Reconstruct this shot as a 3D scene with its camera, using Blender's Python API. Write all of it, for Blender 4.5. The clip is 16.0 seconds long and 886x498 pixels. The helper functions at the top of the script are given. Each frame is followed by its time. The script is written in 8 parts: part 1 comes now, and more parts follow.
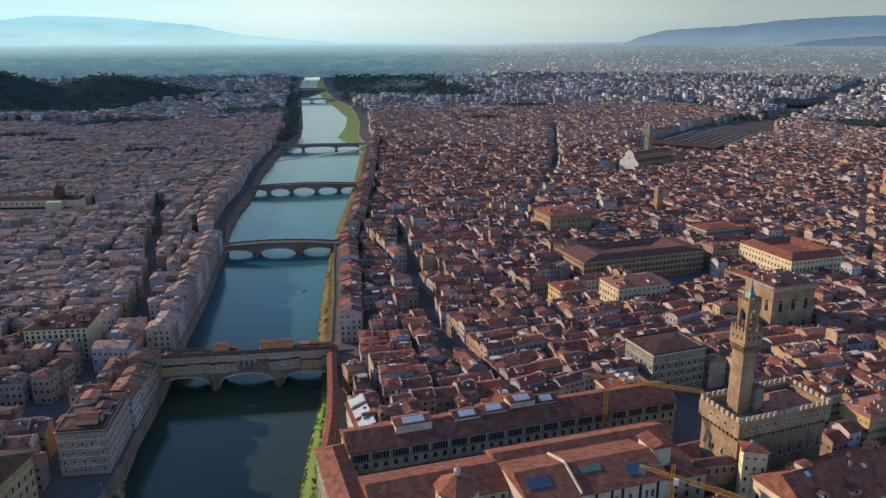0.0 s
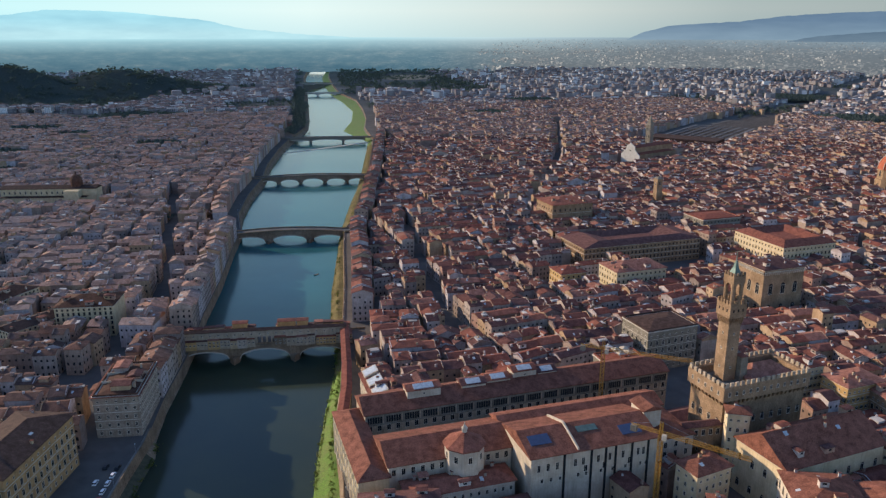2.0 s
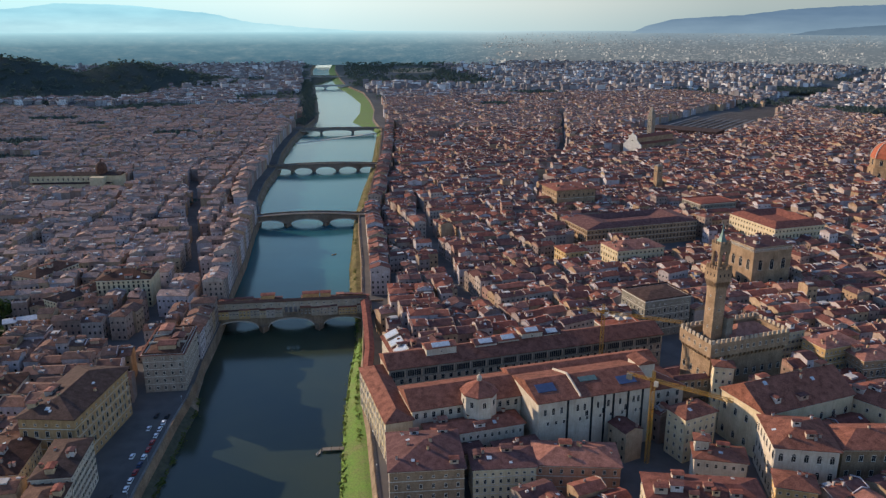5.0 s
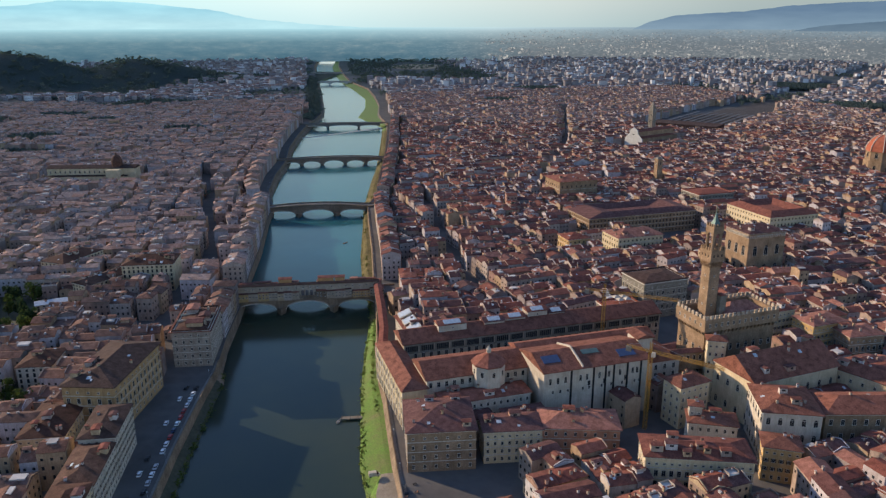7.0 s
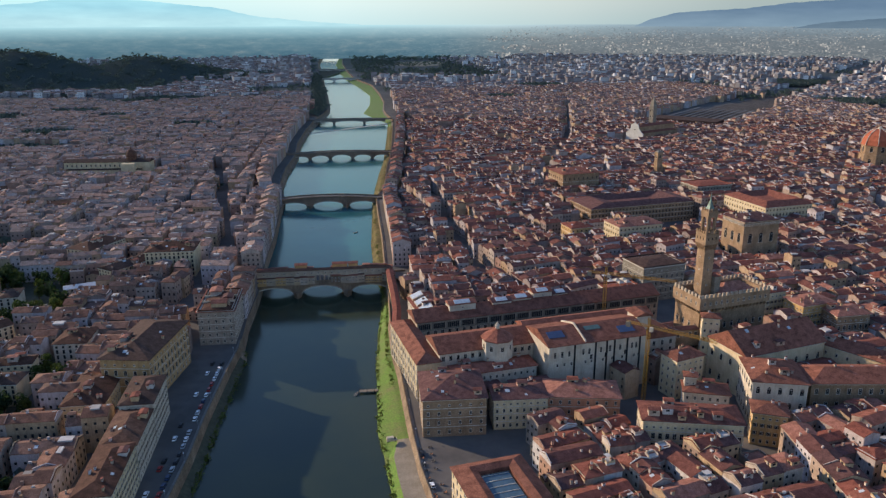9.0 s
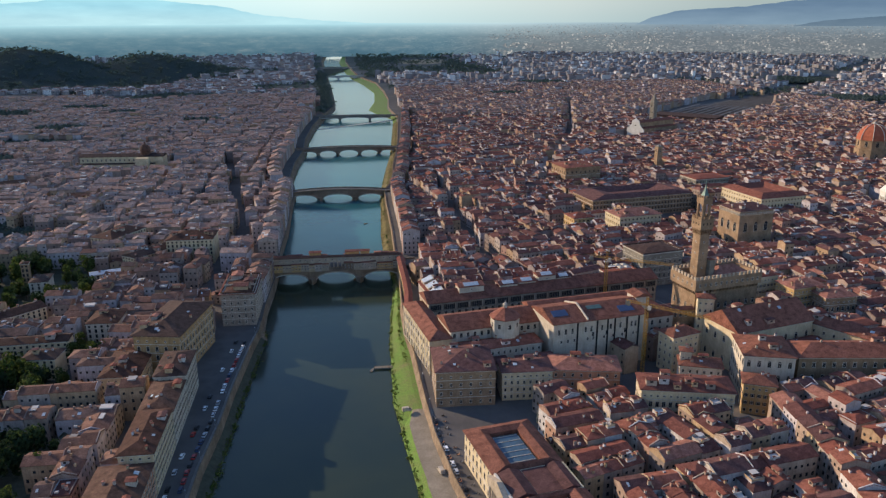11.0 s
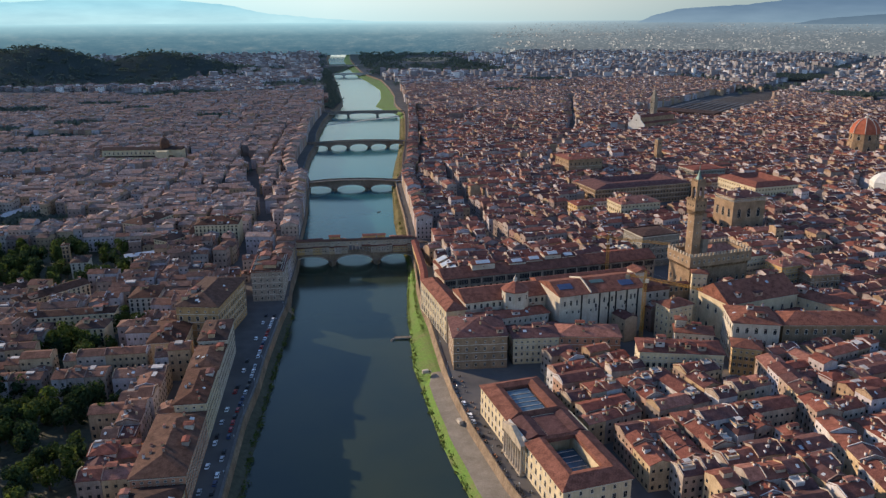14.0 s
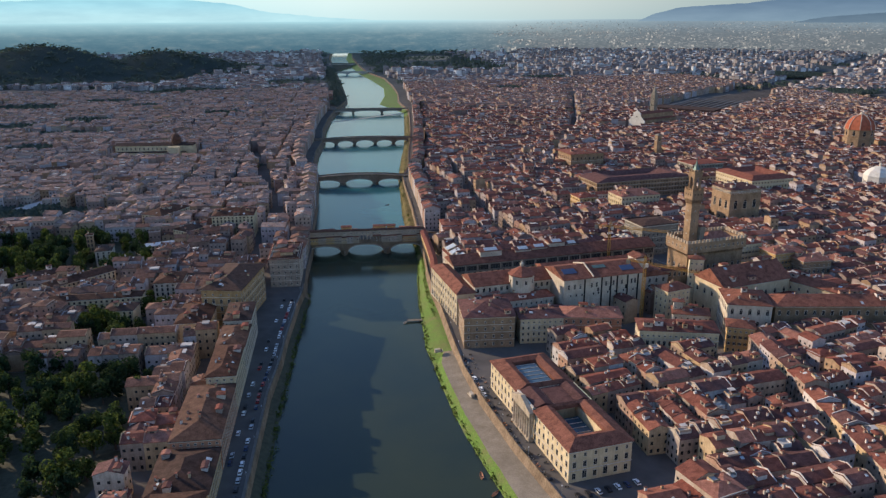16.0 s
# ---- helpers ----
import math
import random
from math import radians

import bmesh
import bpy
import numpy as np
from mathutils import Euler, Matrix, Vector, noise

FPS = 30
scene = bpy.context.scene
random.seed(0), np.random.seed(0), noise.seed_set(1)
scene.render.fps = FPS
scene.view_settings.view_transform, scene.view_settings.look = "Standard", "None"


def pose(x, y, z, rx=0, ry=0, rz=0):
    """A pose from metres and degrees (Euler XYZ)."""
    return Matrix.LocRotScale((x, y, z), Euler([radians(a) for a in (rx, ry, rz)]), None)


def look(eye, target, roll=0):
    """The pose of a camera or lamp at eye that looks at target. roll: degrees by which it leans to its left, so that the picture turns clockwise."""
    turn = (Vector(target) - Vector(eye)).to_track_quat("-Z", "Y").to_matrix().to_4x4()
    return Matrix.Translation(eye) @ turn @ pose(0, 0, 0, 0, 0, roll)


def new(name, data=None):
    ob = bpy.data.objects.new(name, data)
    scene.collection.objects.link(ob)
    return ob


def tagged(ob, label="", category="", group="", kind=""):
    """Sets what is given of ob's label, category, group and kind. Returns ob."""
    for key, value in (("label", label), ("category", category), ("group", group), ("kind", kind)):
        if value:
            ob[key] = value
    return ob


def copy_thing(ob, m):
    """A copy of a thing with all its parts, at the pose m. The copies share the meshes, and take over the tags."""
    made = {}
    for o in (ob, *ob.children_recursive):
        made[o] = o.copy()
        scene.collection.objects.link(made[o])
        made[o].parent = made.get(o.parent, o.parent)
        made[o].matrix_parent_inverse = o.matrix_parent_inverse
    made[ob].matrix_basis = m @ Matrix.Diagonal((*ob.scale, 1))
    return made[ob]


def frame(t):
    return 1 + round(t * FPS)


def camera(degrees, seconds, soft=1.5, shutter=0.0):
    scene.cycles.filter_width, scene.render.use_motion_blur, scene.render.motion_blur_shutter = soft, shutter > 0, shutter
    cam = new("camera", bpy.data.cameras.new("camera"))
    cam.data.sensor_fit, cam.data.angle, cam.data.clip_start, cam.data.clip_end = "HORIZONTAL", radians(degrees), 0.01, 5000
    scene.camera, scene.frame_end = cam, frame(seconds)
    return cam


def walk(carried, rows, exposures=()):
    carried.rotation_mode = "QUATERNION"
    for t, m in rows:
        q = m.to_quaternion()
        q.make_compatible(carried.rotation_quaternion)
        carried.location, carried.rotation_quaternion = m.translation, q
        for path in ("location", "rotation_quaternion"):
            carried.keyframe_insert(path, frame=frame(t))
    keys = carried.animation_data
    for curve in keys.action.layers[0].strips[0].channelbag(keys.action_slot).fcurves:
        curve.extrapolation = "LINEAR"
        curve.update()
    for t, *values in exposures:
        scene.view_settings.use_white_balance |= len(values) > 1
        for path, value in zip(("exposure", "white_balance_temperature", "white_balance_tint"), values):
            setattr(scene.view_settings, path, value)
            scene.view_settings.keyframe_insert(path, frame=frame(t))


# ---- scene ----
cam = camera(60.63, 16.0, soft=1.35)
PATH = [
    (0, look((149.66, -398.97, 197.70), (143.92, -302.85, 170.71), -0.144)),
    (1, look((149.53, -412.51, 197.56), (143.55, -316.49, 170.27), -0.061)),
    (2, look((148.91, -425.96, 197.46), (142.74, -330.04, 169.88), -0.013)),
    (3, look((147.93, -439.37, 197.38), (141.59, -343.53, 169.53), 0.006)),
    (4, look((146.68, -452.76, 197.32), (140.19, -357.01, 169.21), 0.003)),
    (5, look((145.25, -466.16, 197.27), (138.62, -370.50, 168.93), -0.014)),
    (6, look((143.71, -479.61, 197.23), (136.95, -384.01, 168.67), -0.041)),
    (7, look((142.10, -493.11, 197.19), (135.23, -397.58, 168.45), -0.072)),
    (8, look((140.47, -506.67, 197.15), (133.49, -411.19, 168.24), -0.105)),
    (9, look((138.84, -520.28, 197.11), (131.75, -424.86, 168.07), -0.136)),
    (10, look((137.22, -533.95, 197.07), (130.03, -438.57, 167.91), -0.163)),
    (11, look((135.59, -547.65, 197.02), (128.31, -452.31, 167.77), -0.186)),
    (12, look((133.94, -561.37, 196.98), (126.58, -466.05, 167.66), -0.204)),
    (13, look((132.23, -575.07, 196.96), (124.79, -479.78, 167.56), -0.219)),
    (14, look((130.40, -588.72, 196.94), (122.90, -493.45, 167.49), -0.231)),
    (15, look((128.39, -602.26, 196.95), (120.85, -507.02, 167.44), -0.245)),
    (16, look((126.10, -615.66, 197.00), (118.55, -520.44, 167.41), -0.262)),
]
walk(cam, PATH)

# ---- world, sun and exposure ----
SUN_TO = Vector((-0.78, 0.38, 0.295)).normalized()
sky_world = bpy.data.worlds.new("sky")
scene.world = sky_world
sky_world.use_nodes = True
wn = sky_world.node_tree
sky = wn.nodes.new("ShaderNodeTexSky")
sky.sky_type = 'NISHITA'
sky.sun_disc = False
sky.sun_elevation = math.asin(SUN_TO.z)
sky.sun_rotation = math.atan2(SUN_TO.x, SUN_TO.y) % (2 * math.pi)
sky.air_density, sky.dust_density, sky.ozone_density = 1.2, 0.35, 4.0
cool = wn.nodes.new("ShaderNodeMix")
cool.data_type, cool.blend_type = 'RGBA', 'MULTIPLY'
cool.inputs[0].default_value = 1.0
cool.inputs[7].default_value = (1.03, 0.985, 1.10, 1.0)
wn.links.new(sky.outputs["Color"], cool.inputs[6])
wn.links.new(cool.outputs[2], wn.nodes["Background"].inputs["Color"])
wn.nodes["Background"].inputs["Strength"].default_value = 0.100
sun = new("sun", bpy.data.lights.new("sun", 'SUN'))
sun.data.energy, sun.data.angle, sun.data.color = 5.0, radians(0.6), (1.0, 0.79, 0.59)
sun.matrix_world = look(SUN_TO * 900, (0, 0, 0))
AIRLIGHT = 0.555      # brightness of the far hazy backdrop
scene.view_settings.exposure = 1.14

# ---- materials ----
def nodes_of(name):
    m = bpy.data.materials.new(name)
    m.use_nodes = True
    return m, m.node_tree, m.node_tree.nodes["Principled BSDF"]


def link(nt, a, b):
    nt.links.new(a, b)


def noise_node(nt, vec, scale, detail=4.0, rough=0.6):
    n = nt.nodes.new("ShaderNodeTexNoise")
    n.inputs["Scale"].default_value = scale
    n.inputs["Detail"].default_value = detail
    n.inputs["Roughness"].default_value = rough
    if vec is not None:
        link(nt, vec, n.inputs["Vector"])
    return n.outputs["Fac"]


def ramp_node(nt, fac, stops, mode='LINEAR'):
    r = nt.nodes.new("ShaderNodeValToRGB")
    r.color_ramp.interpolation = mode
    els = r.color_ramp.elements
    while len(els) < len(stops):
        els.new(0.5)
    for e, (p, c) in zip(els, stops):
        e.position = p
        e.color = (*c, 1.0) if len(c) == 3 else c
    link(nt, fac, r.inputs["Fac"])
    return r.outputs["Color"]


def mix_node(nt, a, b, fac, mode='MIX'):
    n = nt.nodes.new("ShaderNodeMix")
    n.data_type = 'RGBA'
    n.blend_type = mode
    ins = [i for i in n.inputs if i.enabled]
    for i, val in zip(ins, (fac, a, b)):
        if isinstance(val, (int, float)):
            i.default_value = val
        elif isinstance(val, tuple):
            i.default_value = (*val, 1.0)
        else:
            link(nt, val, i)
    return [o for o in n.outputs if o.enabled][0]


def bump_node(nt, height, strength, dist, bsdf):
    b = nt.nodes.new("ShaderNodeBump")
    b.inputs["Strength"].default_value = strength
    b.inputs["Distance"].default_value = dist
    link(nt, height, b.inputs["Height"])
    link(nt, b.outputs["Normal"], bsdf.inputs["Normal"])


def coords(nt, world=True):
    if world:
        return nt.nodes.new("ShaderNodeNewGeometry").outputs["Position"]
    return nt.nodes.new("ShaderNodeTexCoord").outputs["Object"]


def stretched(nt, vec, scale):
    m = nt.nodes.new("ShaderNodeMapping")
    m.inputs["Scale"].default_value = scale
    link(nt, vec, m.inputs["Vector"])
    return m.outputs["Vector"]


def random_of(nt, islands):
    if islands:
        return nt.nodes.new("ShaderNodeNewGeometry").outputs["Random Per Island"]
    return nt.nodes.new("ShaderNodeObjectInfo").outputs["Random"]


def varied(name, stops, rough=0.85, islands=False, blotch=0.45, grain=0.3, blotch_size=0.18, grain_size=2.2, bump=0.25, streak=0.0):
    """A matt surface: one of several base colours a piece, blotched and grained at real size."""
    m, nt, b = nodes_of(name)
    col = ramp_node(nt, random_of(nt, islands), stops, 'CONSTANT' if len(stops) > 3 else 'LINEAR')
    p = coords(nt)
    big = noise_node(nt, p, blotch_size, 5.0)
    small = noise_node(nt, p, grain_size, 3.0)
    lo, hi = 1.0 - blotch, 1.0 + blotch * 0.55
    col = mix_node(nt, col, ramp_node(nt, big, [(0.3, (lo, lo * 0.97, lo * 0.94)), (0.7, (hi, hi, hi))]), 1.0, 'MULTIPLY')
    lo, hi = 1.0 - grain, 1.0 + grain * 0.6
    col = mix_node(nt, col, ramp_node(nt, small, [(0.32, (lo, lo, lo)), (0.68, (hi, hi, hi))]), 1.0, 'MULTIPLY')
    if streak:
        run = noise_node(nt, stretched(nt, p, (1.0, 1.0, 0.08)), 1.4, 3.0)
        lo = 1.0 - streak
        col = mix_node(nt, col, ramp_node(nt, run, [(0.45, (1, 1, 1)), (0.75, (lo, lo, lo * 0.97))]), 1.0, 'MULTIPLY')
    link(nt, col, b.inputs["Base Color"])
    b.inputs["Roughness"].default_value = rough
    b.inputs["Specular IOR Level"].default_value = 0.08
    if bump:
        bump_node(nt, small, bump, 0.08, b)
    return m


def plain(name, color, rough=0.6, metal=0.0, variation=0.2, size=1.5):
    m, nt, b = nodes_of(name)
    n = noise_node(nt, coords(nt), size, 4.0)
    lo, hi = 1.0 - variation, 1.0 + variation * 0.6
    c = ramp_node(nt, n, [(0.3, tuple(v * lo for v in color)), (0.7, tuple(v * hi for v in color))])
    link(nt, c, b.inputs["Base Color"])
    b.inputs["Roughness"].default_value = rough
    b.inputs["Metallic"].default_value = metal
    b.inputs["Specular IOR Level"].default_value = 0.3
    return m


WALLS = [(0.0, (0.48, 0.375, 0.28)), (0.12, (0.54, 0.46, 0.37)), (0.25, (0.50, 0.355, 0.21)), (0.34, (0.58, 0.51, 0.45)),
         (0.46, (0.37, 0.265, 0.20)), (0.54, (0.65, 0.60, 0.56)), (0.63, (0.55, 0.41, 0.25)), (0.71, (0.33, 0.27, 0.225)),
         (0.79, (0.47, 0.30, 0.22)), (0.87, (0.60, 0.57, 0.54)), (0.93, (0.44, 0.37, 0.315))]
ROOFS = [(0.0, (0.160, 0.064, 0.049)), (0.14, (0.205, 0.078, 0.055)), (0.28, (0.126, 0.056, 0.047)), (0.42, (0.246, 0.096, 0.066)),
         (0.54, (0.142, 0.071, 0.062)), (0.67, (0.212, 0.074, 0.052)), (0.79, (0.105, 0.054, 0.049)), (0.90, (0.290, 0.132, 0.096))]
M_WALL = varied("plaster", [(p, tuple(v * 0.84 for v in c)) for p, c in WALLS], 0.9, False, 0.28, 0.15, 0.22, 1.6, 0.12, 0.25)
M_WALLS = varied("plaster_town", [(p, (c[0] * 0.72, c[1] * 0.70, c[2] * 0.74)) for p, c in WALLS], 0.9, True, 0.28, 0.15, 0.22, 1.6, 0.0, 0.25)
M_ROOF = varied("terracotta", ROOFS, 0.88, False, 0.42, 0.34, 0.35, 2.4, 0.5)
M_ROOF_BROWN = varied("brown_tiles", [(0.0, (0.172, 0.074, 0.052)), (1.0, (0.225, 0.092, 0.062))], 0.88, False, 0.45, 0.36, 0.30, 2.4, 0.5)
M_ROOFS = varied("terracotta_town", ROOFS, 0.88, True, 0.42, 0.34, 0.35, 2.4, 0.0)
MODERN = [(0.0, (0.36, 0.34, 0.33)), (0.22, (0.26, 0.24, 0.235)), (0.42, (0.48, 0.46, 0.44)), (0.56, (0.23, 0.205, 0.20)), (0.74, (0.33, 0.29, 0.26)), (0.88, (0.70, 0.69, 0.67))]
# Tiles paled and greyed: the distance haze is put into their colour.
HAZED_TILES = [(0.0, (0.175, 0.110, 0.085)), (0.16, (0.205, 0.125, 0.095)), (0.32, (0.150, 0.105, 0.088)), (0.46, (0.225, 0.140, 0.105)),
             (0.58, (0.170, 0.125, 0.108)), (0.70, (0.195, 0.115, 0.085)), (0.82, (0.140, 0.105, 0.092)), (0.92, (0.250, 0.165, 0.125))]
HAZED_TILES = [(p, (c[0] * 1.66, c[1] * 1.66, c[2] * 1.66)) for p, c in HAZED_TILES]
# Near left bank: its dim look is darkened into these tiles.
M_ROOFS_DARK = varied("dimmed_tiles", [(p, (c[0] * 0.50, c[1] * 0.42, c[2] * 0.40)) for p, c in HAZED_TILES], 0.88, True, 0.45, 0.36, 0.35, 2.4, 0.0)
M_ROOFS_HAZED = varied("hazed_terracotta", HAZED_TILES, 0.88, True, 0.42, 0.34, 0.35, 2.4, 0.0)
# Halfway to the haze-tinted tiles, for the far right bank.
M_ROOFS_MID = varied("half_hazed_terracotta", [(p, tuple((a + b) * 0.5 for a, b in zip(c, d))) for (p, c), (q, d) in zip(ROOFS, HAZED_TILES)], 0.88, True, 0.42, 0.34, 0.35, 2.4, 0.0)
M_MODERN = varied("suburb_walls", MODERN, 0.85, True, 0.2, 0.1, 0.1, 1.0, 0.0)
SUBROOF = [(0.0, (0.18, 0.115, 0.10)), (0.3, (0.21, 0.13, 0.11)), (0.5, (0.23, 0.22, 0.225)), (0.65, (0.16, 0.115, 0.105)), (0.88, (0.32, 0.31, 0.31))]
M_SUBROOF = varied("suburb_roofs", SUBROOF, 0.85, True, 0.3, 0.2, 0.2, 1.5, 0.0)
# Worn brown tiles, darkened further to suit left-bank roofs that lie in shade.
M_ROOF_WORN = varied("worn_dark_tiles", [(p, (c[0] * 0.27, c[1] * 0.225, c[2] * 0.21)) for p, c in HAZED_TILES], 0.88, False, 0.45, 0.36, 0.35, 2.4, 0.5)
M_PALE = varied("pale_roof_fittings", [(0.0, (0.30, 0.28, 0.26)), (0.5, (0.50, 0.48, 0.45)), (1.0, (0.24, 0.22, 0.20))], 0.8, True, 0.2, 0.1, 0.4, 3.0, 0.0)
M_PLATFORM = varied("platform_roofing", [(0.0, (0.085, 0.085, 0.09)), (1.0, (0.17, 0.17, 0.175))], 0.85, False, 0.3, 0.2, 0.05, 1.0, 0.0)
M_RAIL = varied("rusty_track", [(0.0, (0.095, 0.082, 0.074)), (1.0, (0.12, 0.105, 0.095))], 0.9, False, 0.3, 0.2, 0.05, 1.0, 0.0)
M_YARD = varied("railway_yard", [(0.0, (0.060, 0.055, 0.052)), (1.0, (0.070, 0.064, 0.060))], 0.95, False, 0.4, 0.3, 0.03, 0.8, 0.0)
M_GLASS = plain("dark_window_glass", (0.025, 0.027, 0.03), 0.18, 0.0, 0.5, 0.6)
M_SHUT = varied("painted_shutter", [(0.0, (0.10, 0.065, 0.04)), (0.4, (0.05, 0.075, 0.05)), (0.6, (0.12, 0.085, 0.06)), (0.85, (0.16, 0.15, 0.13))], 0.7, False, 0.1, 0.2, 0.5, 5.0, 0.0)
M_STONE = varied("pietraforte_stone", [(0.0, (0.275, 0.186, 0.114)), (1.0, (0.31, 0.212, 0.132))], 0.9, False, 0.35, 0.3, 0.16, 1.8, 0.6, 0.2)
M_GREYSTONE = varied("grey_stone", [(0.0, (0.215, 0.195, 0.155)), (1.0, (0.25, 0.225, 0.18))], 0.9, False, 0.3, 0.25, 0.2, 2.0, 0.5, 0.2)
M_WARMSTONE = varied("warm_stone", [(0.0, (0.40, 0.33, 0.24)), (1.0, (0.44, 0.36, 0.27))], 0.9, False, 0.3, 0.2, 0.3, 2.0, 0.3, 0.25)
M_TRIM = varied("pale_stone_trim", [(0.0, (0.50, 0.46, 0.38)), (1.0, (0.58, 0.53, 0.45))], 0.85, False, 0.25, 0.15, 0.4, 3.0, 0.2, 0.15)
M_WHITE = varied("white_plaster", [(0.0, (0.45, 0.395, 0.31)), (1.0, (0.50, 0.44, 0.35))], 0.9, False, 0.2, 0.1, 0.2, 2.0, 0.1, 0.2)
M_MARBLE = varied("pale_marble", [(0.0, (0.52, 0.50, 0.45)), (1.0, (0.58, 0.56, 0.50))], 0.7, False, 0.15, 0.1, 0.3, 2.0, 0.1, 0.15)
M_COURT = plain("blue_court_glazing", (0.055, 0.095, 0.125), 0.2, 0.0, 0.3, 0.5)
M_CREAM = varied("cream_plaster", [(0.0, (0.55, 0.45, 0.285)), (1.0, (0.59, 0.48, 0.305))], 0.9, False, 0.2, 0.1, 0.2, 2.0, 0.1, 0.2)
M_OCHRE = varied("ochre_plaster", [(0.0, (0.48, 0.315, 0.14)), (1.0, (0.50, 0.335, 0.155))], 0.9, False, 0.25, 0.12, 0.2, 2.0, 0.1, 0.25)
# Ochre plaster with the unlit river front's shade darkened into the colour.
M_OCHRE_SHADED = varied("shaded_ochre_plaster", [(0.0, (0.37, 0.24, 0.115)), (1.0, (0.40, 0.262, 0.13))], 0.9, False, 0.3, 0.15, 0.2, 2.0, 0.1, 0.3)
# Pinkish plaster, darkened because the corner house front lies in shade.
M_ROSE_SHADED = varied("shaded_rose_plaster", [(0.0, (0.33, 0.27, 0.215)), (1.0, (0.37, 0.30, 0.235))], 0.9, False, 0.3, 0.15, 0.25, 2.0, 0.1, 0.3)
M_DOMETILE = varied("dome_tiles", [(0.0, (0.34, 0.105, 0.06)), (1.0, (0.37, 0.12, 0.066))], 0.85, False, 0.3, 0.25, 0.3, 2.0, 0.3)
M_BRICKRED = varied("red_plaster", [(0.0, (0.46, 0.22, 0.13)), (1.0, (0.48, 0.25, 0.15))], 0.9, False, 0.25, 0.12, 0.2, 2.0, 0.1, 0.2)
M_ASPHALT = varied("street_paving", [(0.0, (0.105, 0.10, 0.095)), (1.0, (0.125, 0.12, 0.11))], 0.85, False, 0.3, 0.25, 0.09, 1.5, 0.2)
M_GRAVEL = varied("gravel_path", [(0.0, (0.24, 0.205, 0.155)), (1.0, (0.27, 0.232, 0.175))], 0.95, False, 0.25, 0.2, 0.15, 2.0, 0.3)
M_PAVE = varied("pavement_stone", [(0.0, (0.19, 0.175, 0.155)), (1.0, (0.21, 0.195, 0.17))], 0.9, False, 0.25, 0.2, 0.2, 2.0, 0.2)
M_EMBANK = varied("embankment_stone", [(0.0, (0.25, 0.185, 0.125)), (1.0, (0.27, 0.20, 0.135))], 0.95, False, 0.4, 0.3, 0.12, 1.2, 0.6, 0.35)
M_YELLOW = plain("crane_yellow", (0.40, 0.205, 0.035), 0.45, 0.0, 0.2, 2.0)
M_STEEL = plain("weathered_steel", (0.30, 0.31, 0.32), 0.45, 0.6, 0.25, 1.0)
M_SKYLIGHT = plain("skylight_glazing", (0.42, 0.45, 0.46), 0.25, 0.0, 0.25, 0.8)
M_BLUEROOF = plain("blue_roof_cover", (0.040, 0.060, 0.115), 0.4, 0.0, 0.2, 0.6)
M_LEAD = plain("aged_copper", (0.10, 0.15, 0.13), 0.6, 0.3, 0.3, 1.0)
M_BARK = plain("bark", (0.10, 0.07, 0.05), 0.95, 0.0, 0.3, 4.0)
M_RUBBER = plain("tyre_rubber", (0.02, 0.02, 0.02), 0.8)


def leaf_material(name, stops, thinness=0.42):
    m, nt, b = nodes_of(name)
    col = ramp_node(nt, random_of(nt, True), stops)
    col = mix_node(nt, col, ramp_node(nt, noise_node(nt, coords(nt), 0.35), [(0.3, (0.65, 0.7, 0.65)), (0.7, (1.25, 1.2, 1.1))]), 1.0, 'MULTIPLY')
    link(nt, col, b.inputs["Base Color"])
    b.inputs["Roughness"].default_value = 0.9
    b.inputs["Specular IOR Level"].default_value = 0.03
    thin, both = nt.nodes.new("ShaderNodeBsdfTranslucent"), nt.nodes.new("ShaderNodeMixShader")
    link(nt, mix_node(nt, col, (1.25, 1.3, 0.8), 1.0, 'MULTIPLY'), thin.inputs["Color"])
    both.inputs[0].default_value = thinness
    link(nt, b.outputs[0], both.inputs[1])
    link(nt, thin.outputs[0], both.inputs[2])
    link(nt, both.outputs[0], nt.nodes["Material Output"].inputs["Surface"])
    return m


M_LEAF = leaf_material("leaves", [(0.0, (0.040, 0.060, 0.020)), (0.5, (0.062, 0.086, 0.028)), (1.0, (0.095, 0.115, 0.04))])
M_BUSH = leaf_material("bank_scrub", [(0.0, (0.07, 0.10, 0.025)), (0.5, (0.10, 0.14, 0.035)), (1.0, (0.16, 0.17, 0.06))])
M_PINE = leaf_material("dark_leaves", [(0.0, (0.018, 0.034, 0.02)), (0.5, (0.028, 0.048, 0.026)), (1.0, (0.045, 0.065, 0.032))])


# Leaves lightened and blued, so the colour itself carries the distance haze.
M_HAZY_WOOD = leaf_material("hazed_leaves", [(0.0, (0.095, 0.128, 0.132)), (0.5, (0.118, 0.148, 0.150)), (1.0, (0.140, 0.165, 0.158))], 0.62)
M_PINE_GROUND = plain("garden_soil", (0.062, 0.064, 0.040), 0.95, 0.0, 0.4, 0.4)


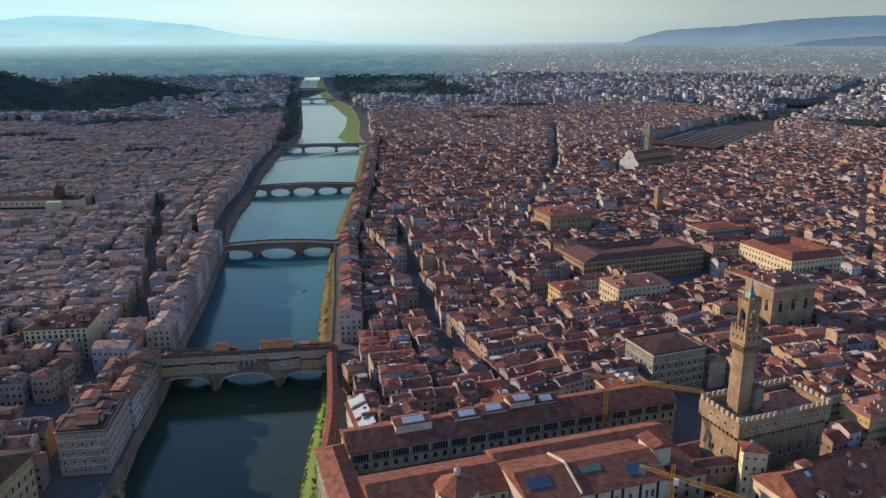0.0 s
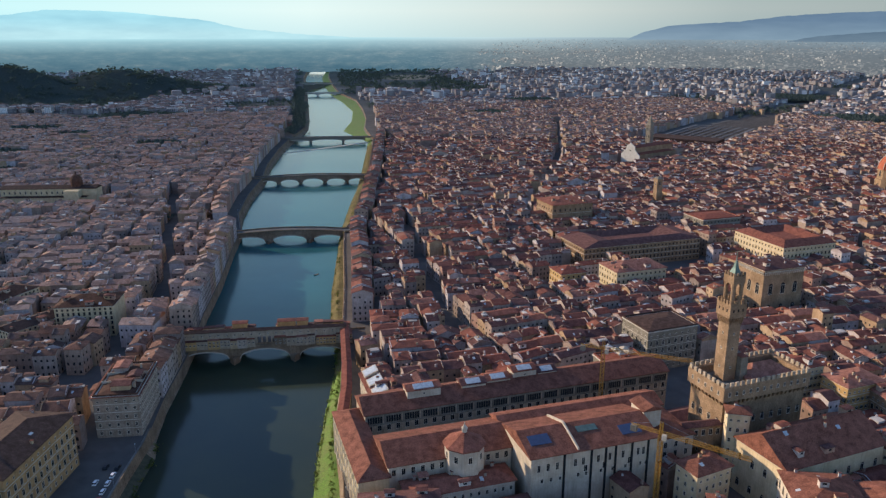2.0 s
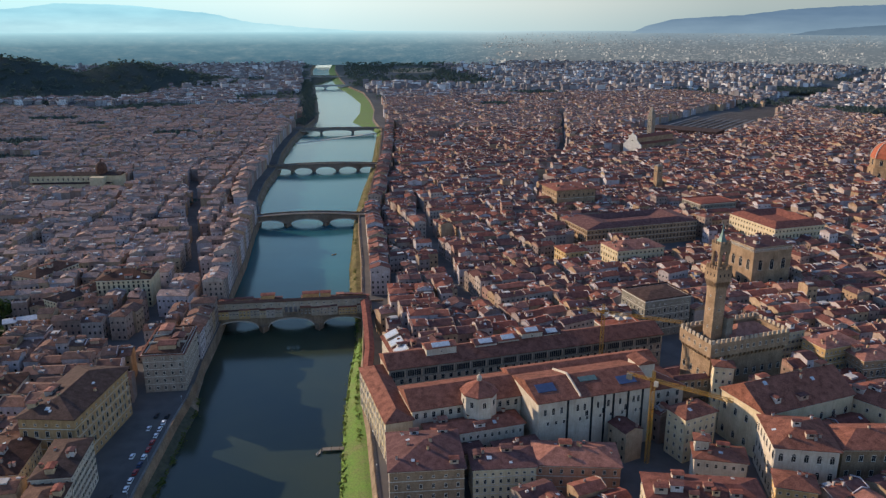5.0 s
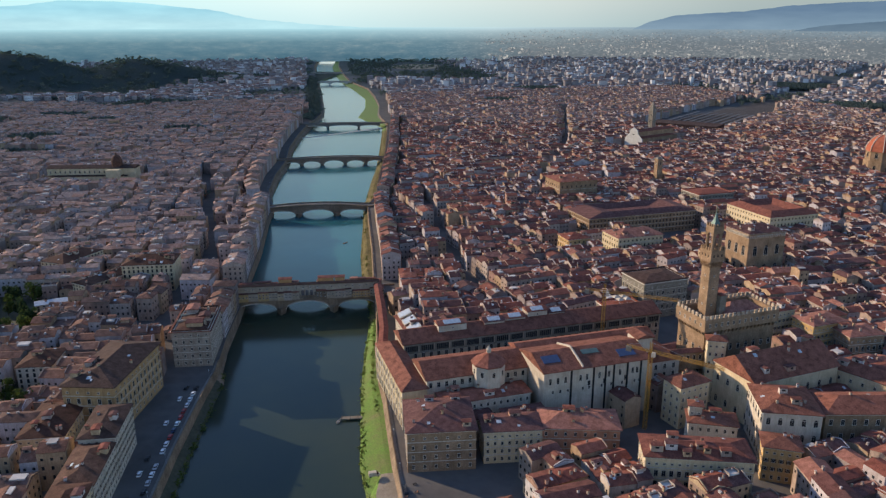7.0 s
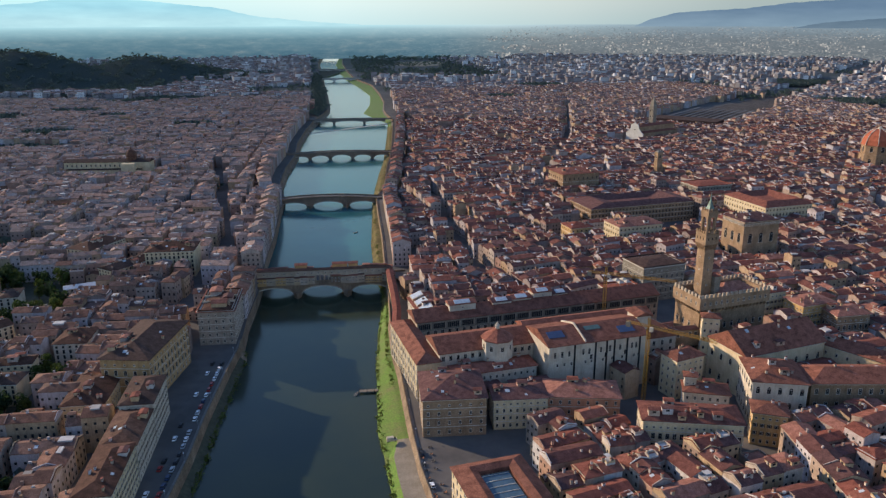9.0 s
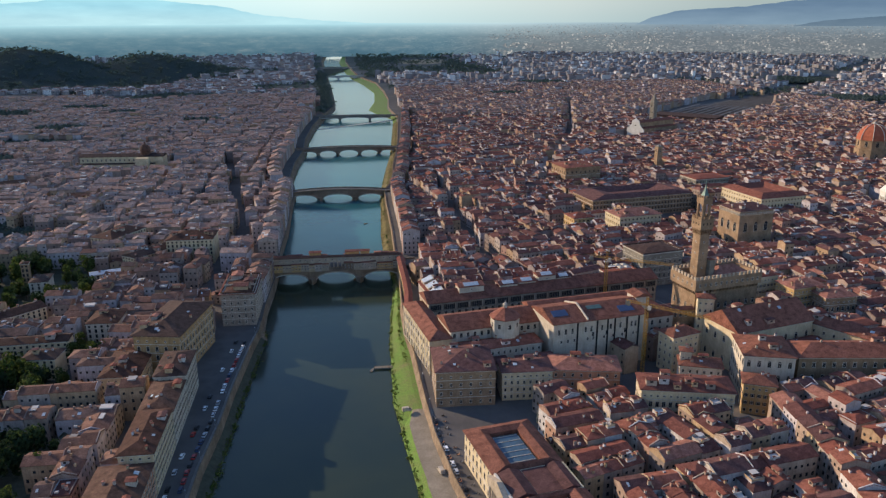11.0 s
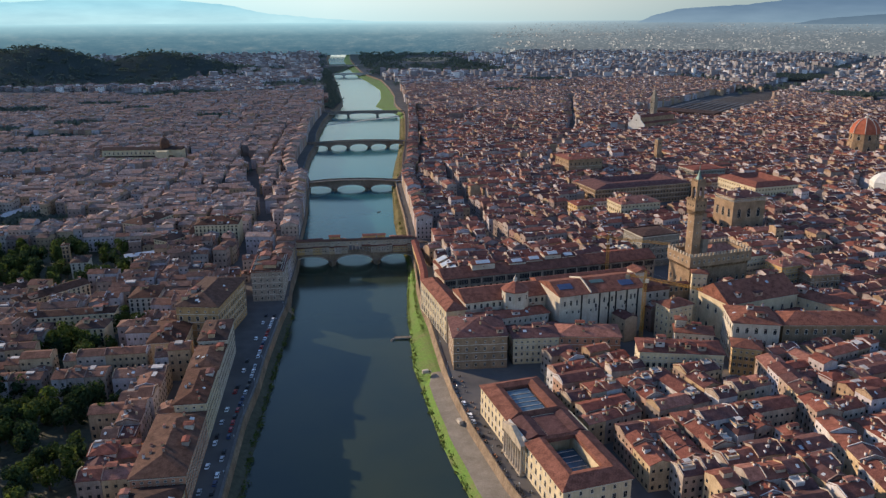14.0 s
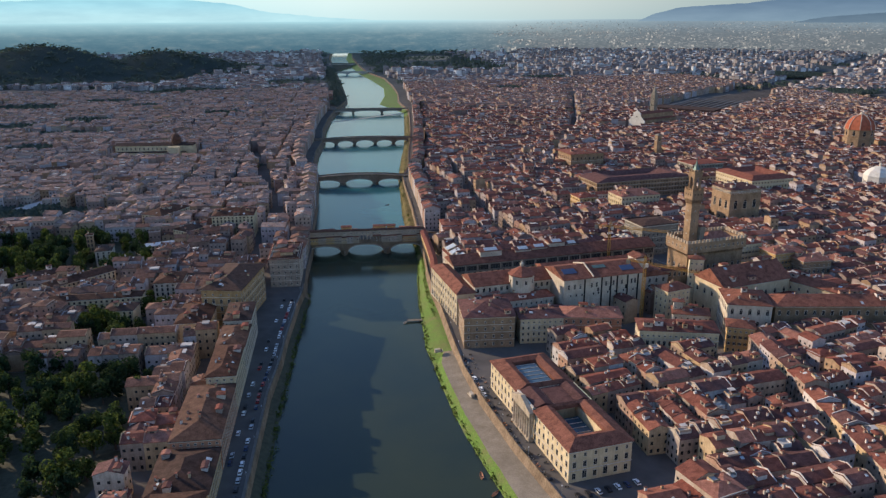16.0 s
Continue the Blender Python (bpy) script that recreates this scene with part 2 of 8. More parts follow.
def grass_material():
    m, nt, b = nodes_of("bank_grass")
    p = coords(nt)
    c = ramp_node(nt, noise_node(nt, p, 0.09, 7.0, 0.7), [(0.33, (0.15, 0.15, 0.05)), (0.44, (0.125, 0.175, 0.032)), (0.58, (0.11, 0.205, 0.022)), (0.8, (0.075, 0.15, 0.016))])
    c = mix_node(nt, c, ramp_node(nt, noise_node(nt, p, 1.6, 3.0), [(0.3, (0.6, 0.6, 0.6)), (0.7, (1.25, 1.25, 1.2))]), 1.0, 'MULTIPLY')
    link(nt, c, b.inputs["Base Color"])
    b.inputs["Roughness"].default_value = 0.95
    bump_node(nt, noise_node(nt, p, 2.0), 0.7, 0.3, b)
    return m


M_GRASS = grass_material()
M_SCRUB = varied("dry_bank_scrub", [(0.0, (0.15, 0.125, 0.05)), (1.0, (0.17, 0.14, 0.06))], 0.95, False, 0.5, 0.5, 0.12, 1.4, 0.5)


def land_material():
    """Streets and yards of the town, turning into fields, woods and gardens further out."""
    m, nt, b = nodes_of("town_ground")
    p = coords(nt)
    paving = ramp_node(nt, noise_node(nt, p, 0.06, 6.0), [(0.3, (0.085, 0.08, 0.075)), (0.55, (0.12, 0.11, 0.10)), (0.75, (0.15, 0.135, 0.115))])
    # Far land is tinted bluish grey, haze put into the ground colour.
    hazy_field = ramp_node(nt, noise_node(nt, p, 0.0045, 7.0, 0.65), [(0.30, (0.045, 0.058, 0.058)), (0.48, (0.068, 0.080, 0.082)), (0.60, (0.10, 0.105, 0.107)), (0.72, (0.14, 0.14, 0.14))])
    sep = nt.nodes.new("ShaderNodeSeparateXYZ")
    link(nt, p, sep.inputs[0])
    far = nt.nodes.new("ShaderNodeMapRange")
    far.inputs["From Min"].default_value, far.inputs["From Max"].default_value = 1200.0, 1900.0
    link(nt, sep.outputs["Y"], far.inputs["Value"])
    link(nt, mix_node(nt, paving, hazy_field, far.outputs["Result"]), b.inputs["Base Color"])
    b.inputs["Roughness"].default_value = 0.95
    b.inputs["Specular IOR Level"].default_value = 0.03
    return m


M_LAND = land_material()


def water_material():
    m, nt, b = nodes_of("river_water")
    p = coords(nt)
    sep = nt.nodes.new("ShaderNodeSeparateXYZ")
    link(nt, p, sep.inputs[0])

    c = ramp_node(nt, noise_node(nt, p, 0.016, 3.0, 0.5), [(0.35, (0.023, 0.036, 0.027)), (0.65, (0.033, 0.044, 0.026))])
    # Dark green near, blending to teal between y -10 and 140.
    up_river = nt.nodes.new("ShaderNodeMapRange")
    up_river.inputs["From Min"].default_value, up_river.inputs["From Max"].default_value = -10.0, 140.0
    link(nt, sep.outputs["Y"], up_river.inputs["Value"])
    teal = ramp_node(nt, noise_node(nt, p, 0.012, 4.0, 0.55), [(0.38, (0.018, 0.090, 0.102)), (0.62, (0.026, 0.112, 0.114))])
    c = mix_node(nt, c, teal, up_river.outputs["Result"])
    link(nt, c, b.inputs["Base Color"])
    b.inputs["Roughness"].default_value = 0.14
    b.inputs["IOR"].default_value = 1.333
    b.inputs["Specular IOR Level"].default_value = 0.27
    w = nt.nodes.new("ShaderNodeTexNoise")
    link(nt, stretched(nt, p, (1.0, 0.55, 1.0)), w.inputs["Vector"])
    w.inputs["Scale"].default_value, w.inputs["Detail"].default_value = 0.9, 3.0
    bump_node(nt, w.outputs["Fac"], 0.12, 0.12, b)
    return m


M_WATER = water_material()


# Self-lit material for far silhouettes, not a lamp.
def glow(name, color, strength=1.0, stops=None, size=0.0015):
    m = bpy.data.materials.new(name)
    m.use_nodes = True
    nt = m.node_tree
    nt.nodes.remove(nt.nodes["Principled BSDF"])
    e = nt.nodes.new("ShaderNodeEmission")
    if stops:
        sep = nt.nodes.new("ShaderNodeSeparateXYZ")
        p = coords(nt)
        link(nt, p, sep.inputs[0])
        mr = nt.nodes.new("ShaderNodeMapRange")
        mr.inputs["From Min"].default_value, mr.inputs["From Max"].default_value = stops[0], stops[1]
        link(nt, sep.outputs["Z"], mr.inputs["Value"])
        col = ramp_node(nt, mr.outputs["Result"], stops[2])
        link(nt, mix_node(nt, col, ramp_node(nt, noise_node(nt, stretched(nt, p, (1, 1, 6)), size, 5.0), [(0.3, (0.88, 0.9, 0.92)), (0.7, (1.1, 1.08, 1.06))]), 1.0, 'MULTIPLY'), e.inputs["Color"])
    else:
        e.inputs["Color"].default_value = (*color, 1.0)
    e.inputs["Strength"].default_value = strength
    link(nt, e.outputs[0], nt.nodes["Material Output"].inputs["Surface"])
    return m



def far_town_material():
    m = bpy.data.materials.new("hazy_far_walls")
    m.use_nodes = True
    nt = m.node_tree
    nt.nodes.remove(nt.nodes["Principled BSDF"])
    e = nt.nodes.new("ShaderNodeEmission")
    # Walls emit hazy grey-blue tones instead of catching sunlight.
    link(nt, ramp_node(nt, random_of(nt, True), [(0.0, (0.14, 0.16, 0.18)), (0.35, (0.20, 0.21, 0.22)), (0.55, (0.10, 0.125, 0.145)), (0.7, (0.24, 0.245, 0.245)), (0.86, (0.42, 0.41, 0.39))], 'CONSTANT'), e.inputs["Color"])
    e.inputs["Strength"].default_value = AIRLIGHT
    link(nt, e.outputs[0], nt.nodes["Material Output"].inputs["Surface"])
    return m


M_FARTOWN = far_town_material()

# ---- mesh building ----
class Geo:
    """Vertices, faces and material slots of one mesh in the making."""

    def __init__(self):
        self.v, self.f, self.m = [], [], []

    def add(self, verts, faces, mat=0):
        n = len(self.v)
        self.v.extend(verts)
        self.f.extend(tuple(i + n for i in f) for f in faces)
        self.m.extend([mat] * len(faces))

    def box(self, x0, x1, y0, y1, z0, z1, mat=0, turn=0.0, at=(0, 0), bottom=True):
        c, s = math.cos(turn), math.sin(turn)
        p = [(at[0] + c * x - s * y, at[1] + s * x + c * y, z) for z in (z0, z1) for x, y in ((x0, y0), (x1, y0), (x1, y1), (x0, y1))]
        fs = [(4, 5, 6, 7), (0, 1, 5, 4), (1, 2, 6, 5), (2, 3, 7, 6), (3, 0, 4, 7)]
        if bottom:
            fs.append((3, 2, 1, 0))
        self.add(p, fs, mat)

    def prism(self, poly, z0, z1, mat=0, cap=True):
        n = len(poly)
        p = [(x, y, z0) for x, y in poly] + [(x, y, z1) for x, y in poly]
        fs = [(i, (i + 1) % n, n + (i + 1) % n, n + i) for i in range(n)]
        if cap:
            fs += [tuple(range(n, 2 * n)), tuple(range(n - 1, -1, -1))]
        self.add(p, fs, mat)

    def bar(self, a, b, r, mat=0, sides=4):
        a, b = Vector(a), Vector(b)
        d = (b - a).normalized()
        u = d.orthogonal().normalized()
        w = d.cross(u)
        p = []
        for q in (a, b):
            for k in range(sides):
                an = 2 * math.pi * k / sides
                p.append(tuple(q + r * (math.cos(an) * u + math.sin(an) * w)))
        fs = [(k, (k + 1) % sides, sides + (k + 1) % sides, sides + k) for k in range(sides)]
        fs += [tuple(range(sides - 1, -1, -1)), tuple(range(sides, 2 * sides))]
        self.add(p, fs, mat)

    def lathe(self, prof, sides, at=(0, 0), mat=0, turn=0.0):
        """prof: (radius, z) from the bottom to the top."""
        p = [(at[0] + r * math.cos(turn + 2 * math.pi * k / sides), at[1] + r * math.sin(turn + 2 * math.pi * k / sides), z) for r, z in prof for k in range(sides)]
        fs = [(i * sides + k, i * sides + (k + 1) % sides, (i + 1) * sides + (k + 1) % sides, (i + 1) * sides + k) for i in range(len(prof) - 1) for k in range(sides)]
        fs.append(tuple(range((len(prof) - 1) * sides, len(prof) * sides)))
        self.add(p, fs, mat)

    def hip(self, x0, x1, y0, y1, z, rise, over=0.6, thick=0.25, mat=0, inset=None):
        """A tiled roof over a rectangle; inset: how far the ridge's ends lie in (0: a gable)."""
        x0, x1, y0, y1 = x0 - over, x1 + over, y0 - over, y1 + over
        w, d = x1 - x0, y1 - y0
        t = z + thick
        if inset is None:
            inset = min(w, d) / 2
        if w >= d:
            ym, i = (y0 + y1) / 2, min(inset, w / 2 - 0.05)
            r = [(x0 + i, ym, t + rise), (x1 - i, ym, t + rise)]
            fs = [(4, 5, 9, 8), (6, 7, 8, 9), (5, 6, 9), (7, 4, 8)]
        else:
            xm, i = (x0 + x1) / 2, min(inset, d / 2 - 0.05)
            r = [(xm, y0 + i, t + rise), (xm, y1 - i, t + rise)]
            fs = [(5, 6, 9, 8), (7, 4, 8, 9), (4, 5, 8), (6, 7, 9)]
        p = [(x, y, q) for q in (z, t) for x, y in ((x0, y0), (x1, y0), (x1, y1), (x0, y1))] + r
        self.add(p, [(3, 2, 1, 0), (0, 1, 5, 4), (1, 2, 6, 5), (2, 3, 7, 6), (3, 0, 4, 7)] + fs, mat)

    def moved(self, other, x, y, z, turn, mats):
        """Adds another's faces, turned about z and moved; mats maps its slots."""
        c, s = math.cos(turn), math.sin(turn)
        n = len(self.v)
        self.v.extend((x + c * a - s * b, y + s * a + c * b, z + q) for a, b, q in other.v)
        self.f.extend(tuple(i + n for i in f) for f in other.f)
        self.m.extend(mats[k] for k in other.m)

    def mesh(self, name, mats, smooth=False):
        me = bpy.data.meshes.new(name)
        me.from_pydata(self.v, [], self.f)
        for k in mats:
            me.materials.append(k)
        me.polygons.foreach_set("material_index", self.m)
        if smooth:
            me.polygons.foreach_set("use_smooth", [True] * len(self.f))
        me.update()
        return me


def part(name, data, parent, label="", at=None, turn=0.0):
    """data: a mesh; one object under a thing or a part."""
    ob = new(name, data)
    ob.parent = parent
    if at is not None:
        ob.location = at
        ob.rotation_euler = (0, 0, turn)
    if label:
        ob["label"] = label
    return ob


def thing(name, x, y, z, turn, label, category, group="", kind=""):
    ob = new(name)
    ob.empty_display_size = 2
    ob.location = (x, y, z)
    ob.rotation_euler = (0, 0, turn)
    return tagged(ob, label, category, group, kind)


def single(name, geo, mats, label, category, kind="", group="", smooth=False):
    return tagged(new(name, geo.mesh(name, mats, smooth)), label, category, group, kind)


# ---- the river's course: y, then x of left street edge, left water, right water, foot of right wall, right street edge ----
COURSE = [
    (-3000, 560, 566, 1060, 1073, 1090), (-480, 49, 56, 175, 188, 203), (-353, 23.5, 30, 135, 152, 155), (-309, 15, 22, 117.5, 132, 135),
    (-267, 7, 14.5, 102.5, 116, 118.7), (-230, 2.5, 8.5, 92, 104, 107), (-192, -4, 2, 81.5, 94, 98), (-137, -11.6, -6, 71.5, 82, 86),
    (-114, -14, -9, 68, 77, 80), (-100, -17, -14, 66, 74, 77), (-69, -24, -22, 62, 70, 71), (-20, -32, -31, 57, 62, 63),
    (0, -36, -35, 54, 57, 59), (20, -41, -40, 50, 53, 55), (60, -50, -49, 38, 44, 48), (133, -64, -63, 24, 31, 35),
    (229, -86, -85, 9, 13, 16), (289, -98, -97, -1, 2, 5), (355, -122, -118, -9, 0, 4), (452, -142, -137, -19, -11, -8),
    (555, -156, -151, -28, -21, -18), (669, -182, -176, -42, -34, -31), (817, -206, -199, -61, -53, -50), (970, -224, -216, -81, -73, -70),
    (1069, -232, -225, -130, -101, -98), (1132, -238, -230, -158, -116, -112), (1306, -280, -268, -173, -140, -138),
    (1521, -330, -320, -209, -185, -182), (1775, -395, -383, -284, -246, -243), (2033, -457, -446, -372, -346, -343),
    (2386, -546, -534, -468, -440, -436), (2935, -681, -669, -600, -572, -568), (3432, -781, -769, -691, -672, -668), (3900, -845, -833, -772, -755, -750), (5200, -1160, -1150, -1070, -1060, -1055)]
COURSE_Y = [c[0] for c in COURSE]


def course(y, k):
    return float(np.interp(y, COURSE_Y, [c[k] for c in COURSE]))


STREET = 8.0


def build_ground():
    g = Geo()
    ys = sorted(set(COURSE_Y + [float(v) for v in range(-470, 1000, 15)]))
    rows = []
    for y in ys:
        lp, lw, rw, rf, rp = (course(y, k) for k in (1, 2, 3, 4, 5))
        n = noise.noise((0, y * 0.05, 3.0))
        rows.append([(-5600, y, STREET), (lp, y, STREET), (lp + 0.4, y, 3.2 if lw - lp > 3 else 0.5), (lw + n * 0.8, y, -0.6), ((lw + rw) / 2, y, -3.5),
                     (rw + 1.3 * noise.noise((5, y * 0.04, 0)), y, -0.6), (rw + 2.2, y, 0.9), (rw + 5.2 + 1.2 * noise.noise((9, y * 0.06, 0)) if y < -205 else rw + (rf - rw) * 0.75, y, 3.2), (rf, y, 3.9), (rp - (0.9 if y < -205 else 1.5 if y < -60 else 0.5), y, 4.1), (rp, y, STREET), (5600, y, STREET)])
    k = len(rows[0])
    p = [q for r in rows for q in r]
    for i in range(len(rows) - 1):
        y = ys[i]
        gravel = 2 if y < -200 or y > 60 else 3
        green = 3 if y < -30 or y > 900 else 5
        upper = 2 if y < -205 or -154 < y < -140 else green
        mats = [0, 1, 4 if y < -115 else 1, 1, 1, green, green, upper, gravel if y < -30 or y > 900 else 5, 1, 0]
        for j in range(k - 1):
            g.f.append((i * k + j, i * k + j + 1, (i + 1) * k + j + 1, (i + 1) * k + j))
            g.m.append(mats[j])
    g.v = p
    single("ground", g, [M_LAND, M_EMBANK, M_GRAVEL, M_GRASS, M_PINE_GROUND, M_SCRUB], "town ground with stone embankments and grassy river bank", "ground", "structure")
    w = Geo()
    for i in range(len(ys) - 1):
        a, b = ys[i], ys[i + 1]
        w.add([(course(a, 2) - 3, a, 0), (course(a, 3) + 3, a, 0), (course(b, 3) + 3, b, 0), (course(b, 2) - 3, b, 0)], [(0, 1, 2, 3)])
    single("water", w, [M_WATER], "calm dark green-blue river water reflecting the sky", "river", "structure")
    for k, out in ((1, -0.5), (5, 0.5)):
        q = Geo()
        for a, b in zip(ys[1:-1], ys[2:]):
            if a < -470 or b > 1000 or (k == 1 and -110 < a < 290):
                continue
            xa, xb = course(a, k), course(b, k)
            poly = [(xa, a), (xa + out, a), (xb + out, b), (xb, b)]
            q.prism(poly if out > 0 else poly[::-1], STREET - 0.3, STREET + 1.0, 0)
        single("parapet", q, [M_EMBANK], "long low stone parapet along the embankment street", "parapet", "structure")
        s = Geo()
        for a, b in zip(ys[1:-1], ys[2:]):
            if a < -470 or b > 1000 or (k == 1 and -110 < a < 290) or (k == 5 and -112 < a < 40):
                continue
            xa, xb = course(a, k) + out * 1.02, course(b, k) + out * 1.02
            wide = 3.0 if a < -112 else 2.6
            poly = [(xa, a), (xa + out * wide, a), (xb + out * wide, b), (xb, b)]
            s.prism(poly if out > 0 else poly[::-1], STREET - 0.2, STREET + 0.15, 0)
        single("pavement", s, [M_PAVE], "pale stone pavement beside the river parapet", "pavement", "structure")
    weir = Geo()
    weir.prism([(-204, 826), (-202, 820), (-72, 968), (-76, 976)], -1.0, 0.35, 0)
    single("weir", weir, [M_TRIM], "low diagonal stone weir across the river", "weir", "structure")


build_ground()


def sector(name, ridge, radius, z0, mats, label, jag=0.0, category="hills"):
    """A far silhouette: (azimuth, elevation) of its upper edge in degrees, seen from over the river."""
    g = Geo()
    az = np.arange(ridge[0][0], ridge[-1][0] + 0.01, 0.25)
    el = np.interp(az, [r[0] for r in ridge], [r[1] for r in ridge])
    for a, e in zip(az, el):
        j = jag * (noise.noise((a * 1.7, radius, 0)) + 0.5 * noise.noise((a * 5.1, radius, 4)))
        x, y = 145 + radius * math.sin(radians(a)), -450 + radius * math.cos(radians(a))
        top = 197 + radius * math.tan(radians(e + j))
        g.v += [(x, y, z0), (x, y, max(top, z0 + 0.5))]
    for i in range(len(az) - 1):
        g.f.append((2 * i, 2 * i + 2, 2 * i + 3, 2 * i + 1))
        g.m.append(0)
    return single(name, g, mats, label, category, "structure")


HAZE = [(0.0, (0.075, 0.115, 0.135)), (0.45, (0.11, 0.17, 0.195)), (0.8, (0.24, 0.34, 0.37)), (1.0, (0.50, 0.62, 0.65))]


def far_plain():
    """Self-lit plain beyond the suburbs, haze mixed into its colour up to the horizon."""
    m = bpy.data.materials.new("hazy_plain")
    m.use_nodes = True
    nt = m.node_tree
    nt.nodes.remove(nt.nodes["Principled BSDF"])
    e = nt.nodes.new("ShaderNodeEmission")
    p = coords(nt)
    flat = stretched(nt, p, (1, 1, 0))
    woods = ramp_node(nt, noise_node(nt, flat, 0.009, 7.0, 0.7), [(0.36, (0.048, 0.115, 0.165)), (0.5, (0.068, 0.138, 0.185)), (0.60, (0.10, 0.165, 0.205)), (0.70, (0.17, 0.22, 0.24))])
    cells = nt.nodes.new("ShaderNodeTexVoronoi")
    cells.inputs["Scale"].default_value = 0.085
    link(nt, flat, cells.inputs["Vector"])
    pick = nt.nodes.new("ShaderNodeSeparateColor")
    link(nt, cells.outputs["Color"], pick.inputs[0])
    specks = ramp_node(nt, pick.outputs[0], [(0.62, (0, 0, 0)), (0.90, (0.15, 0.145, 0.135))])
    built = ramp_node(nt, noise_node(nt, flat, 0.006, 5.0, 0.65), [(0.42, (0.1, 0.1, 0.1)), (0.56, (1, 1, 1))])
    town = mix_node(nt, specks, built, 1.0, 'MULTIPLY')
    sep = nt.nodes.new("ShaderNodeSeparateXYZ")
    link(nt, p, sep.inputs[0])
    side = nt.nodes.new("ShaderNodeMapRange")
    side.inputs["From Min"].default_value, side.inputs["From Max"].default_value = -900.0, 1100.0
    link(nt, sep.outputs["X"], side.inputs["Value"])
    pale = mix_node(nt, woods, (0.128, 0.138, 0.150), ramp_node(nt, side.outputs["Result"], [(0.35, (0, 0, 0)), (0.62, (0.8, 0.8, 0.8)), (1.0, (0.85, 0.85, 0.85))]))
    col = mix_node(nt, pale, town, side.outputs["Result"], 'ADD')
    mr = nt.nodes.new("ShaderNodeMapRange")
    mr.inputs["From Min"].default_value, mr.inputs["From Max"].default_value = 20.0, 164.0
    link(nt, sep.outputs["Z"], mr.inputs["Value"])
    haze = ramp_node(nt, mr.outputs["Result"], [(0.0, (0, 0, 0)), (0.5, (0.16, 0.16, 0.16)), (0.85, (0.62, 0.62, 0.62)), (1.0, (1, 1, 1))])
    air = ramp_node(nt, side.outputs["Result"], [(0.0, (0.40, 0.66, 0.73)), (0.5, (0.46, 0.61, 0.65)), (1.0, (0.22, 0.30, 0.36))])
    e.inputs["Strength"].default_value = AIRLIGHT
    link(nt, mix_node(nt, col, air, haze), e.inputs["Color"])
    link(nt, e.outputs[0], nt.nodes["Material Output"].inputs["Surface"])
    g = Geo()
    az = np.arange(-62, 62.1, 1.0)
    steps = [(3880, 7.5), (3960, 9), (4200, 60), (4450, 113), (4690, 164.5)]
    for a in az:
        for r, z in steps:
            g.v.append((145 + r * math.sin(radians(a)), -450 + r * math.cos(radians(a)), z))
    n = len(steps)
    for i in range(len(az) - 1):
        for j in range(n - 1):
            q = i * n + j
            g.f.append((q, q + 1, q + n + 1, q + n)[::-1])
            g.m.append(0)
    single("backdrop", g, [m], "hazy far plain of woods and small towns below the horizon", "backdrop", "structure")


far_plain()
def low_sky():
    """The pale haze of the sky low over the plain; it thins out upwards."""
    m = bpy.data.materials.new("pale_low_sky")
    m.use_nodes = True
    nt = m.node_tree
    nt.nodes.remove(nt.nodes["Principled BSDF"])
    e, clear_, both = nt.nodes.new("ShaderNodeEmission"), nt.nodes.new("ShaderNodeBsdfTransparent"), nt.nodes.new("ShaderNodeMixShader")
    sep = nt.nodes.new("ShaderNodeSeparateXYZ")
    link(nt, coords(nt), sep.inputs[0])
    side, up = nt.nodes.new("ShaderNodeMapRange"), nt.nodes.new("ShaderNodeMapRange")
    side.inputs["From Min"].default_value, side.inputs["From Max"].default_value = -2600.0, 2200.0
    up.inputs["From Min"].default_value, up.inputs["From Max"].default_value = 160.0, 2400.0
    link(nt, sep.outputs["X"], side.inputs["Value"])
    link(nt, sep.outputs["Z"], up.inputs["Value"])
    tone = ramp_node(nt, side.outputs["Result"], [(0.0, (0.52, 0.84, 0.90)), (0.35, (0.68, 0.85, 0.86)), (0.65, (0.55, 0.64, 0.64)), (0.85, (0.37, 0.45, 0.46)), (1.0, (0.33, 0.40, 0.41))])
    tone = mix_node(nt, tone, ramp_node(nt, up.outputs["Result"], [(0.0, (0.86, 0.94, 0.96)), (0.07, (1.1, 1.06, 1.02)), (0.3, (0.72, 0.92, 0.98)), (0.8, (0.45, 0.72, 0.82))]), 1.0, 'MULTIPLY')
    e.inputs["Strength"].default_value = AIRLIGHT * 0.88
    link(nt, tone, e.inputs["Color"])
    link(nt, ramp_node(nt, up.outputs["Result"], [(0.0, (1, 1, 1)), (0.1, (1, 1, 1)), (1.0, (0, 0, 0))]), both.inputs[0])
    link(nt, clear_.outputs[0], both.inputs[1])
    link(nt, e.outputs[0], both.inputs[2])
    link(nt, both.outputs[0], nt.nodes["Material Output"].inputs["Surface"])
    sector("backdrop", [(-70, 25.2), (70, 25.2)], 4700, 100, [m], "pale hazy sky low over the horizon", 0.0, "sky")


low_sky()
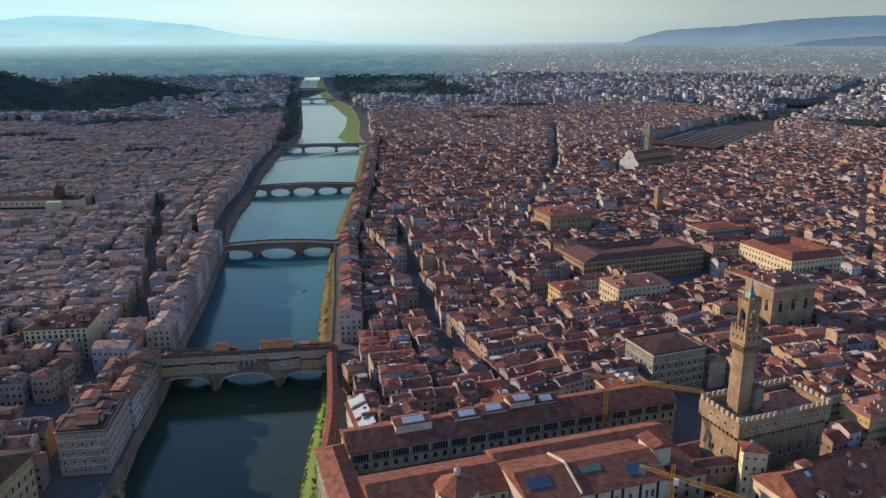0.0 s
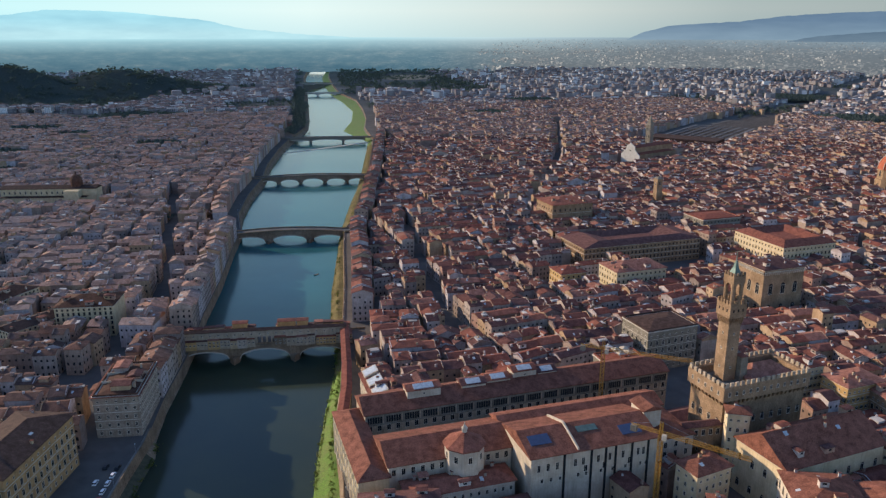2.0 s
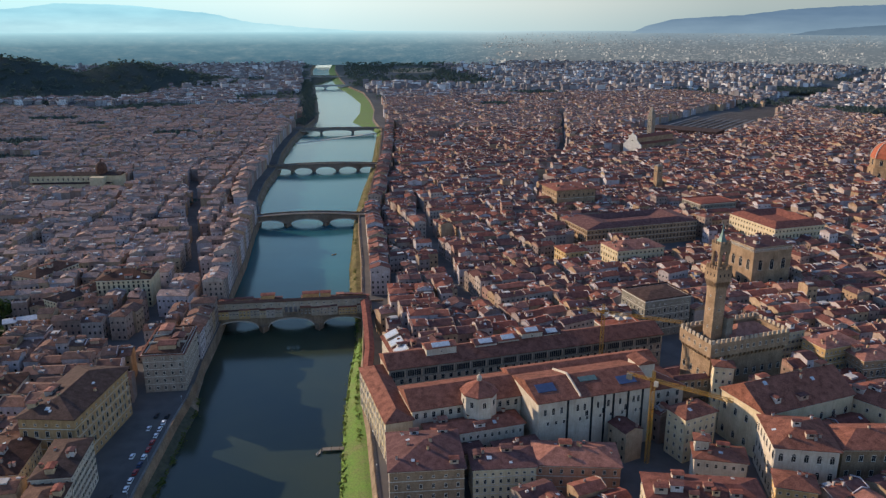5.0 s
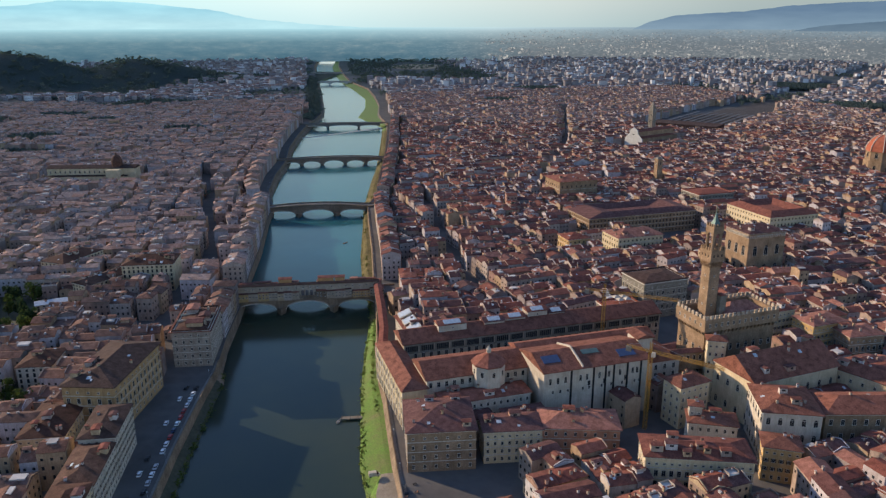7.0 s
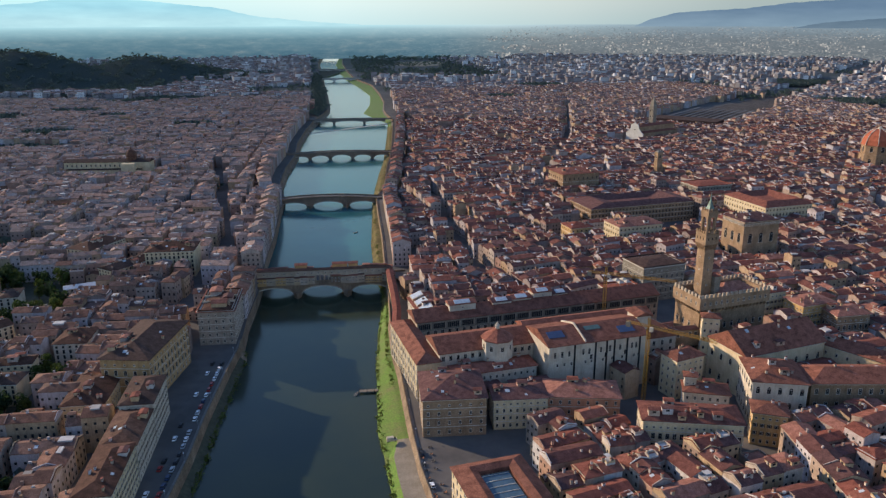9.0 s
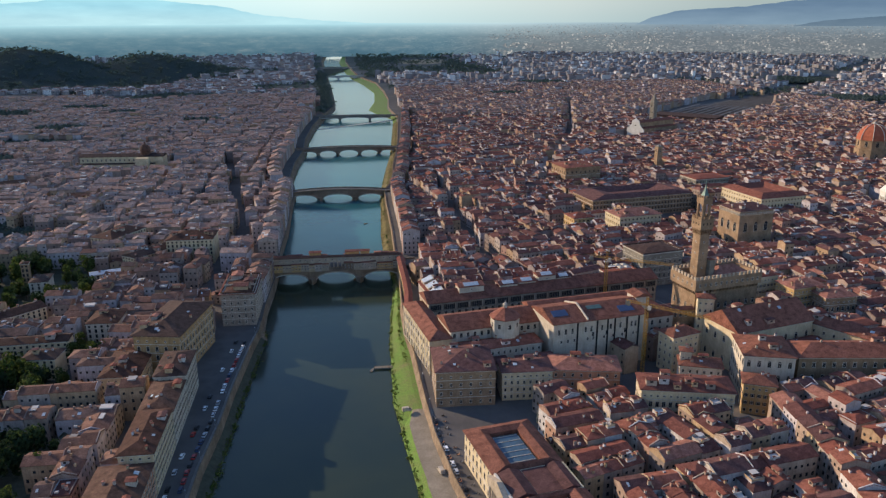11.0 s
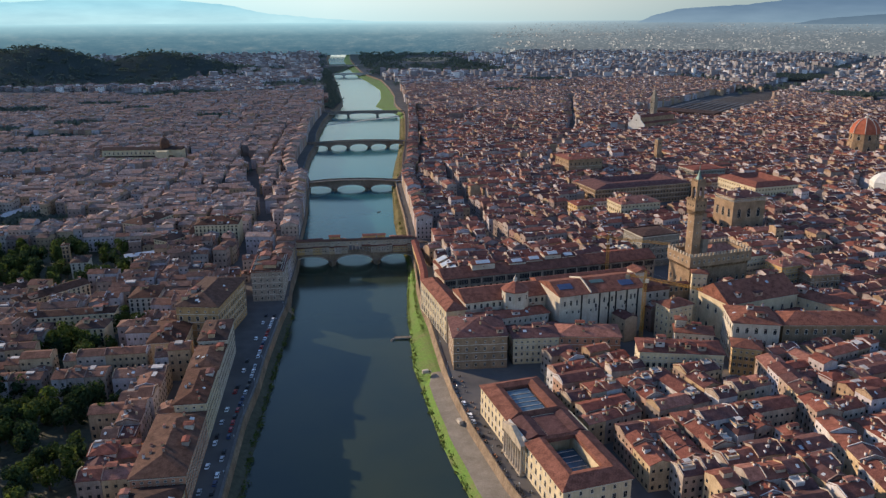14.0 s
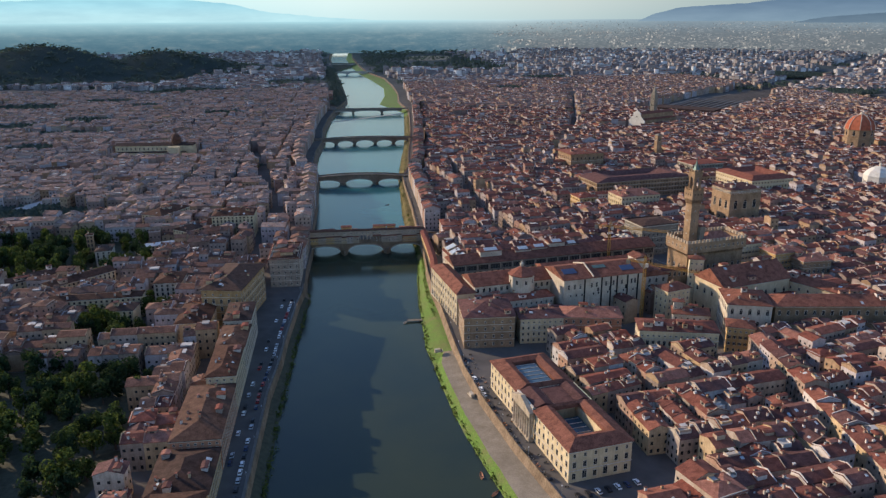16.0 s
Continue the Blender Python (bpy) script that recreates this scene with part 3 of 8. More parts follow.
# Ridges glow by themselves; the blue of the haze is their emission colour.
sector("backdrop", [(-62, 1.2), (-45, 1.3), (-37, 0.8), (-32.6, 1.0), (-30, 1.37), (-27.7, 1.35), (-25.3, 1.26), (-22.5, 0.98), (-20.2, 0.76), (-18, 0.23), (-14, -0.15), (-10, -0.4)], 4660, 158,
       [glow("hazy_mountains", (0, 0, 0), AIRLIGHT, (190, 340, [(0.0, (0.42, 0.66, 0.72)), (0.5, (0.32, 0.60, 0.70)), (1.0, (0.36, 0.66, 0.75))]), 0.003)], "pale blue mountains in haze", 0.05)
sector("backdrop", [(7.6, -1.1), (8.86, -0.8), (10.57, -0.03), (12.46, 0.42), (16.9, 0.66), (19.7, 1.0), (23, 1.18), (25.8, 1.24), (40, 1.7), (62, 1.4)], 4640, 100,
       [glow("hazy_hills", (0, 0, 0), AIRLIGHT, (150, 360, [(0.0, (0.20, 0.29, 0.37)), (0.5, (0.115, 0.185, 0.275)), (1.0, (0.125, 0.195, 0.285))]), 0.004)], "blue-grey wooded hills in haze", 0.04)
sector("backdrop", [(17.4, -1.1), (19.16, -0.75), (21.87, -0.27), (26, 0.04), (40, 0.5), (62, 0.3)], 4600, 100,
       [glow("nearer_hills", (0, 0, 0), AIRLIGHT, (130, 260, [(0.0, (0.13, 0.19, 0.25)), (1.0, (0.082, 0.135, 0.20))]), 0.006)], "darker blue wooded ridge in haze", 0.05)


def build_hill():
    """The wooded hill beyond the left-bank quarter."""
    g = Geo()
    nx, ny = 48, 40
    for j in range(ny + 1):
        for i in range(nx + 1):
            x, y = -2100 + i * 34, 1250 + j * 34
            h = 0.0
            for cx, cy, rx, ry, top in ((-1330, 1740, 330, 260, 104), (-1010, 1930, 270, 220, 80), (-860, 2000, 200, 180, 40), (-1900, 1850, 480, 420, 120)):
                h = max(h, top * math.exp(-(((x - cx) / rx) ** 2 + ((y - cy) / ry) ** 2) * 1.5))
            h += 7 * noise.noise((x * 0.012, y * 0.012, 0)) * min(1, h / 20)
            g.v.append((x, y, STREET - 4 + h))
    for j in range(ny):
        for i in range(nx):
            a = j * (nx + 1) + i
            g.f.append((a, a + 1, a + nx + 2, a + nx + 1))
            g.m.append(0)
    return single("hill", g, [M_HAZY_WOOD], "dark wooded hill rising above the quarter", "hill", "structure", smooth=True), g


hill, hill_geo = build_hill()

# ---- windows shared by the houses ----
def window_mesh(w, h, shutters, arched=False):
    """Stone surround, dark panes with glazing bars and, if asked, open shutters; it looks along -y."""
    g = Geo()
    g.add([(-w / 2, -0.03, 0), (w / 2, -0.03, 0), (w / 2, -0.03, h), (-w / 2, -0.03, h)], [(0, 1, 2, 3)], 0)
    t = 0.13
    for x0, x1, z0, z1, d in ((-w / 2 - t, -w / 2, -0.0, h, 0.08), (w / 2, w / 2 + t, -0.0, h, 0.08), (-w / 2 - t, w / 2 + t, h, h + 0.16, 0.11), (-w / 2 - 0.2, w / 2 + 0.2, -0.16, 0.0, 0.18)):
        g.box(x0, x1, -d, 0.02, z0, z1, 1)
    g.box(-0.03, 0.03, -0.06, 0.0, 0, h, 1)
    if arched:
        n = 8
        p = [(w / 2 * math.cos(math.pi * k / n), -0.05, h + w / 2 * math.sin(math.pi * k / n)) for k in range(n + 1)]
        g.add(p, [tuple(range(n, -1, -1))], 0)
    if shutters:
        for s in (-1, 1):
            x = s * (w / 2 + t + w * 0.25)
            g.box(x - w * 0.24, x + w * 0.24, -0.09, -0.02, 0, h, 2)
    return g.mesh("window", [M_GLASS, M_TRIM, M_SHUT])


WINDOWS = {"house": window_mesh(1.0, 1.7, False), "shutter": window_mesh(0.95, 1.65, True), "attic": window_mesh(0.9, 0.8, False),
           "large": window_mesh(1.5, 2.7, False), "tall": window_mesh(1.2, 3.2, False), "arch": window_mesh(1.7, 2.6, False, True), "door": window_mesh(1.9, 3.3, False, True)}


def pane(g, x, y, z, w, h, turn, mat):
    """A plain recess-dark opening with a sill, for houses too far to need more."""
    c, s = math.cos(turn), math.sin(turn)
    pt = lambda a, b, q: (x + c * a - s * b, y + s * a + c * b, q)
    g.add([pt(-w / 2, -0.05, z), pt(w / 2, -0.05, z), pt(w / 2, -0.05, z + h), pt(-w / 2, -0.05, z + h)], [(0, 1, 2, 3)], mat)


# ---- town houses ----
def house_plan(rng, w, d, h, sides, rich, pitch=None, row=False):
    """The walls, roof and fittings of one house on its lot, about its centre. sides: those that stand free, of 'f', 'b', 'l', 'r'."""
    walls, roof, extra, wins = Geo(), Geo(), [], []
    hw, hd = w / 2 - 0.03, d / 2 - 0.03
    kind = rng.random() * (0.735 if row else 1.0)
    if row and 'l' in sides and rng.random() < 0.16:
        kind = 0.8
    along = (row and rng.random() < 0.9) or (w >= d if rng.random() < 0.75 else w < d)
    pitch = pitch or rng.uniform(0.28, 0.38)
    z = h
    if kind < 0.70:      # gable, ridge along x or y
        span = hd if along else hw
        rise = span * pitch
        if along:
            walls.add([(-hw, -hd, 0), (hw, -hd, 0), (hw, hd, 0), (-hw, hd, 0), (-hw, -hd, z), (hw, -hd, z), (hw, hd, z), (-hw, hd, z), (-hw, 0, z + rise), (hw, 0, z + rise)],
                      [(0, 1, 5, 4), (2, 3, 7, 6), (1, 2, 6, 9, 5), (3, 0, 4, 8, 7)])
        else:
            walls.add([(-hw, -hd, 0), (hw, -hd, 0), (hw, hd, 0), (-hw, hd, 0), (-hw, -hd, z), (hw, -hd, z), (hw, hd, z), (-hw, hd, z), (0, -hd, z + rise), (0, hd, z + rise)],
                      [(1, 2, 6, 5), (3, 0, 4, 7), (0, 1, 5, 8, 4), (2, 3, 7, 9, 6)])
        o, e, t = 0.55, (0.05 if rng.random() < 0.6 else 0.4), 0.22
        a = span + o
        drop = o * pitch
        if along:
            prof = [(-a, z - drop + 0.02), (0, z + rise + 0.02), (a, z - drop + 0.02), (a, z - drop + t), (0, z + rise + t), (-a, z - drop + t)]
            p = [(x, y, q) for x in (-hw - e, hw + e) for y, q in prof]
        else:
            prof = [(a, z - drop + 0.02), (0, z + rise + 0.02), (-a, z - drop + 0.02), (-a, z - drop + t), (0, z + rise + t), (a, z - drop + t)]
            p = [(x, y, q) for y in (-hd - e, hd + e) for x, q in prof]
        roof.add(p, [(0, 1, 7, 6), (1, 2, 8, 7), (2, 3, 9, 8), (3, 4, 10, 9), (4, 5, 11, 10), (5, 0, 6, 11), (5, 4, 1, 0), (4, 3, 2, 1), (6, 7, 10, 11), (7, 8, 9, 10)])
        top = lambda x, y: z + rise + t - pitch * abs(y if along else x)
    elif kind < 0.86:    # hipped
        walls.box(-hw, hw, -hd, hd, 0, z, 0, bottom=False)
        rise = min(hw, hd) * pitch
        roof.hip(-hw, hw, -hd, hd, z, rise, 0.5)
        top = lambda x, y: z + 0.25 + max(0.0, min(rise, (min(hw - abs(x), hd - abs(y))) * pitch))
    elif kind < 0.93:    # one slope
        rise = 2 * hd * 0.26
        s = rng.choice((-1, 1))
        za, zb = (z, z + rise) if s > 0 else (z + rise, z)
        walls.add([(-hw, -hd, 0), (hw, -hd, 0), (hw, hd, 0), (-hw, hd, 0), (-hw, -hd, za), (hw, -hd, za), (hw, hd, zb), (-hw, hd, zb)],
                  [(0, 1, 5, 4), (1, 2, 6, 5), (2, 3, 7, 6), (3, 0, 4, 7)])
        k = (zb - za) / (2 * hd)
        o = 0.4
        p = [(x, y, za + k * (y + hd) + q) for q in (0.02, 0.24) for x, y in ((-hw - 0.1, -hd - o), (hw + 0.1, -hd - o), (hw + 0.1, hd + o), (-hw - 0.1, hd + o))]
        roof.add(p, [(4, 5, 6, 7), (3, 2, 1, 0), (0, 1, 5, 4), (1, 2, 6, 5), (2, 3, 7, 6), (3, 0, 4, 7)])
        top = lambda x, y: za + k * (y + hd) + 0.24
    else:                # flat terrace with a parapet
        walls.box(-hw, hw, -hd, hd, 0, z, 0, bottom=False)
        for x0, x1, y0, y1 in ((-hw, hw, -hd, -hd + 0.3), (-hw, hw, hd - 0.3, hd), (-hw, -hw + 0.3, -hd + 0.3, hd - 0.3), (hw - 0.3, hw, -hd + 0.3, hd - 0.3)):
            walls.box(x0, x1, y0, y1, z, z + 1.0, 0, bottom=False)
        roof.box(-hw + 0.32, hw - 0.32, -hd + 0.32, hd - 0.32, z - 0.1, z + 0.12, 0)
        top = lambda x, y: z + 0.12
    # raised party walls between roofs
    for s in (-1, 1):
        if rng.random() < 0.36 and kind < 0.94 and along:
            x = s * (hw - 0.16)
            n = [(-hd, top(x, -hd) - 0.3), (0, top(x, 0) + 0.55), (hd, top(x, hd) - 0.3)]
            n = [(y, q + 0.65 if i != 1 else q) for i, (y, q) in enumerate(n)]
            p = [(xx, y, q) for xx in (x - 0.17, x + 0.17) for y, q in ((-hd, z - 1), *n, (hd, z - 1))]
            g = Geo()
            g.add(p, [(0, 4, 3, 2, 1), (5, 6, 7, 8, 9), (1, 2, 7, 6), (2, 3, 8, 7), (0, 1, 6, 5), (3, 4, 9, 8)])
            extra.append(("party_wall", g))
    # chimneys
    for _ in range(rng.choice((1, 1, 2, 2, 3)) if rich else rng.choice((0, 1, 1, 2))):
        x, y = rng.uniform(-hw + 0.9, hw - 0.9), rng.uniform(-hd + 0.9, hd - 0.9)
        q = top(x, y)
        a, b, c = rng.uniform(0.35, 0.6), rng.uniform(0.3, 0.45), rng.uniform(0.9, 1.8)
        g = Geo()
        g.box(x - a, x + a, y - b, y + b, q - 0.6, q + c, 0)
        if rich:
            g.box(x - a - 0.1, x + a + 0.1, y - b - 0.1, y + b + 0.1, q + c + 0.18, q + c + 0.3, 1)
            for i in (-1, 1):
                for j in (-1, 1):
                    g.box(x + i * a - 0.08, x + i * a + 0.08, y + j * b - 0.08, y + j * b + 0.08, q + c, q + c + 0.18, 0)
        extra.append(("chimney", g))
    # tanks, vents and cooling boxes
    for _ in range(rng.choice((0, 0, 1, 2)) if rich else rng.choice((0, 0, 1))):
        x, y = rng.uniform(-hw + 0.9, hw - 0.9), rng.uniform(-hd + 0.9, hd - 0.9)
        q = top(x, y)
        a, b, c = rng.uniform(0.3, 0.8), rng.uniform(0.25, 0.6), rng.uniform(0.4, 1.0)
        g = Geo()
        g.box(x - a, x + a, y - b, y + b, q - 0.4, q + c, 4)
        extra.append(("roof_box", g))
    # a terrace let into the roof, with a rail and an awning frame
    if rng.random() < (0.26 if rich else 0.22) and min(hw, hd) > 2.6 and kind < 0.94:
        a, b = rng.uniform(1.4, min(3.2, hw - 0.8)), rng.uniform(1.2, min(2.4, hd - 0.8))
        x, y = rng.uniform(-hw + a + 0.3, hw - a - 0.3), rng.uniform(-hd + b + 0.3, hd - b - 0.3)
        q = top(x, y) + 0.25
        g = Geo()
        g.box(x - a, x + a, y - b, y + b, q - 1.0, q, 4)
        if rich:
            for x0, x1, y0, y1 in ((x - a, x + a, y - b, y - b + 0.15), (x - a, x - a + 0.15, y - b + 0.15, y + b), (x + a - 0.15, x + a, y - b + 0.15, y + b)):
                g.box(x0, x1, y0, y1, q, q + 0.9, 0)
            if rng.random() < 0.5:
                g.box(x - a * 0.5, x + a * 0.6, y - b * 0.2, y + b, q + 1.9, q + 2.05, 4)
                for i in (-0.5, 0.6):
                    g.box(x + a * i - 0.06, x + a * i + 0.06, y - b * 0.2, y - b * 0.2 + 0.12, q, q + 1.9, 4)
        extra.append(("roof_terrace", g))
    # a dormer or roof room
    if rng.random() < (0.36 if rich else 0.22) and min(hw, hd) > 2.9 and kind < 0.94:
        a, b, c = rng.uniform(1.2, 2.3), rng.uniform(1.1, 1.8), rng.uniform(1.5, 2.4)
        x, y = rng.uniform(-hw + a + 0.4, hw - a - 0.4) if hw > a + 0.5 else 0.0, rng.uniform(-hd + b + 0.4, hd - b - 0.4) if hd > b + 0.5 else 0.0
        q = min(top(x - a, y - b), top(x + a, y + b))
        g = Geo()
        g.box(x - a, x + a, y - b, y + b, q - 1.2, q + c, 0, bottom=False)
        g.hip(x - a, x + a, y - b, y + b, q + c, 0.45, 0.3, 0.15, 1, inset=0.0)
        pane(g, x, y - b, q + c - 1.4, min(1.6, a), 1.0, 0.0, 2)
        pane(g, x - a, y, q + c - 1.4, min(1.2, b), 1.0, -math.pi / 2, 2)
        extra.append(("roof_room", g))
    # skylights
    if rng.random() < 0.35 and kind < 0.70:
        sgn = rng.choice((-1, 1))
        x, y = (rng.uniform(-hw + 1, hw - 1), sgn * hd * rng.uniform(0.3, 0.7)) if along else (sgn * hw * rng.uniform(0.3, 0.7), rng.uniform(-hd + 1, hd - 1))
        a, b = rng.uniform(0.4, 0.8), rng.uniform(0.5, 1.0)
        g = Geo()
        p = [(x + i * a, y + j * b, top(x + i * a, y + j * b) + k) for k in (-0.05, 0.1) for i, j in ((-1, -1), (1, -1), (1, 1), (-1, 1))]
        g.add(p, [(4, 5, 6, 7), (0, 1, 5, 4), (1, 2, 6, 5), (2, 3, 7, 6), (3, 0, 4, 7)], 3)
        extra.append(("skylight", g))
    # windows on the free sides
    floors = max(2, int((h - 1.0) / 3.7))
    fh = (h - 0.8) / floors
    for s in 'fblr' if rich else sides:
        length, half, turn = {'f': (w, hd, 0.0), 'b': (w, hd, math.pi), 'l': (d, hw, -math.pi / 2), 'r': (d, hw, math.pi / 2)}[s]
        cols = max(1, int((length - 0.8) / 2.9))
        step = length / cols
        c, sn = math.cos(turn), math.sin(turn)
        for i in range(floors):
            for k in range(cols):
                if rng.random() < 0.07:
                    continue
                a = -length / 2 + step * (k + 0.5)
                wins.append((c * a + sn * half, sn * a - c * half, i * fh + 1.15, turn, i == floors - 1))
    return walls, roof, extra, wins


EXTRA_MATS = [M_WALL, M_ROOF, M_GLASS, M_SKYLIGHT, M_PALE]
HOUSE_LABELS = ["plastered town house with a terracotta tiled roof", "old stone-and-plaster town house with shuttered windows under a tiled roof",
                "narrow plastered town house with worn brown roof tiles"]


def near_house(rng, x, y, turn, w, d, h, sides, singly, pitch=None, row=False):
    walls, roof, extra, wins = house_plan(rng, w, d, h, sides, True, pitch, row)
    ob = thing("house", x, y, STREET, turn, rng.choice(HOUSE_LABELS), "house", "houses of the old town")
    body = part("wall", walls.mesh("wall", [M_WALL]), ob)
    part("roof", roof.mesh("roof", [M_ROOF]), ob)
    for name, g in extra:
        part(name, g.mesh(name, EXTRA_MATS), ob)
    style = rng.choice(("house", "shutter", "shutter", "house"))
    if singly:
        for wx, wy, wz, t, attic in wins:
            part("window", WINDOWS["attic" if attic and style == "house" else style], body, at=(wx, wy, wz), turn=t)
    elif wins:
        g = Geo()
        for wx, wy, wz, t, attic in wins:
            pane(g, wx, wy, wz, 1.25, 1.3 if attic else 1.8, t, 0)
        k = part("glazing", g.mesh("glazing", [M_GLASS]), body)
        k["kind"] = "stuff"
    return ob


class Town:
    """Far houses, joined by quarter."""

    def __init__(self, name, label, mats):
        self.g, self.name, self.label, self.mats, self.count = Geo(), name, label, mats, 0

    def house(self, rng, x, y, turn, w, d, h, sides, windows=True, pitch=None, row=False):
        walls, roof, extra, wins = house_plan(rng, w, d, h, sides, False, pitch, row)
        g = self.g
        g.moved(walls, x, y, STREET, turn, [0])
        g.moved(roof, x, y, STREET, turn, [1])
        for name, e in extra:
            g.moved(e, x, y, STREET, turn, [0, 1, 2, 3, 4])
        if windows:
            q = Geo()
            for wx, wy, wz, t, attic in wins:
                if math.cos(turn + t) < -0.3 or (math.sin(turn + t) > 0.8 and x > 150) or (math.sin(turn + t) < -0.8 and x < 100):
                    continue
                pane(q, wx, wy, wz, 1.15, 1.25 if attic else 1.75, t, 0)
            g.moved(q, x, y, STREET, turn, [2])
        self.count += 1

    def done(self):
        return single(self.name, self.g, self.mats, self.label, "houses", "stuff")


TOWN_MATS = [M_WALLS, M_ROOFS, M_GLASS, M_SKYLIGHT, M_PALE]
KEEP_CLEAR = []      # footprints of the large buildings and open squares: centre, turn, half sizes
STREETS = [((-225, 440), (-150, 246), 5.0), ((-150, 246), (-80, 62), 5.0), ((290, 1230), (244, 660), 6.5), ((62, 318), (112, 105), 4.0), ((112, 105), (125, 20), 3.5),
           ((700, 745), (560, 430), 1.5), ((264, -165), (264, -215), 3.5), ((264, -215), (276, -335), 2.5), ((268, -60), (264, -165), 6.0), ((244, 660), (180, 330), 3.5),
           ((560, 430), (430, 140), 1.0)]


def clear_of(x, y, r=0.0):
    """Whether a lot may stand at x, y."""
    for cx, cy, turn, hw, hd in KEEP_CLEAR:
        dx, dy = x - cx, y - cy
        c, s = math.cos(turn), math.sin(turn)
        if abs(c * dx + s * dy) < hw + r and abs(-s * dx + c * dy) < hd + r:
            return False
    for a, b, hw in STREETS:
        ax, ay = b[0] - a[0], b[1] - a[1]
        n = ax * ax + ay * ay
        t = max(0.0, min(1.0, ((x - a[0]) * ax + (y - a[1]) * ay) / n))
        if math.hypot(x - a[0] - t * ax, y - a[1] - t * ay) < hw + r * 0.8:
            return False
    return True


def split(rng, u0, u1, v0, v1, out, big):
    w, d = u1 - u0, v1 - v0
    if w < rng.uniform(42, 64) * big and d < rng.uniform(34, 50) * big:
        out.append((u0, u1, v0, v1))
        return
    gap = 1.7 if max(w, d) < 130 else 2.8
    if w / 1.25 > d:
        m = u0 + w * rng.uniform(0.38, 0.62)
        split(rng, u0, m - gap, v0, v1, out, big)
        split(rng, m + gap, u1, v0, v1, out, big)
    else:
        m = v0 + d * rng.uniform(0.38, 0.62)
        split(rng, u0, u1, v0, m - gap, out, big)
        split(rng, u0, u1, m + gap, v1, out, big)


def run_of(rng, a, b, width):
    """Cuts a street side into house fronts, with a height step for each."""
    out, u, step = [], a, 0.0
    while u < b - 3:
        w = rng.uniform(*width) if rng.random() < 0.72 else rng.uniform(width[1], width[1] * 1.8)
        if b - u - w < width[0]:
            w = b - u
        if rng.random() < 0.75:
            step = rng.gauss(0, 1.15)
        out.append((u + w / 2, w, step))
        u += w
    return out


YARDS = []


def lots(rng, rect, width):
    """Houses round a block's edge, lower ones and yards inside: u, v, quarter turns, w, d, free sides, height step, whether in a row."""
    u0, u1, v0, v1 = rect
    dp = min(rng.uniform(9.0, 12.0), (v1 - v0) / 2, (u1 - u0) / 2)
    for m, w, step in run_of(rng, u0, u1, width):
        yield m, v0 + dp / 2, 0, w, dp, 'fblr' if w < 9 or m - w < u0 or m + w > u1 else 'fb', step, True
    for m, w, step in run_of(rng, u0, u1, width):
        yield m, v1 - dp / 2, 2, w, dp, 'fblr' if m - w < u0 or m + w > u1 else 'fb', step, True
    if v1 - v0 - 2 * dp < 4:
        return
    for m, w, step in run_of(rng, v0 + dp, v1 - dp, width):
        yield u0 + dp / 2, m, 3, w, dp, 'fb', step, True
    for m, w, step in run_of(rng, v0 + dp, v1 - dp, width):
        yield u1 - dp / 2, m, 1, w, dp, 'fb', step, True
    iu, iv = u1 - u0 - 2 * dp, v1 - v0 - 2 * dp
    nu, nv = max(1, round(iu / 9)), max(1, round(iv / 9))
    for i in range(nu):
        for j in range(nv):
            if rng.random() < 0.24:
                YARDS.append((u0 + dp + iu * (i + 0.5) / nu, v0 + dp + iv * (j + 0.5) / nv))
                continue
            w, d = iu / nu * rng.uniform(0.85, 1.0), iv / nv * rng.uniform(0.85, 1.0)
            yield u0 + dp + iu * (i + 0.5) / nu, v0 + dp + iv * (j + 0.5) / nv, 0, w, d, 'f', -rng.uniform(0.5, 8.0), False

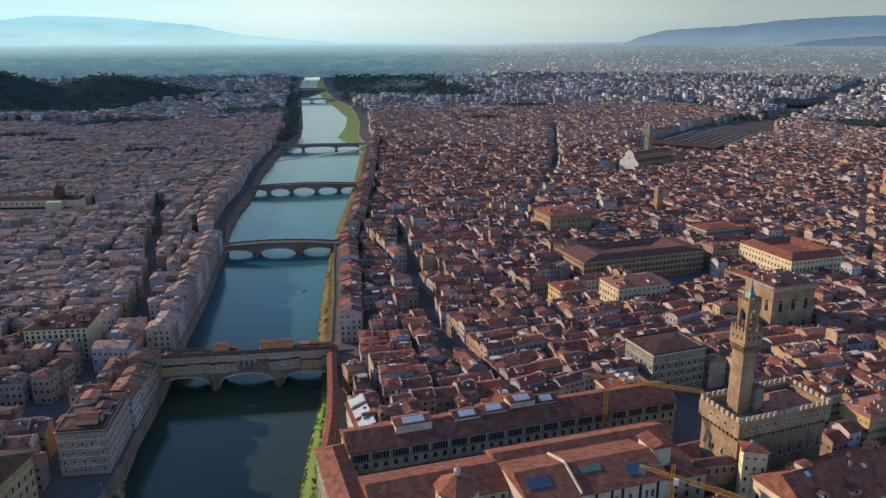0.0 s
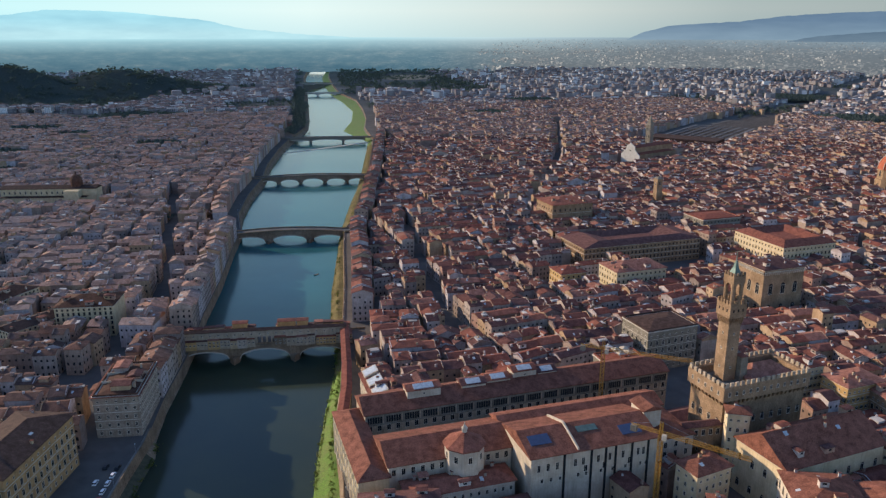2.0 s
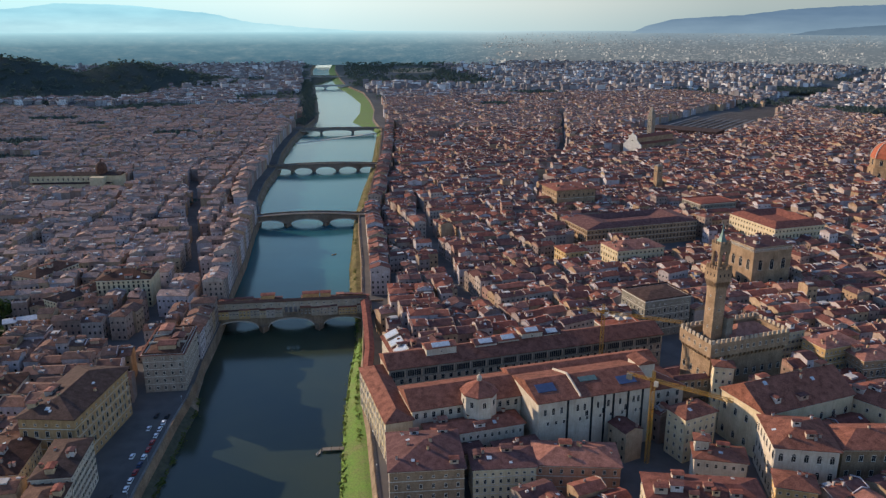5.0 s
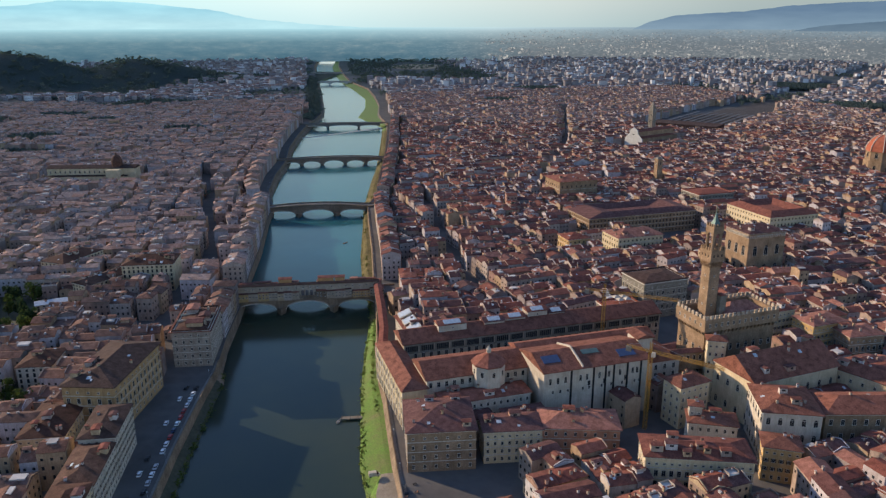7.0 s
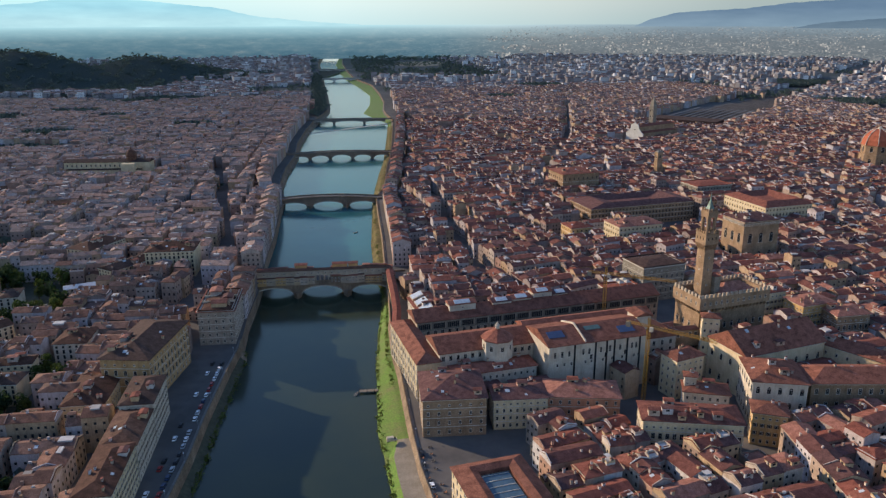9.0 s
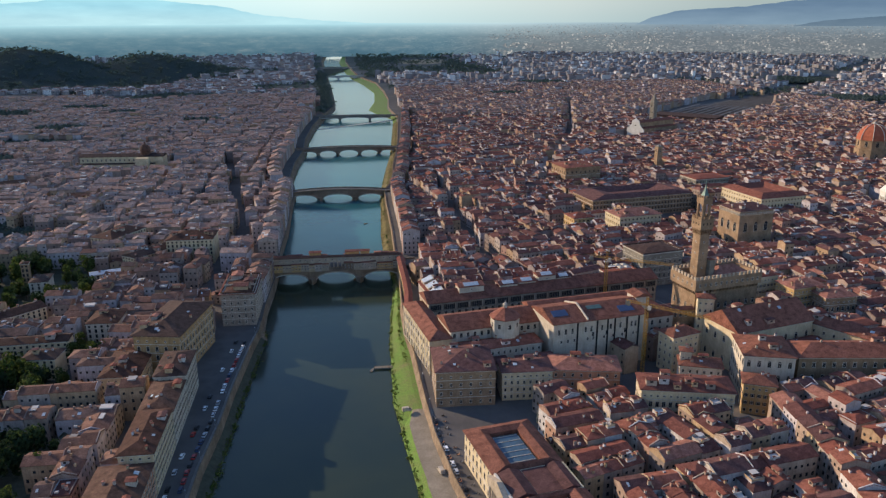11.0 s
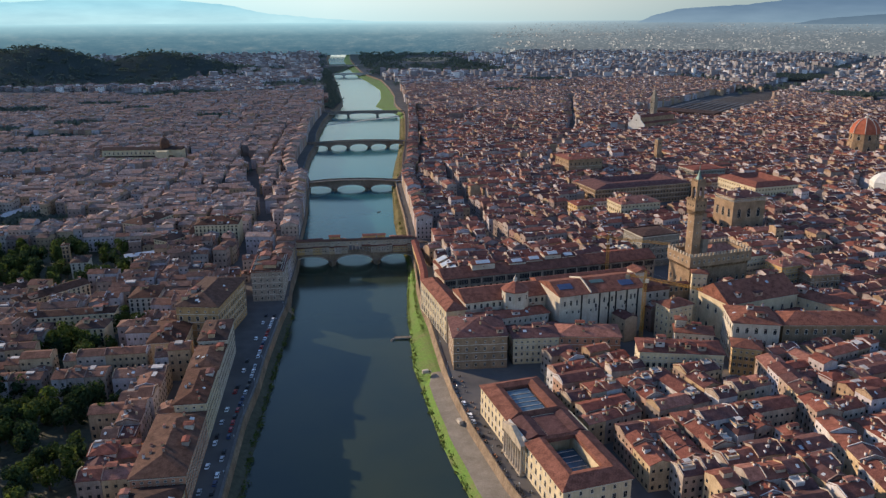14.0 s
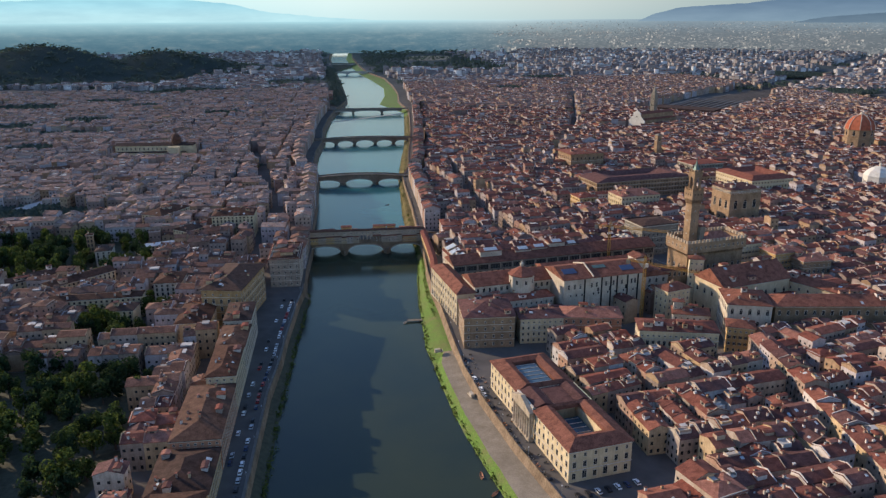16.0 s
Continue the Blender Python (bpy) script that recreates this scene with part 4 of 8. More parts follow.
# ---- large buildings ----
def palazzo(name, cx, cy, turn_deg, w, d, top, wall, label, floors=4, style="large", cols=None, roof="hip", rise=None, trim=None, over=0.9, roofmat=None, base=STREET, sides="fl", clear=3.0, category="palace", band=True, step=3.6, zones=None):
    """A large block: walls, string courses, cornice, hipped roof, windows one by one."""
    turn = radians(turn_deg)
    KEEP_CLEAR.append((cx, cy, turn, w / 2 + clear, d / 2 + clear))
    ob = thing(name, cx, cy, base, turn, label, category)
    hw, hd, h = w / 2, d / 2, top - base
    g = Geo()
    g.box(-hw, hw, -hd, hd, -0.5, h, 0)
    body = part("wall", g.mesh("wall", [wall]), ob)
    trim = trim or M_TRIM
    g = Geo()
    g.box(-hw - 0.5, hw + 0.5, -hd - 0.5, hd + 0.5, h, h + 0.45, 0)
    part("cornice", g.mesh("cornice", [trim]), ob)
    fh = h / floors
    if band:
        for i in range(1, floors):
            g = Geo()
            z = i * fh + 0.25
            for x0, x1, y0, y1 in ((-hw - 0.15, hw + 0.15, -hd - 0.15, -hd + 0.02), (-hw - 0.15, hw + 0.15, hd - 0.02, hd + 0.15), (-hw - 0.15, -hw + 0.02, -hd + 0.02, hd - 0.02), (hw - 0.02, hw + 0.15, -hd + 0.02, hd - 0.02)):
                g.box(x0, x1, y0, y1, z, z + 0.28, 0)
            part("string_course", g.mesh("string_course", [trim]), body)
    g = Geo()
    rm = roofmat or M_ROOF
    if roof == "hip":
        g.hip(-hw, hw, -hd, hd, h + 0.45, rise or min(hw, hd) * 0.33, over, 0.3)
    elif roof == "gable":
        g.hip(-hw, hw, -hd, hd, h + 0.45, rise or min(hw, hd) * 0.33, over, 0.3, inset=0.05)
    elif roof == "flat":
        for x0, x1, y0, y1 in ((-hw, hw, -hd, -hd + 0.5), (-hw, hw, hd - 0.5, hd), (-hw, -hw + 0.5, -hd + 0.5, hd - 0.5), (hw - 0.5, hw, -hd + 0.5, hd - 0.5)):
            g.box(x0, x1, y0, y1, h + 0.45, h + 1.4, 0)
        g.hip(-hw + 1.5, hw - 1.5, -hd + 1.5, hd - 1.5, h + 0.45, 1.6, 0, 0.3)
    elif roof == "court":
        # a ring of tiled roof round an open court
        cw, cd = hw * 0.42, hd * 0.46
        r = rise or 2.6
        o = over
        ow, od, z = hw + o, hd + o, h + 0.45
        mw, md = (hw + cw) / 2, (hd + cd) / 2
        p = [(x, y, z + 0.25) for x, y in ((-ow, -od), (ow, -od), (ow, od), (-ow, od))] + [(x, y, z + r) for x, y in ((-mw, -md), (mw, -md), (mw, md), (-mw, md))] + [(x, y, z + 0.25) for x, y in ((-cw, -cd), (cw, -cd), (cw, cd), (-cw, cd))]
        p += [(x, y, z) for x, y, q in p[:4]] + [(x, y, z) for x, y, q in p[8:12]]
        fs = []
        for k in range(4):
            j = (k + 1) % 4
            fs += [(k, j, 4 + j, 4 + k), (4 + k, 4 + j, 8 + j, 8 + k), (12 + k, 12 + j, j, k), (8 + k, 8 + j, 16 + j, 16 + k)]
        g.add(p, fs)
    if roof == "court":
        g.box(-hw * 0.44, hw * 0.44, -hd * 0.48, hd * 0.48, h + 0.4, h + 0.6, 0)
    part("roof", g.mesh("roof", [rm]), ob)
    if roof in ("hip", "gable"):
        rng = random.Random(int(abs(cx * 13 + cy * 7)))
        rr = rise or min(hw, hd) * 0.33
        span = min(hw, hd) + over
        if roof == "hip":
            roof_z = lambda x, y: h + 0.75 + rr * min(1.0, min(hw + over - abs(x), hd + over - abs(y)) / span)
        else:
            roof_z = lambda x, y: h + 0.75 + rr * (1 - (abs(y) if w >= d else abs(x)) / span)
        for _ in range(max(2, min(12, int(w * d / 62)))):
            x, y = rng.uniform(-hw + 1.5, hw - 1.5), rng.uniform(-hd + 1.5, hd - 1.5)
            q, kind = roof_z(x, y), rng.random()
            g = Geo()
            if kind < 0.55:
                a, b2, c2 = rng.uniform(0.4, 0.7), rng.uniform(0.35, 0.5), rng.uniform(1.0, 1.9)
                g.box(x - a, x + a, y - b2, y + b2, q - 0.6, q + c2, 0)
                g.box(x - a - 0.12, x + a + 0.12, y - b2 - 0.12, y + b2 + 0.12, q + c2, q + c2 + 0.15, 1)
                part("chimney", g.mesh("chimney", [M_WALL, M_ROOF]), ob)
            elif kind < 0.8 and min(hw, hd) > 5:
                a, b2, c2 = rng.uniform(1.3, 2.6), rng.uniform(1.2, 2.0), rng.uniform(1.4, 2.3)
                g.box(x - a, x + a, y - b2, y + b2, q - 1.2, q + c2, 0, bottom=False)
                g.hip(x - a, x + a, y - b2, y + b2, q + c2, 0.45, 0.3, 0.15, 1, inset=0.0)
                pane(g, x, y - b2, q + c2 - 1.3, min(1.6, a), 0.9, 0.0, 2)
                part("dormer", g.mesh("dormer", [M_WALL, M_ROOF, M_GLASS]), ob)
            else:
                a, b2 = rng.uniform(0.5, 1.1), rng.uniform(0.5, 1.2)
                p = [(x + i * a, y + j * b2, roof_z(x + i * a, y + j * b2) + k) for k in (-0.05, 0.14) for i, j in ((-1, -1), (1, -1), (1, 1), (-1, 1))]
                g.add(p, [(4, 5, 6, 7), (0, 1, 5, 4), (1, 2, 6, 5), (2, 3, 7, 6), (3, 0, 4, 7)], 0)
                part("skylight", g.mesh("skylight", [M_SKYLIGHT]), ob)
    mesh = WINDOWS[style]
    far_panes = Geo() if cy > 60 or cx < -75 else None
    for s in sides:
        length, half, t = {'f': (w, hd, 0.0), 'b': (w, hd, math.pi), 'l': (d, hw, -math.pi / 2), 'r': (d, hw, math.pi / 2)}[s]
        n = max(2, int(length / step))
        c, sn = math.cos(t), math.sin(t)
        for i in range(floors):
            m = WINDOWS["attic"] if i == floors - 1 and floors > 3 and style != "arch" else mesh
            if i == 0 and style != "arch":
                m = WINDOWS["house"]
            for k in range(n):
                a = -length / 2 + length / n * (k + 0.5)
                z = i * fh + (0.28 if m is mesh and style in ("large", "tall", "arch") else 0.36) * fh
                if far_panes is not None:
                    pane(far_panes, c * a + sn * half, sn * a - c * half, z, 1.3, 2.3 if m is mesh else 1.4, t, 0)
                else:
                    part("window", m, body, at=(c * a + sn * half, sn * a - c * half, z), turn=t)
    if far_panes is not None and far_panes.v:
        part("glazing", far_panes.mesh("glazing", [M_GLASS]), body)["kind"] = "stuff"
    return ob, body


def ring(g, hw, hd, z0, z1, thick, mat=0):
    for x0, x1, y0, y1 in ((-hw, hw, -hd, -hd + thick), (-hw, hw, hd - thick, hd), (-hw, -hw + thick, -hd + thick, hd - thick), (hw - thick, hw, -hd + thick, hd - thick)):
        g.box(x0, x1, y0, y1, z0, z1, mat)


def merlons(parent, hw, hd, z, size, height, gap, mat, thick=0.7):
    m = Geo()
    m.box(-size / 2, size / 2, -thick / 2, thick / 2, 0, height, 0)
    me = m.mesh("merlon", [mat])
    for length, half, t in ((2 * hw, hd - thick / 2, 0.0), (2 * hw, hd - thick / 2, math.pi), (2 * hd, hw - thick / 2, math.pi / 2), (2 * hd, hw - thick / 2, -math.pi / 2)):
        n = int(length / (size + gap))
        c, s = math.cos(t), math.sin(t)
        for k in range(n):
            a = -length / 2 + length / n * (k + 0.5)
            part("merlon", me, parent, at=(c * a + s * half, s * a - c * half, z), turn=t)


def corbels(parent, hw, hd, z, out, height, step, mat):
    m = Geo()
    m.add([(-0.35, 0.02, 0), (0.35, 0.02, 0), (0.35, 0.02, height), (-0.35, 0.02, height), (-0.35, -out, height), (0.35, -out, height), (-0.35, -out, height * 0.7), (0.35, -out, height * 0.7)],
          [(0, 1, 7, 6), (6, 7, 5, 4), (4, 5, 2, 3), (0, 6, 4, 3), (1, 2, 5, 7)])
    me = m.mesh("corbel", [mat])
    for length, half, t in ((2 * hw, hd, 0.0), (2 * hw, hd, math.pi), (2 * hd, hw, math.pi / 2), (2 * hd, hw, -math.pi / 2)):
        n = int(length / step)
        c, s = math.cos(t), math.sin(t)
        for k in range(n):
            a = -length / 2 + length / n * (k + 0.5)
            part("corbel", me, parent, at=(c * a + s * half, s * a - c * half, z), turn=t)


def town_hall():
    """The crenellated stone palace with its tall bell tower."""
    turn = radians(24)
    u, v = Vector((math.cos(turn), math.sin(turn))), Vector((-math.sin(turn), math.cos(turn)))
    corner = Vector((251.0, -121.6))
    w, d = 45.0, 21.5
    c = corner + u * (w / 2) + v * (d / 2)
    KEEP_CLEAR.append((c.x, c.y, turn, w / 2 + 3, d / 2 + 3))
    ob = thing("town_hall", c.x, c.y, STREET, turn, "crenellated ochre stone palace with a tall bell tower", "palace")
    hw, hd = w / 2, d / 2
    g = Geo()
    g.box(-hw, hw, -hd, hd, -0.5, 35.5, 0)
    body = part("wall", g.mesh("wall", [M_STONE]), ob)
    o = 1.3
    g = Geo()
    ring(g, hw + o, hd + o, 35.5, 42.3, 2.2)
    gal = part("gallery", g.mesh("gallery", [M_STONE]), ob, "projecting stone gallery on corbels")
    corbels(gal, hw, hd, 33.0, o, 2.5, 2.3, M_STONE)
    merlons(gal, hw + o, hd + o, 42.3, 1.7, 1.9, 1.1, M_WARMSTONE)
    g = Geo()
    g.box(-hw - o + 2.2, hw + o - 2.2, -hd - o + 2.2, hd + o - 2.2, 38.4, 38.9, 0)
    part("walkway", g.mesh("walkway", [M_GREYSTONE]), ob)
    g = Geo()
    g.box(-hw + 17, hw - 3.5, -hd + 3.5, hd - 3.5, 38.9, 40.6, 1)
    g.hip(-hw + 17, hw - 3.5, -hd + 3.5, hd - 3.5, 40.6, 4.6, 0.5, 0.3, 0)
    part("roof", g.mesh("roof", [M_ROOF, M_STONE]), ob)
    for s, (length, half, t) in {'f': (w, hd, 0.0), 'b': (w, hd, math.pi), 'l': (d, hw, -math.pi / 2), 'r': (d, hw, math.pi / 2)}.items():
        cs, sn = math.cos(t), math.sin(t)
        n = int(length / 5.0)
        for z, key in ((12, "arch"), (23, "arch"), (4, "house")):
            for k in range(n):
                a = -length / 2 + length / n * (k + 0.5)
                part("window", WINDOWS[key], body, at=(cs * a + sn * half, sn * a - cs * half, z), turn=t)
        n = int(length / 3.6)
        for k in range(n):
            a = -length / 2 + length / n * (k + 0.5)
            part("window", WINDOWS["house"], gal, at=(cs * a + sn * (half + o), sn * a - cs * (half + o), 38.0), turn=t)
    # tower
    tx, ty = (Vector((255.5, -105.0)) - c).dot(u), (Vector((255.5, -105.0)) - c).dot(v)
    tower = part("bell_tower", None, ob, "tall square stone bell tower", at=(tx, ty, 0))
    tower.scale = (0.88, 0.88, 1.0)
    g = Geo()
    g.box(-3.7, 3.7, -3.7, 3.7, 30, 67.0, 0)
    shaft = part("shaft", g.mesh("shaft", [M_STONE]), tower)
    g = Geo()
    g.box(-5.0, 5.0, -5.0, 5.0, 69.5, 75.5, 0)
    for s in (-1, 1):
        for k in (-2, 0, 2):
            pane(g, k * 1.4, -5.0, 72.0, 0.8, 1.4, 0.0, 1)
            pane(g, -5.0, k * 1.4, 72.0, 0.8, 1.4, -math.pi / 2, 1)
    n = 7
    g2 = Geo()
    g2.add([(i, -q, z) for i in (-0.32, 0.32) for q, z in ((-0.02, 65.8), (-0.02, 69.5), (1.3, 69.5), (1.3, 68.8))], [(0, 1, 2, 3), (7, 6, 5, 4), (0, 3, 7, 4), (3, 2, 6, 7), (1, 5, 6, 2)])
    g2 = g2.mesh("corbel", [M_STONE])
    for t in (0.0, math.pi, math.pi / 2, -math.pi / 2):
        cs, sn = math.cos(t), math.sin(t)
        for k in range(n):
            a = -3.9 + 7.8 / (n - 1) * k
            part("corbel", g2, tower, at=(cs * a + sn * 3.7, sn * a - cs * 3.7, 0), turn=t)
    part("gallery", g.mesh("gallery", [M_STONE, M_GLASS]), tower)
    mg = Geo()
    mg.box(-0.62, 0.62, -0.35, 0.35, 0, 1.7, 0)
    me = mg.mesh("merlon", [M_STONE])
    for half, t in ((4.65, 0.0), (4.65, math.pi), (4.65, math.pi / 2), (4.65, -math.pi / 2)):
        cs, sn = math.cos(t), math.sin(t)
        for k in range(5):
            a = -4.2 + 2.1 * k
            part("merlon", me, tower, at=(cs * a + sn * half, sn * a - cs * half, 75.5), turn=t)
    g = Geo()
    for x in (-2.5, 2.5):
        for y in (-2.5, 2.5):
            g.lathe([(0.95, 75.5), (0.95, 84.5)], 8, (x, y))
    ring(g, 3.6, 3.6, 84.5, 88.0, 0.9)
    for t in (0.0, math.pi / 2, math.pi, -math.pi / 2):
        cs, sn = math.cos(t), math.sin(t)
        p = []
        for k in range(9):
            an = math.pi * k / 8
            p.append((1.6 * math.cos(an), 82.9 + 1.6 * math.sin(an)))
        outer = [(3.4, 82.9), (3.4, 84.6), (-3.4, 84.6), (-3.4, 82.9)]
        poly = outer + p[::-1]
        q = [(cs * x + sn * y, sn * x - cs * y, z) for y in (2.7, 3.4) for x, z in poly]
        m = len(poly)
        g.add(q, [tuple(range(m, 2 * m))] + [(i, (i + 1) % m, m + (i + 1) % m, m + i) for i in range(m)], 0)
    part("belfry", g.mesh("belfry", [M_STONE]), tower, "open belfry on four round columns")
    me2 = Geo()
    me2.box(-0.45, 0.45, -0.3, 0.3, 0, 1.4, 0)
    me2 = me2.mesh("merlon", [M_STONE])
    for half, t in ((3.3, 0.0), (3.3, math.pi), (3.3, math.pi / 2), (3.3, -math.pi / 2)):
        cs, sn = math.cos(t), math.sin(t)
        for k in range(4):
            a = -2.9 + 1.93 * k
            part("merlon", me2, tower, at=(cs * a + sn * half, sn * a - cs * half, 88.0), turn=t)
    g = Geo()
    g.lathe([(3.3, 88.0), (1.5, 91.0), (0.35, 94.6), (0.10, 98.5)], 4, (0, 0), 0, math.pi / 4)
    part("spire", g.mesh("spire", [M_LEAD]), tower, "green copper pyramid spire")
    for z in (45, 54, 61):
        part("window", WINDOWS["attic"], shaft, at=(0, -3.7, z))
        part("window", WINDOWS["attic"], shaft, at=(-3.7, 0, z), turn=-math.pi / 2)
    g = Geo()
    g.box(4.2, 8.4, -6.5, -1.5, 38.9, 50.5, 0)
    g.hip(4.2, 8.4, -6.5, -1.5, 50.5, 0.8, 0.2, 0.15, 1)
    part("stair_turret", g.mesh("stair_turret", [M_GREYSTONE, M_ROOF]), tower, "grey stair turret beside the tower")


town_hall()


def gallery_palace():
    """The long museum wings round a narrow court, with glazed upper loggias, towards the river."""
    turn = math.atan2(0.36, 0.93)
    u, v = Vector((math.cos(turn), math.sin(turn))), Vector((-math.sin(turn), math.cos(turn)))

    def wing(name, origin, s0, s1, t0, t1, top, label, ridge_rise=4.0, glazed=None, roofkind="gable", wall=None):
        c = Vector(origin) + u * ((s0 + s1) / 2) + v * ((t0 + t1) / 2)
        w, d = s1 - s0, t1 - t0
        KEEP_CLEAR.append((c.x, c.y, turn, w / 2 + 2.5, d / 2 + 2.5))
        ob = thing(name, c.x, c.y, STREET, turn, label, "museum")
        hw, hd, h = w / 2, d / 2, top - STREET
        g = Geo()
        g.box(-hw, hw, -hd, hd, -0.5, h, 0)
        body = part("wall", g.mesh("wall", [wall or M_WHITE]), ob)
        g = Geo()
        if roofkind == "shed":
            p = [(x, y, h + q + (ridge_rise if y > 0 else 0)) for q in (0.02, 0.35) for x, y in ((-hw - 0.6, -hd - 0.7), (hw + 0.6, -hd - 0.7), (hw + 0.6, hd), (-hw - 0.6, hd))]
            g.add(p, [(4, 5, 6, 7), (3, 2, 1, 0), (0, 1, 5, 4), (1, 2, 6, 5), (2, 3, 7, 6), (3, 0, 4, 7)])
            gg = Geo()
            gg.add([(-hw, -hd, h - 0.1), (-hw, hd, h - 0.1), (-hw, hd, h + ridge_rise)], [(0, 2, 1)])
            gg.add([(hw, -hd, h - 0.1), (hw, hd, h - 0.1), (hw, hd, h + ridge_rise)], [(0, 1, 2)])
            gg.add([(-hw, hd, h - 0.1), (hw, hd, h - 0.1), (hw, hd, h + ridge_rise), (-hw, hd, h + ridge_rise)], [(0, 3, 2, 1)])
            part("gable_wall", gg.mesh("gable_wall", [wall or M_WHITE]), body)
        else:
            g.hip(-hw, hw, -hd, hd, h, ridge_rise, 0.8, 0.35, 0, inset=0.05 if roofkind == "gable" else None)
        part("roof", g.mesh("roof", [M_ROOF_BROWN]), ob)
        if glazed:
            for sgn in glazed:
                t = 0.0 if sgn < 0 else math.pi
                n = int(w / 8.6)
                bay = w / n
                # pilasters and long glazed bays of the upper loggia
                pg, gg = Geo(), Geo()
                pg.box(-0.5, 0.5, -0.35, 0.02, 0, 4.6, 0)
                gg.box(-bay / 2 + 0.7, bay / 2 - 0.7, -0.12, 0.02, 0.7, 3.9, 0)
                for k in range(-3, 4):
                    gg.box(k * (bay - 1.6) / 6 - 0.09, k * (bay - 1.6) / 6 + 0.09, -0.2, 0.0, 0.7, 3.9, 1)
                gg.box(-bay / 2 + 0.6, bay / 2 - 0.6, -0.25, 0.0, 3.9, 4.3, 1)
                gg.box(-bay / 2 + 0.6, bay / 2 - 0.6, -0.25, 0.0, 0.35, 0.7, 1)
                pm, gm = pg.mesh("pilaster", [M_GREYSTONE]), gg.mesh("glazed_bay", [M_GLASS, M_GREYSTONE])
                cs, sn = math.cos(t), math.sin(t)
                for k in range(n):
                    a = -hw + bay * (k + 0.5)
                    part("glazed_bay", gm, body, at=(cs * a + sn * hd, sn * a - cs * hd, h - 5.2), turn=t)
                    a = -hw + bay * k + 0.5
                    part("pilaster", pm, body, at=(cs * a + sn * hd, sn * a - cs * hd, h - 5.2), turn=t)
                    for z, key in ((9.0, "tall"), (4.2, "arch")):
                        for q in (-0.25, 0.25):
                            a = -hw + bay * (k + 0.5 + q)
                            part("window", WINDOWS[key], body, at=(cs * a + sn * hd, sn * a - cs * hd, h - 5.2 - z + 1.0), turn=t)
                bg = Geo()
                bg.box(-hw, hw, -0.45, 0.02, 0, 0.4, 0)
                for z in (h - 5.4, h - 0.6, h - 10.5):
                    part("string_course", bg.mesh("string_course", [M_GREYSTONE]), body, at=(0, -hd * cs, z), turn=t)
        return ob, body, hw, hd, h

    O = (94.5, -123.5)
    far = wing("museum_wing", O, 0, 156, 0, 20, 32, "long museum wing with glazed upper loggia and brown tiled roof", 4.4, (-1,), wall=M_WARMSTONE)
    near = wing("museum_wing", O, 0.5, 53, -43, -18, 31.5, "museum wing with pale walls and red tiled roof", 4.6, (1,), wall=M_WHITE)
    big = wing("museum_wing", O, 53.3, 110, -62, -33, 36.5, "tall white museum block with slit windows and a broad tiled roof", 4.6, None, "gable")
    wing("museum_wing", O, 53.3, 131, -32.7, -18, 33.5, "long museum wing facing the narrow court with a tiled roof", 3.0, (1,), wall=M_GREYSTONE)
    end = wing("museum_wing", O, 110.3, 132, -56, -33, 31.0, "white museum end block with a red tiled roof", 4.0, None)
    for i in range(4):
        for z in (4.0, 9.0, 14.0, 18.5):
            part("window", WINDOWS["large"], end[1], at=(-8 + 5.2 * i, -end[3], z))
    wing("roof_pavilion", O, 110.5, 119, -50, -40, 42.0, "small white gabled pavilion over the museum roofs", 1.8, None)
    head = wing("museum_wing", O, -12, 0.2, -45, 14, 28.5, "museum front on the river with arcaded windows and hipped roof", 3.2, None, "hip", M_CREAM)
    # river front arcade: tall arches and square windows
    ob, body, hw, hd, h = head
    n = 11
    for k in range(n):
        a = -hd + 2 * hd / n * (k + 0.5)
        for z, key in ((0.8, "door"), (7.5, "tall"), (13.6, "large")):
            part("window", WINDOWS[key], body, at=(-hw, a, z), turn=-math.pi / 2)
        g = Geo()
    pg = Geo()
    pg.box(-0.35, 0.35, -0.3, 0.02, 0, h - 0.6, 0)
    pm = pg.mesh("pilaster", [M_TRIM])
    for k in range(n + 1):
        part("pilaster", pm, body, at=(-hw, -hd + 0.4 + (2 * hd - 0.8) / n * k, 0), turn=-math.pi / 2)
    # the tall block: slit windows, dark joints, skylights
    ob, body, hw, hd, h = big
    for a in (-25, -21, -17, -9, -5.5, 1.2, 6.5, 12.5, 19.5, 22):
        part("window", WINDOWS["tall"], body, at=(a, -hd, h - 6.5))
        part("window", WINDOWS["house"], body, at=(a + 1.5, -hd, h - 11.5))
    for a in (-5.5, 3.0, 14.5):
        part("window", WINDOWS["large"], body, at=(a + 1.2, -hd, h - 9.6))
    g = Geo()
    g.box(-0.45, 0.45, -0.4, 0.02, 0, h - 0.4, 0)
    joint = g.mesh("drainpipe_recess", [M_GLASS])
    for a in (-14.0, -2.0, 4.5, 9.0, 16.5, 24.0):
        part("drainpipe_recess", joint, body, "dark vertical joint", at=(a, -hd, 0))
    k = 4.6 / (hd + 0.8)

    def on_slope(x0, x1, y0, y1, mat, name, label):
        g = Geo()
        z = lambda y: h + 0.36 + k * (y + hd + 0.8)
        p = [(x, y, z(y) + q) for q in (-0.02, 0.25) for x, y in ((x0, y0), (x1, y0), (x1, y1), (x0, y1))]
        g.add(p, [(4, 5, 6, 7), (0, 1, 5, 4), (1, 2, 6, 5), (2, 3, 7, 6), (3, 0, 4, 7)])
        part(name, g.mesh(name, [mat]), ob, label)
    on_slope(-26, -17, -9, -4, M_BLUEROOF, "roof_light", "dark blue glazed roof light")
    on_slope(-4, 5, -6, -3, M_LEAD, "roof_light", "grey-green glazed roof light")
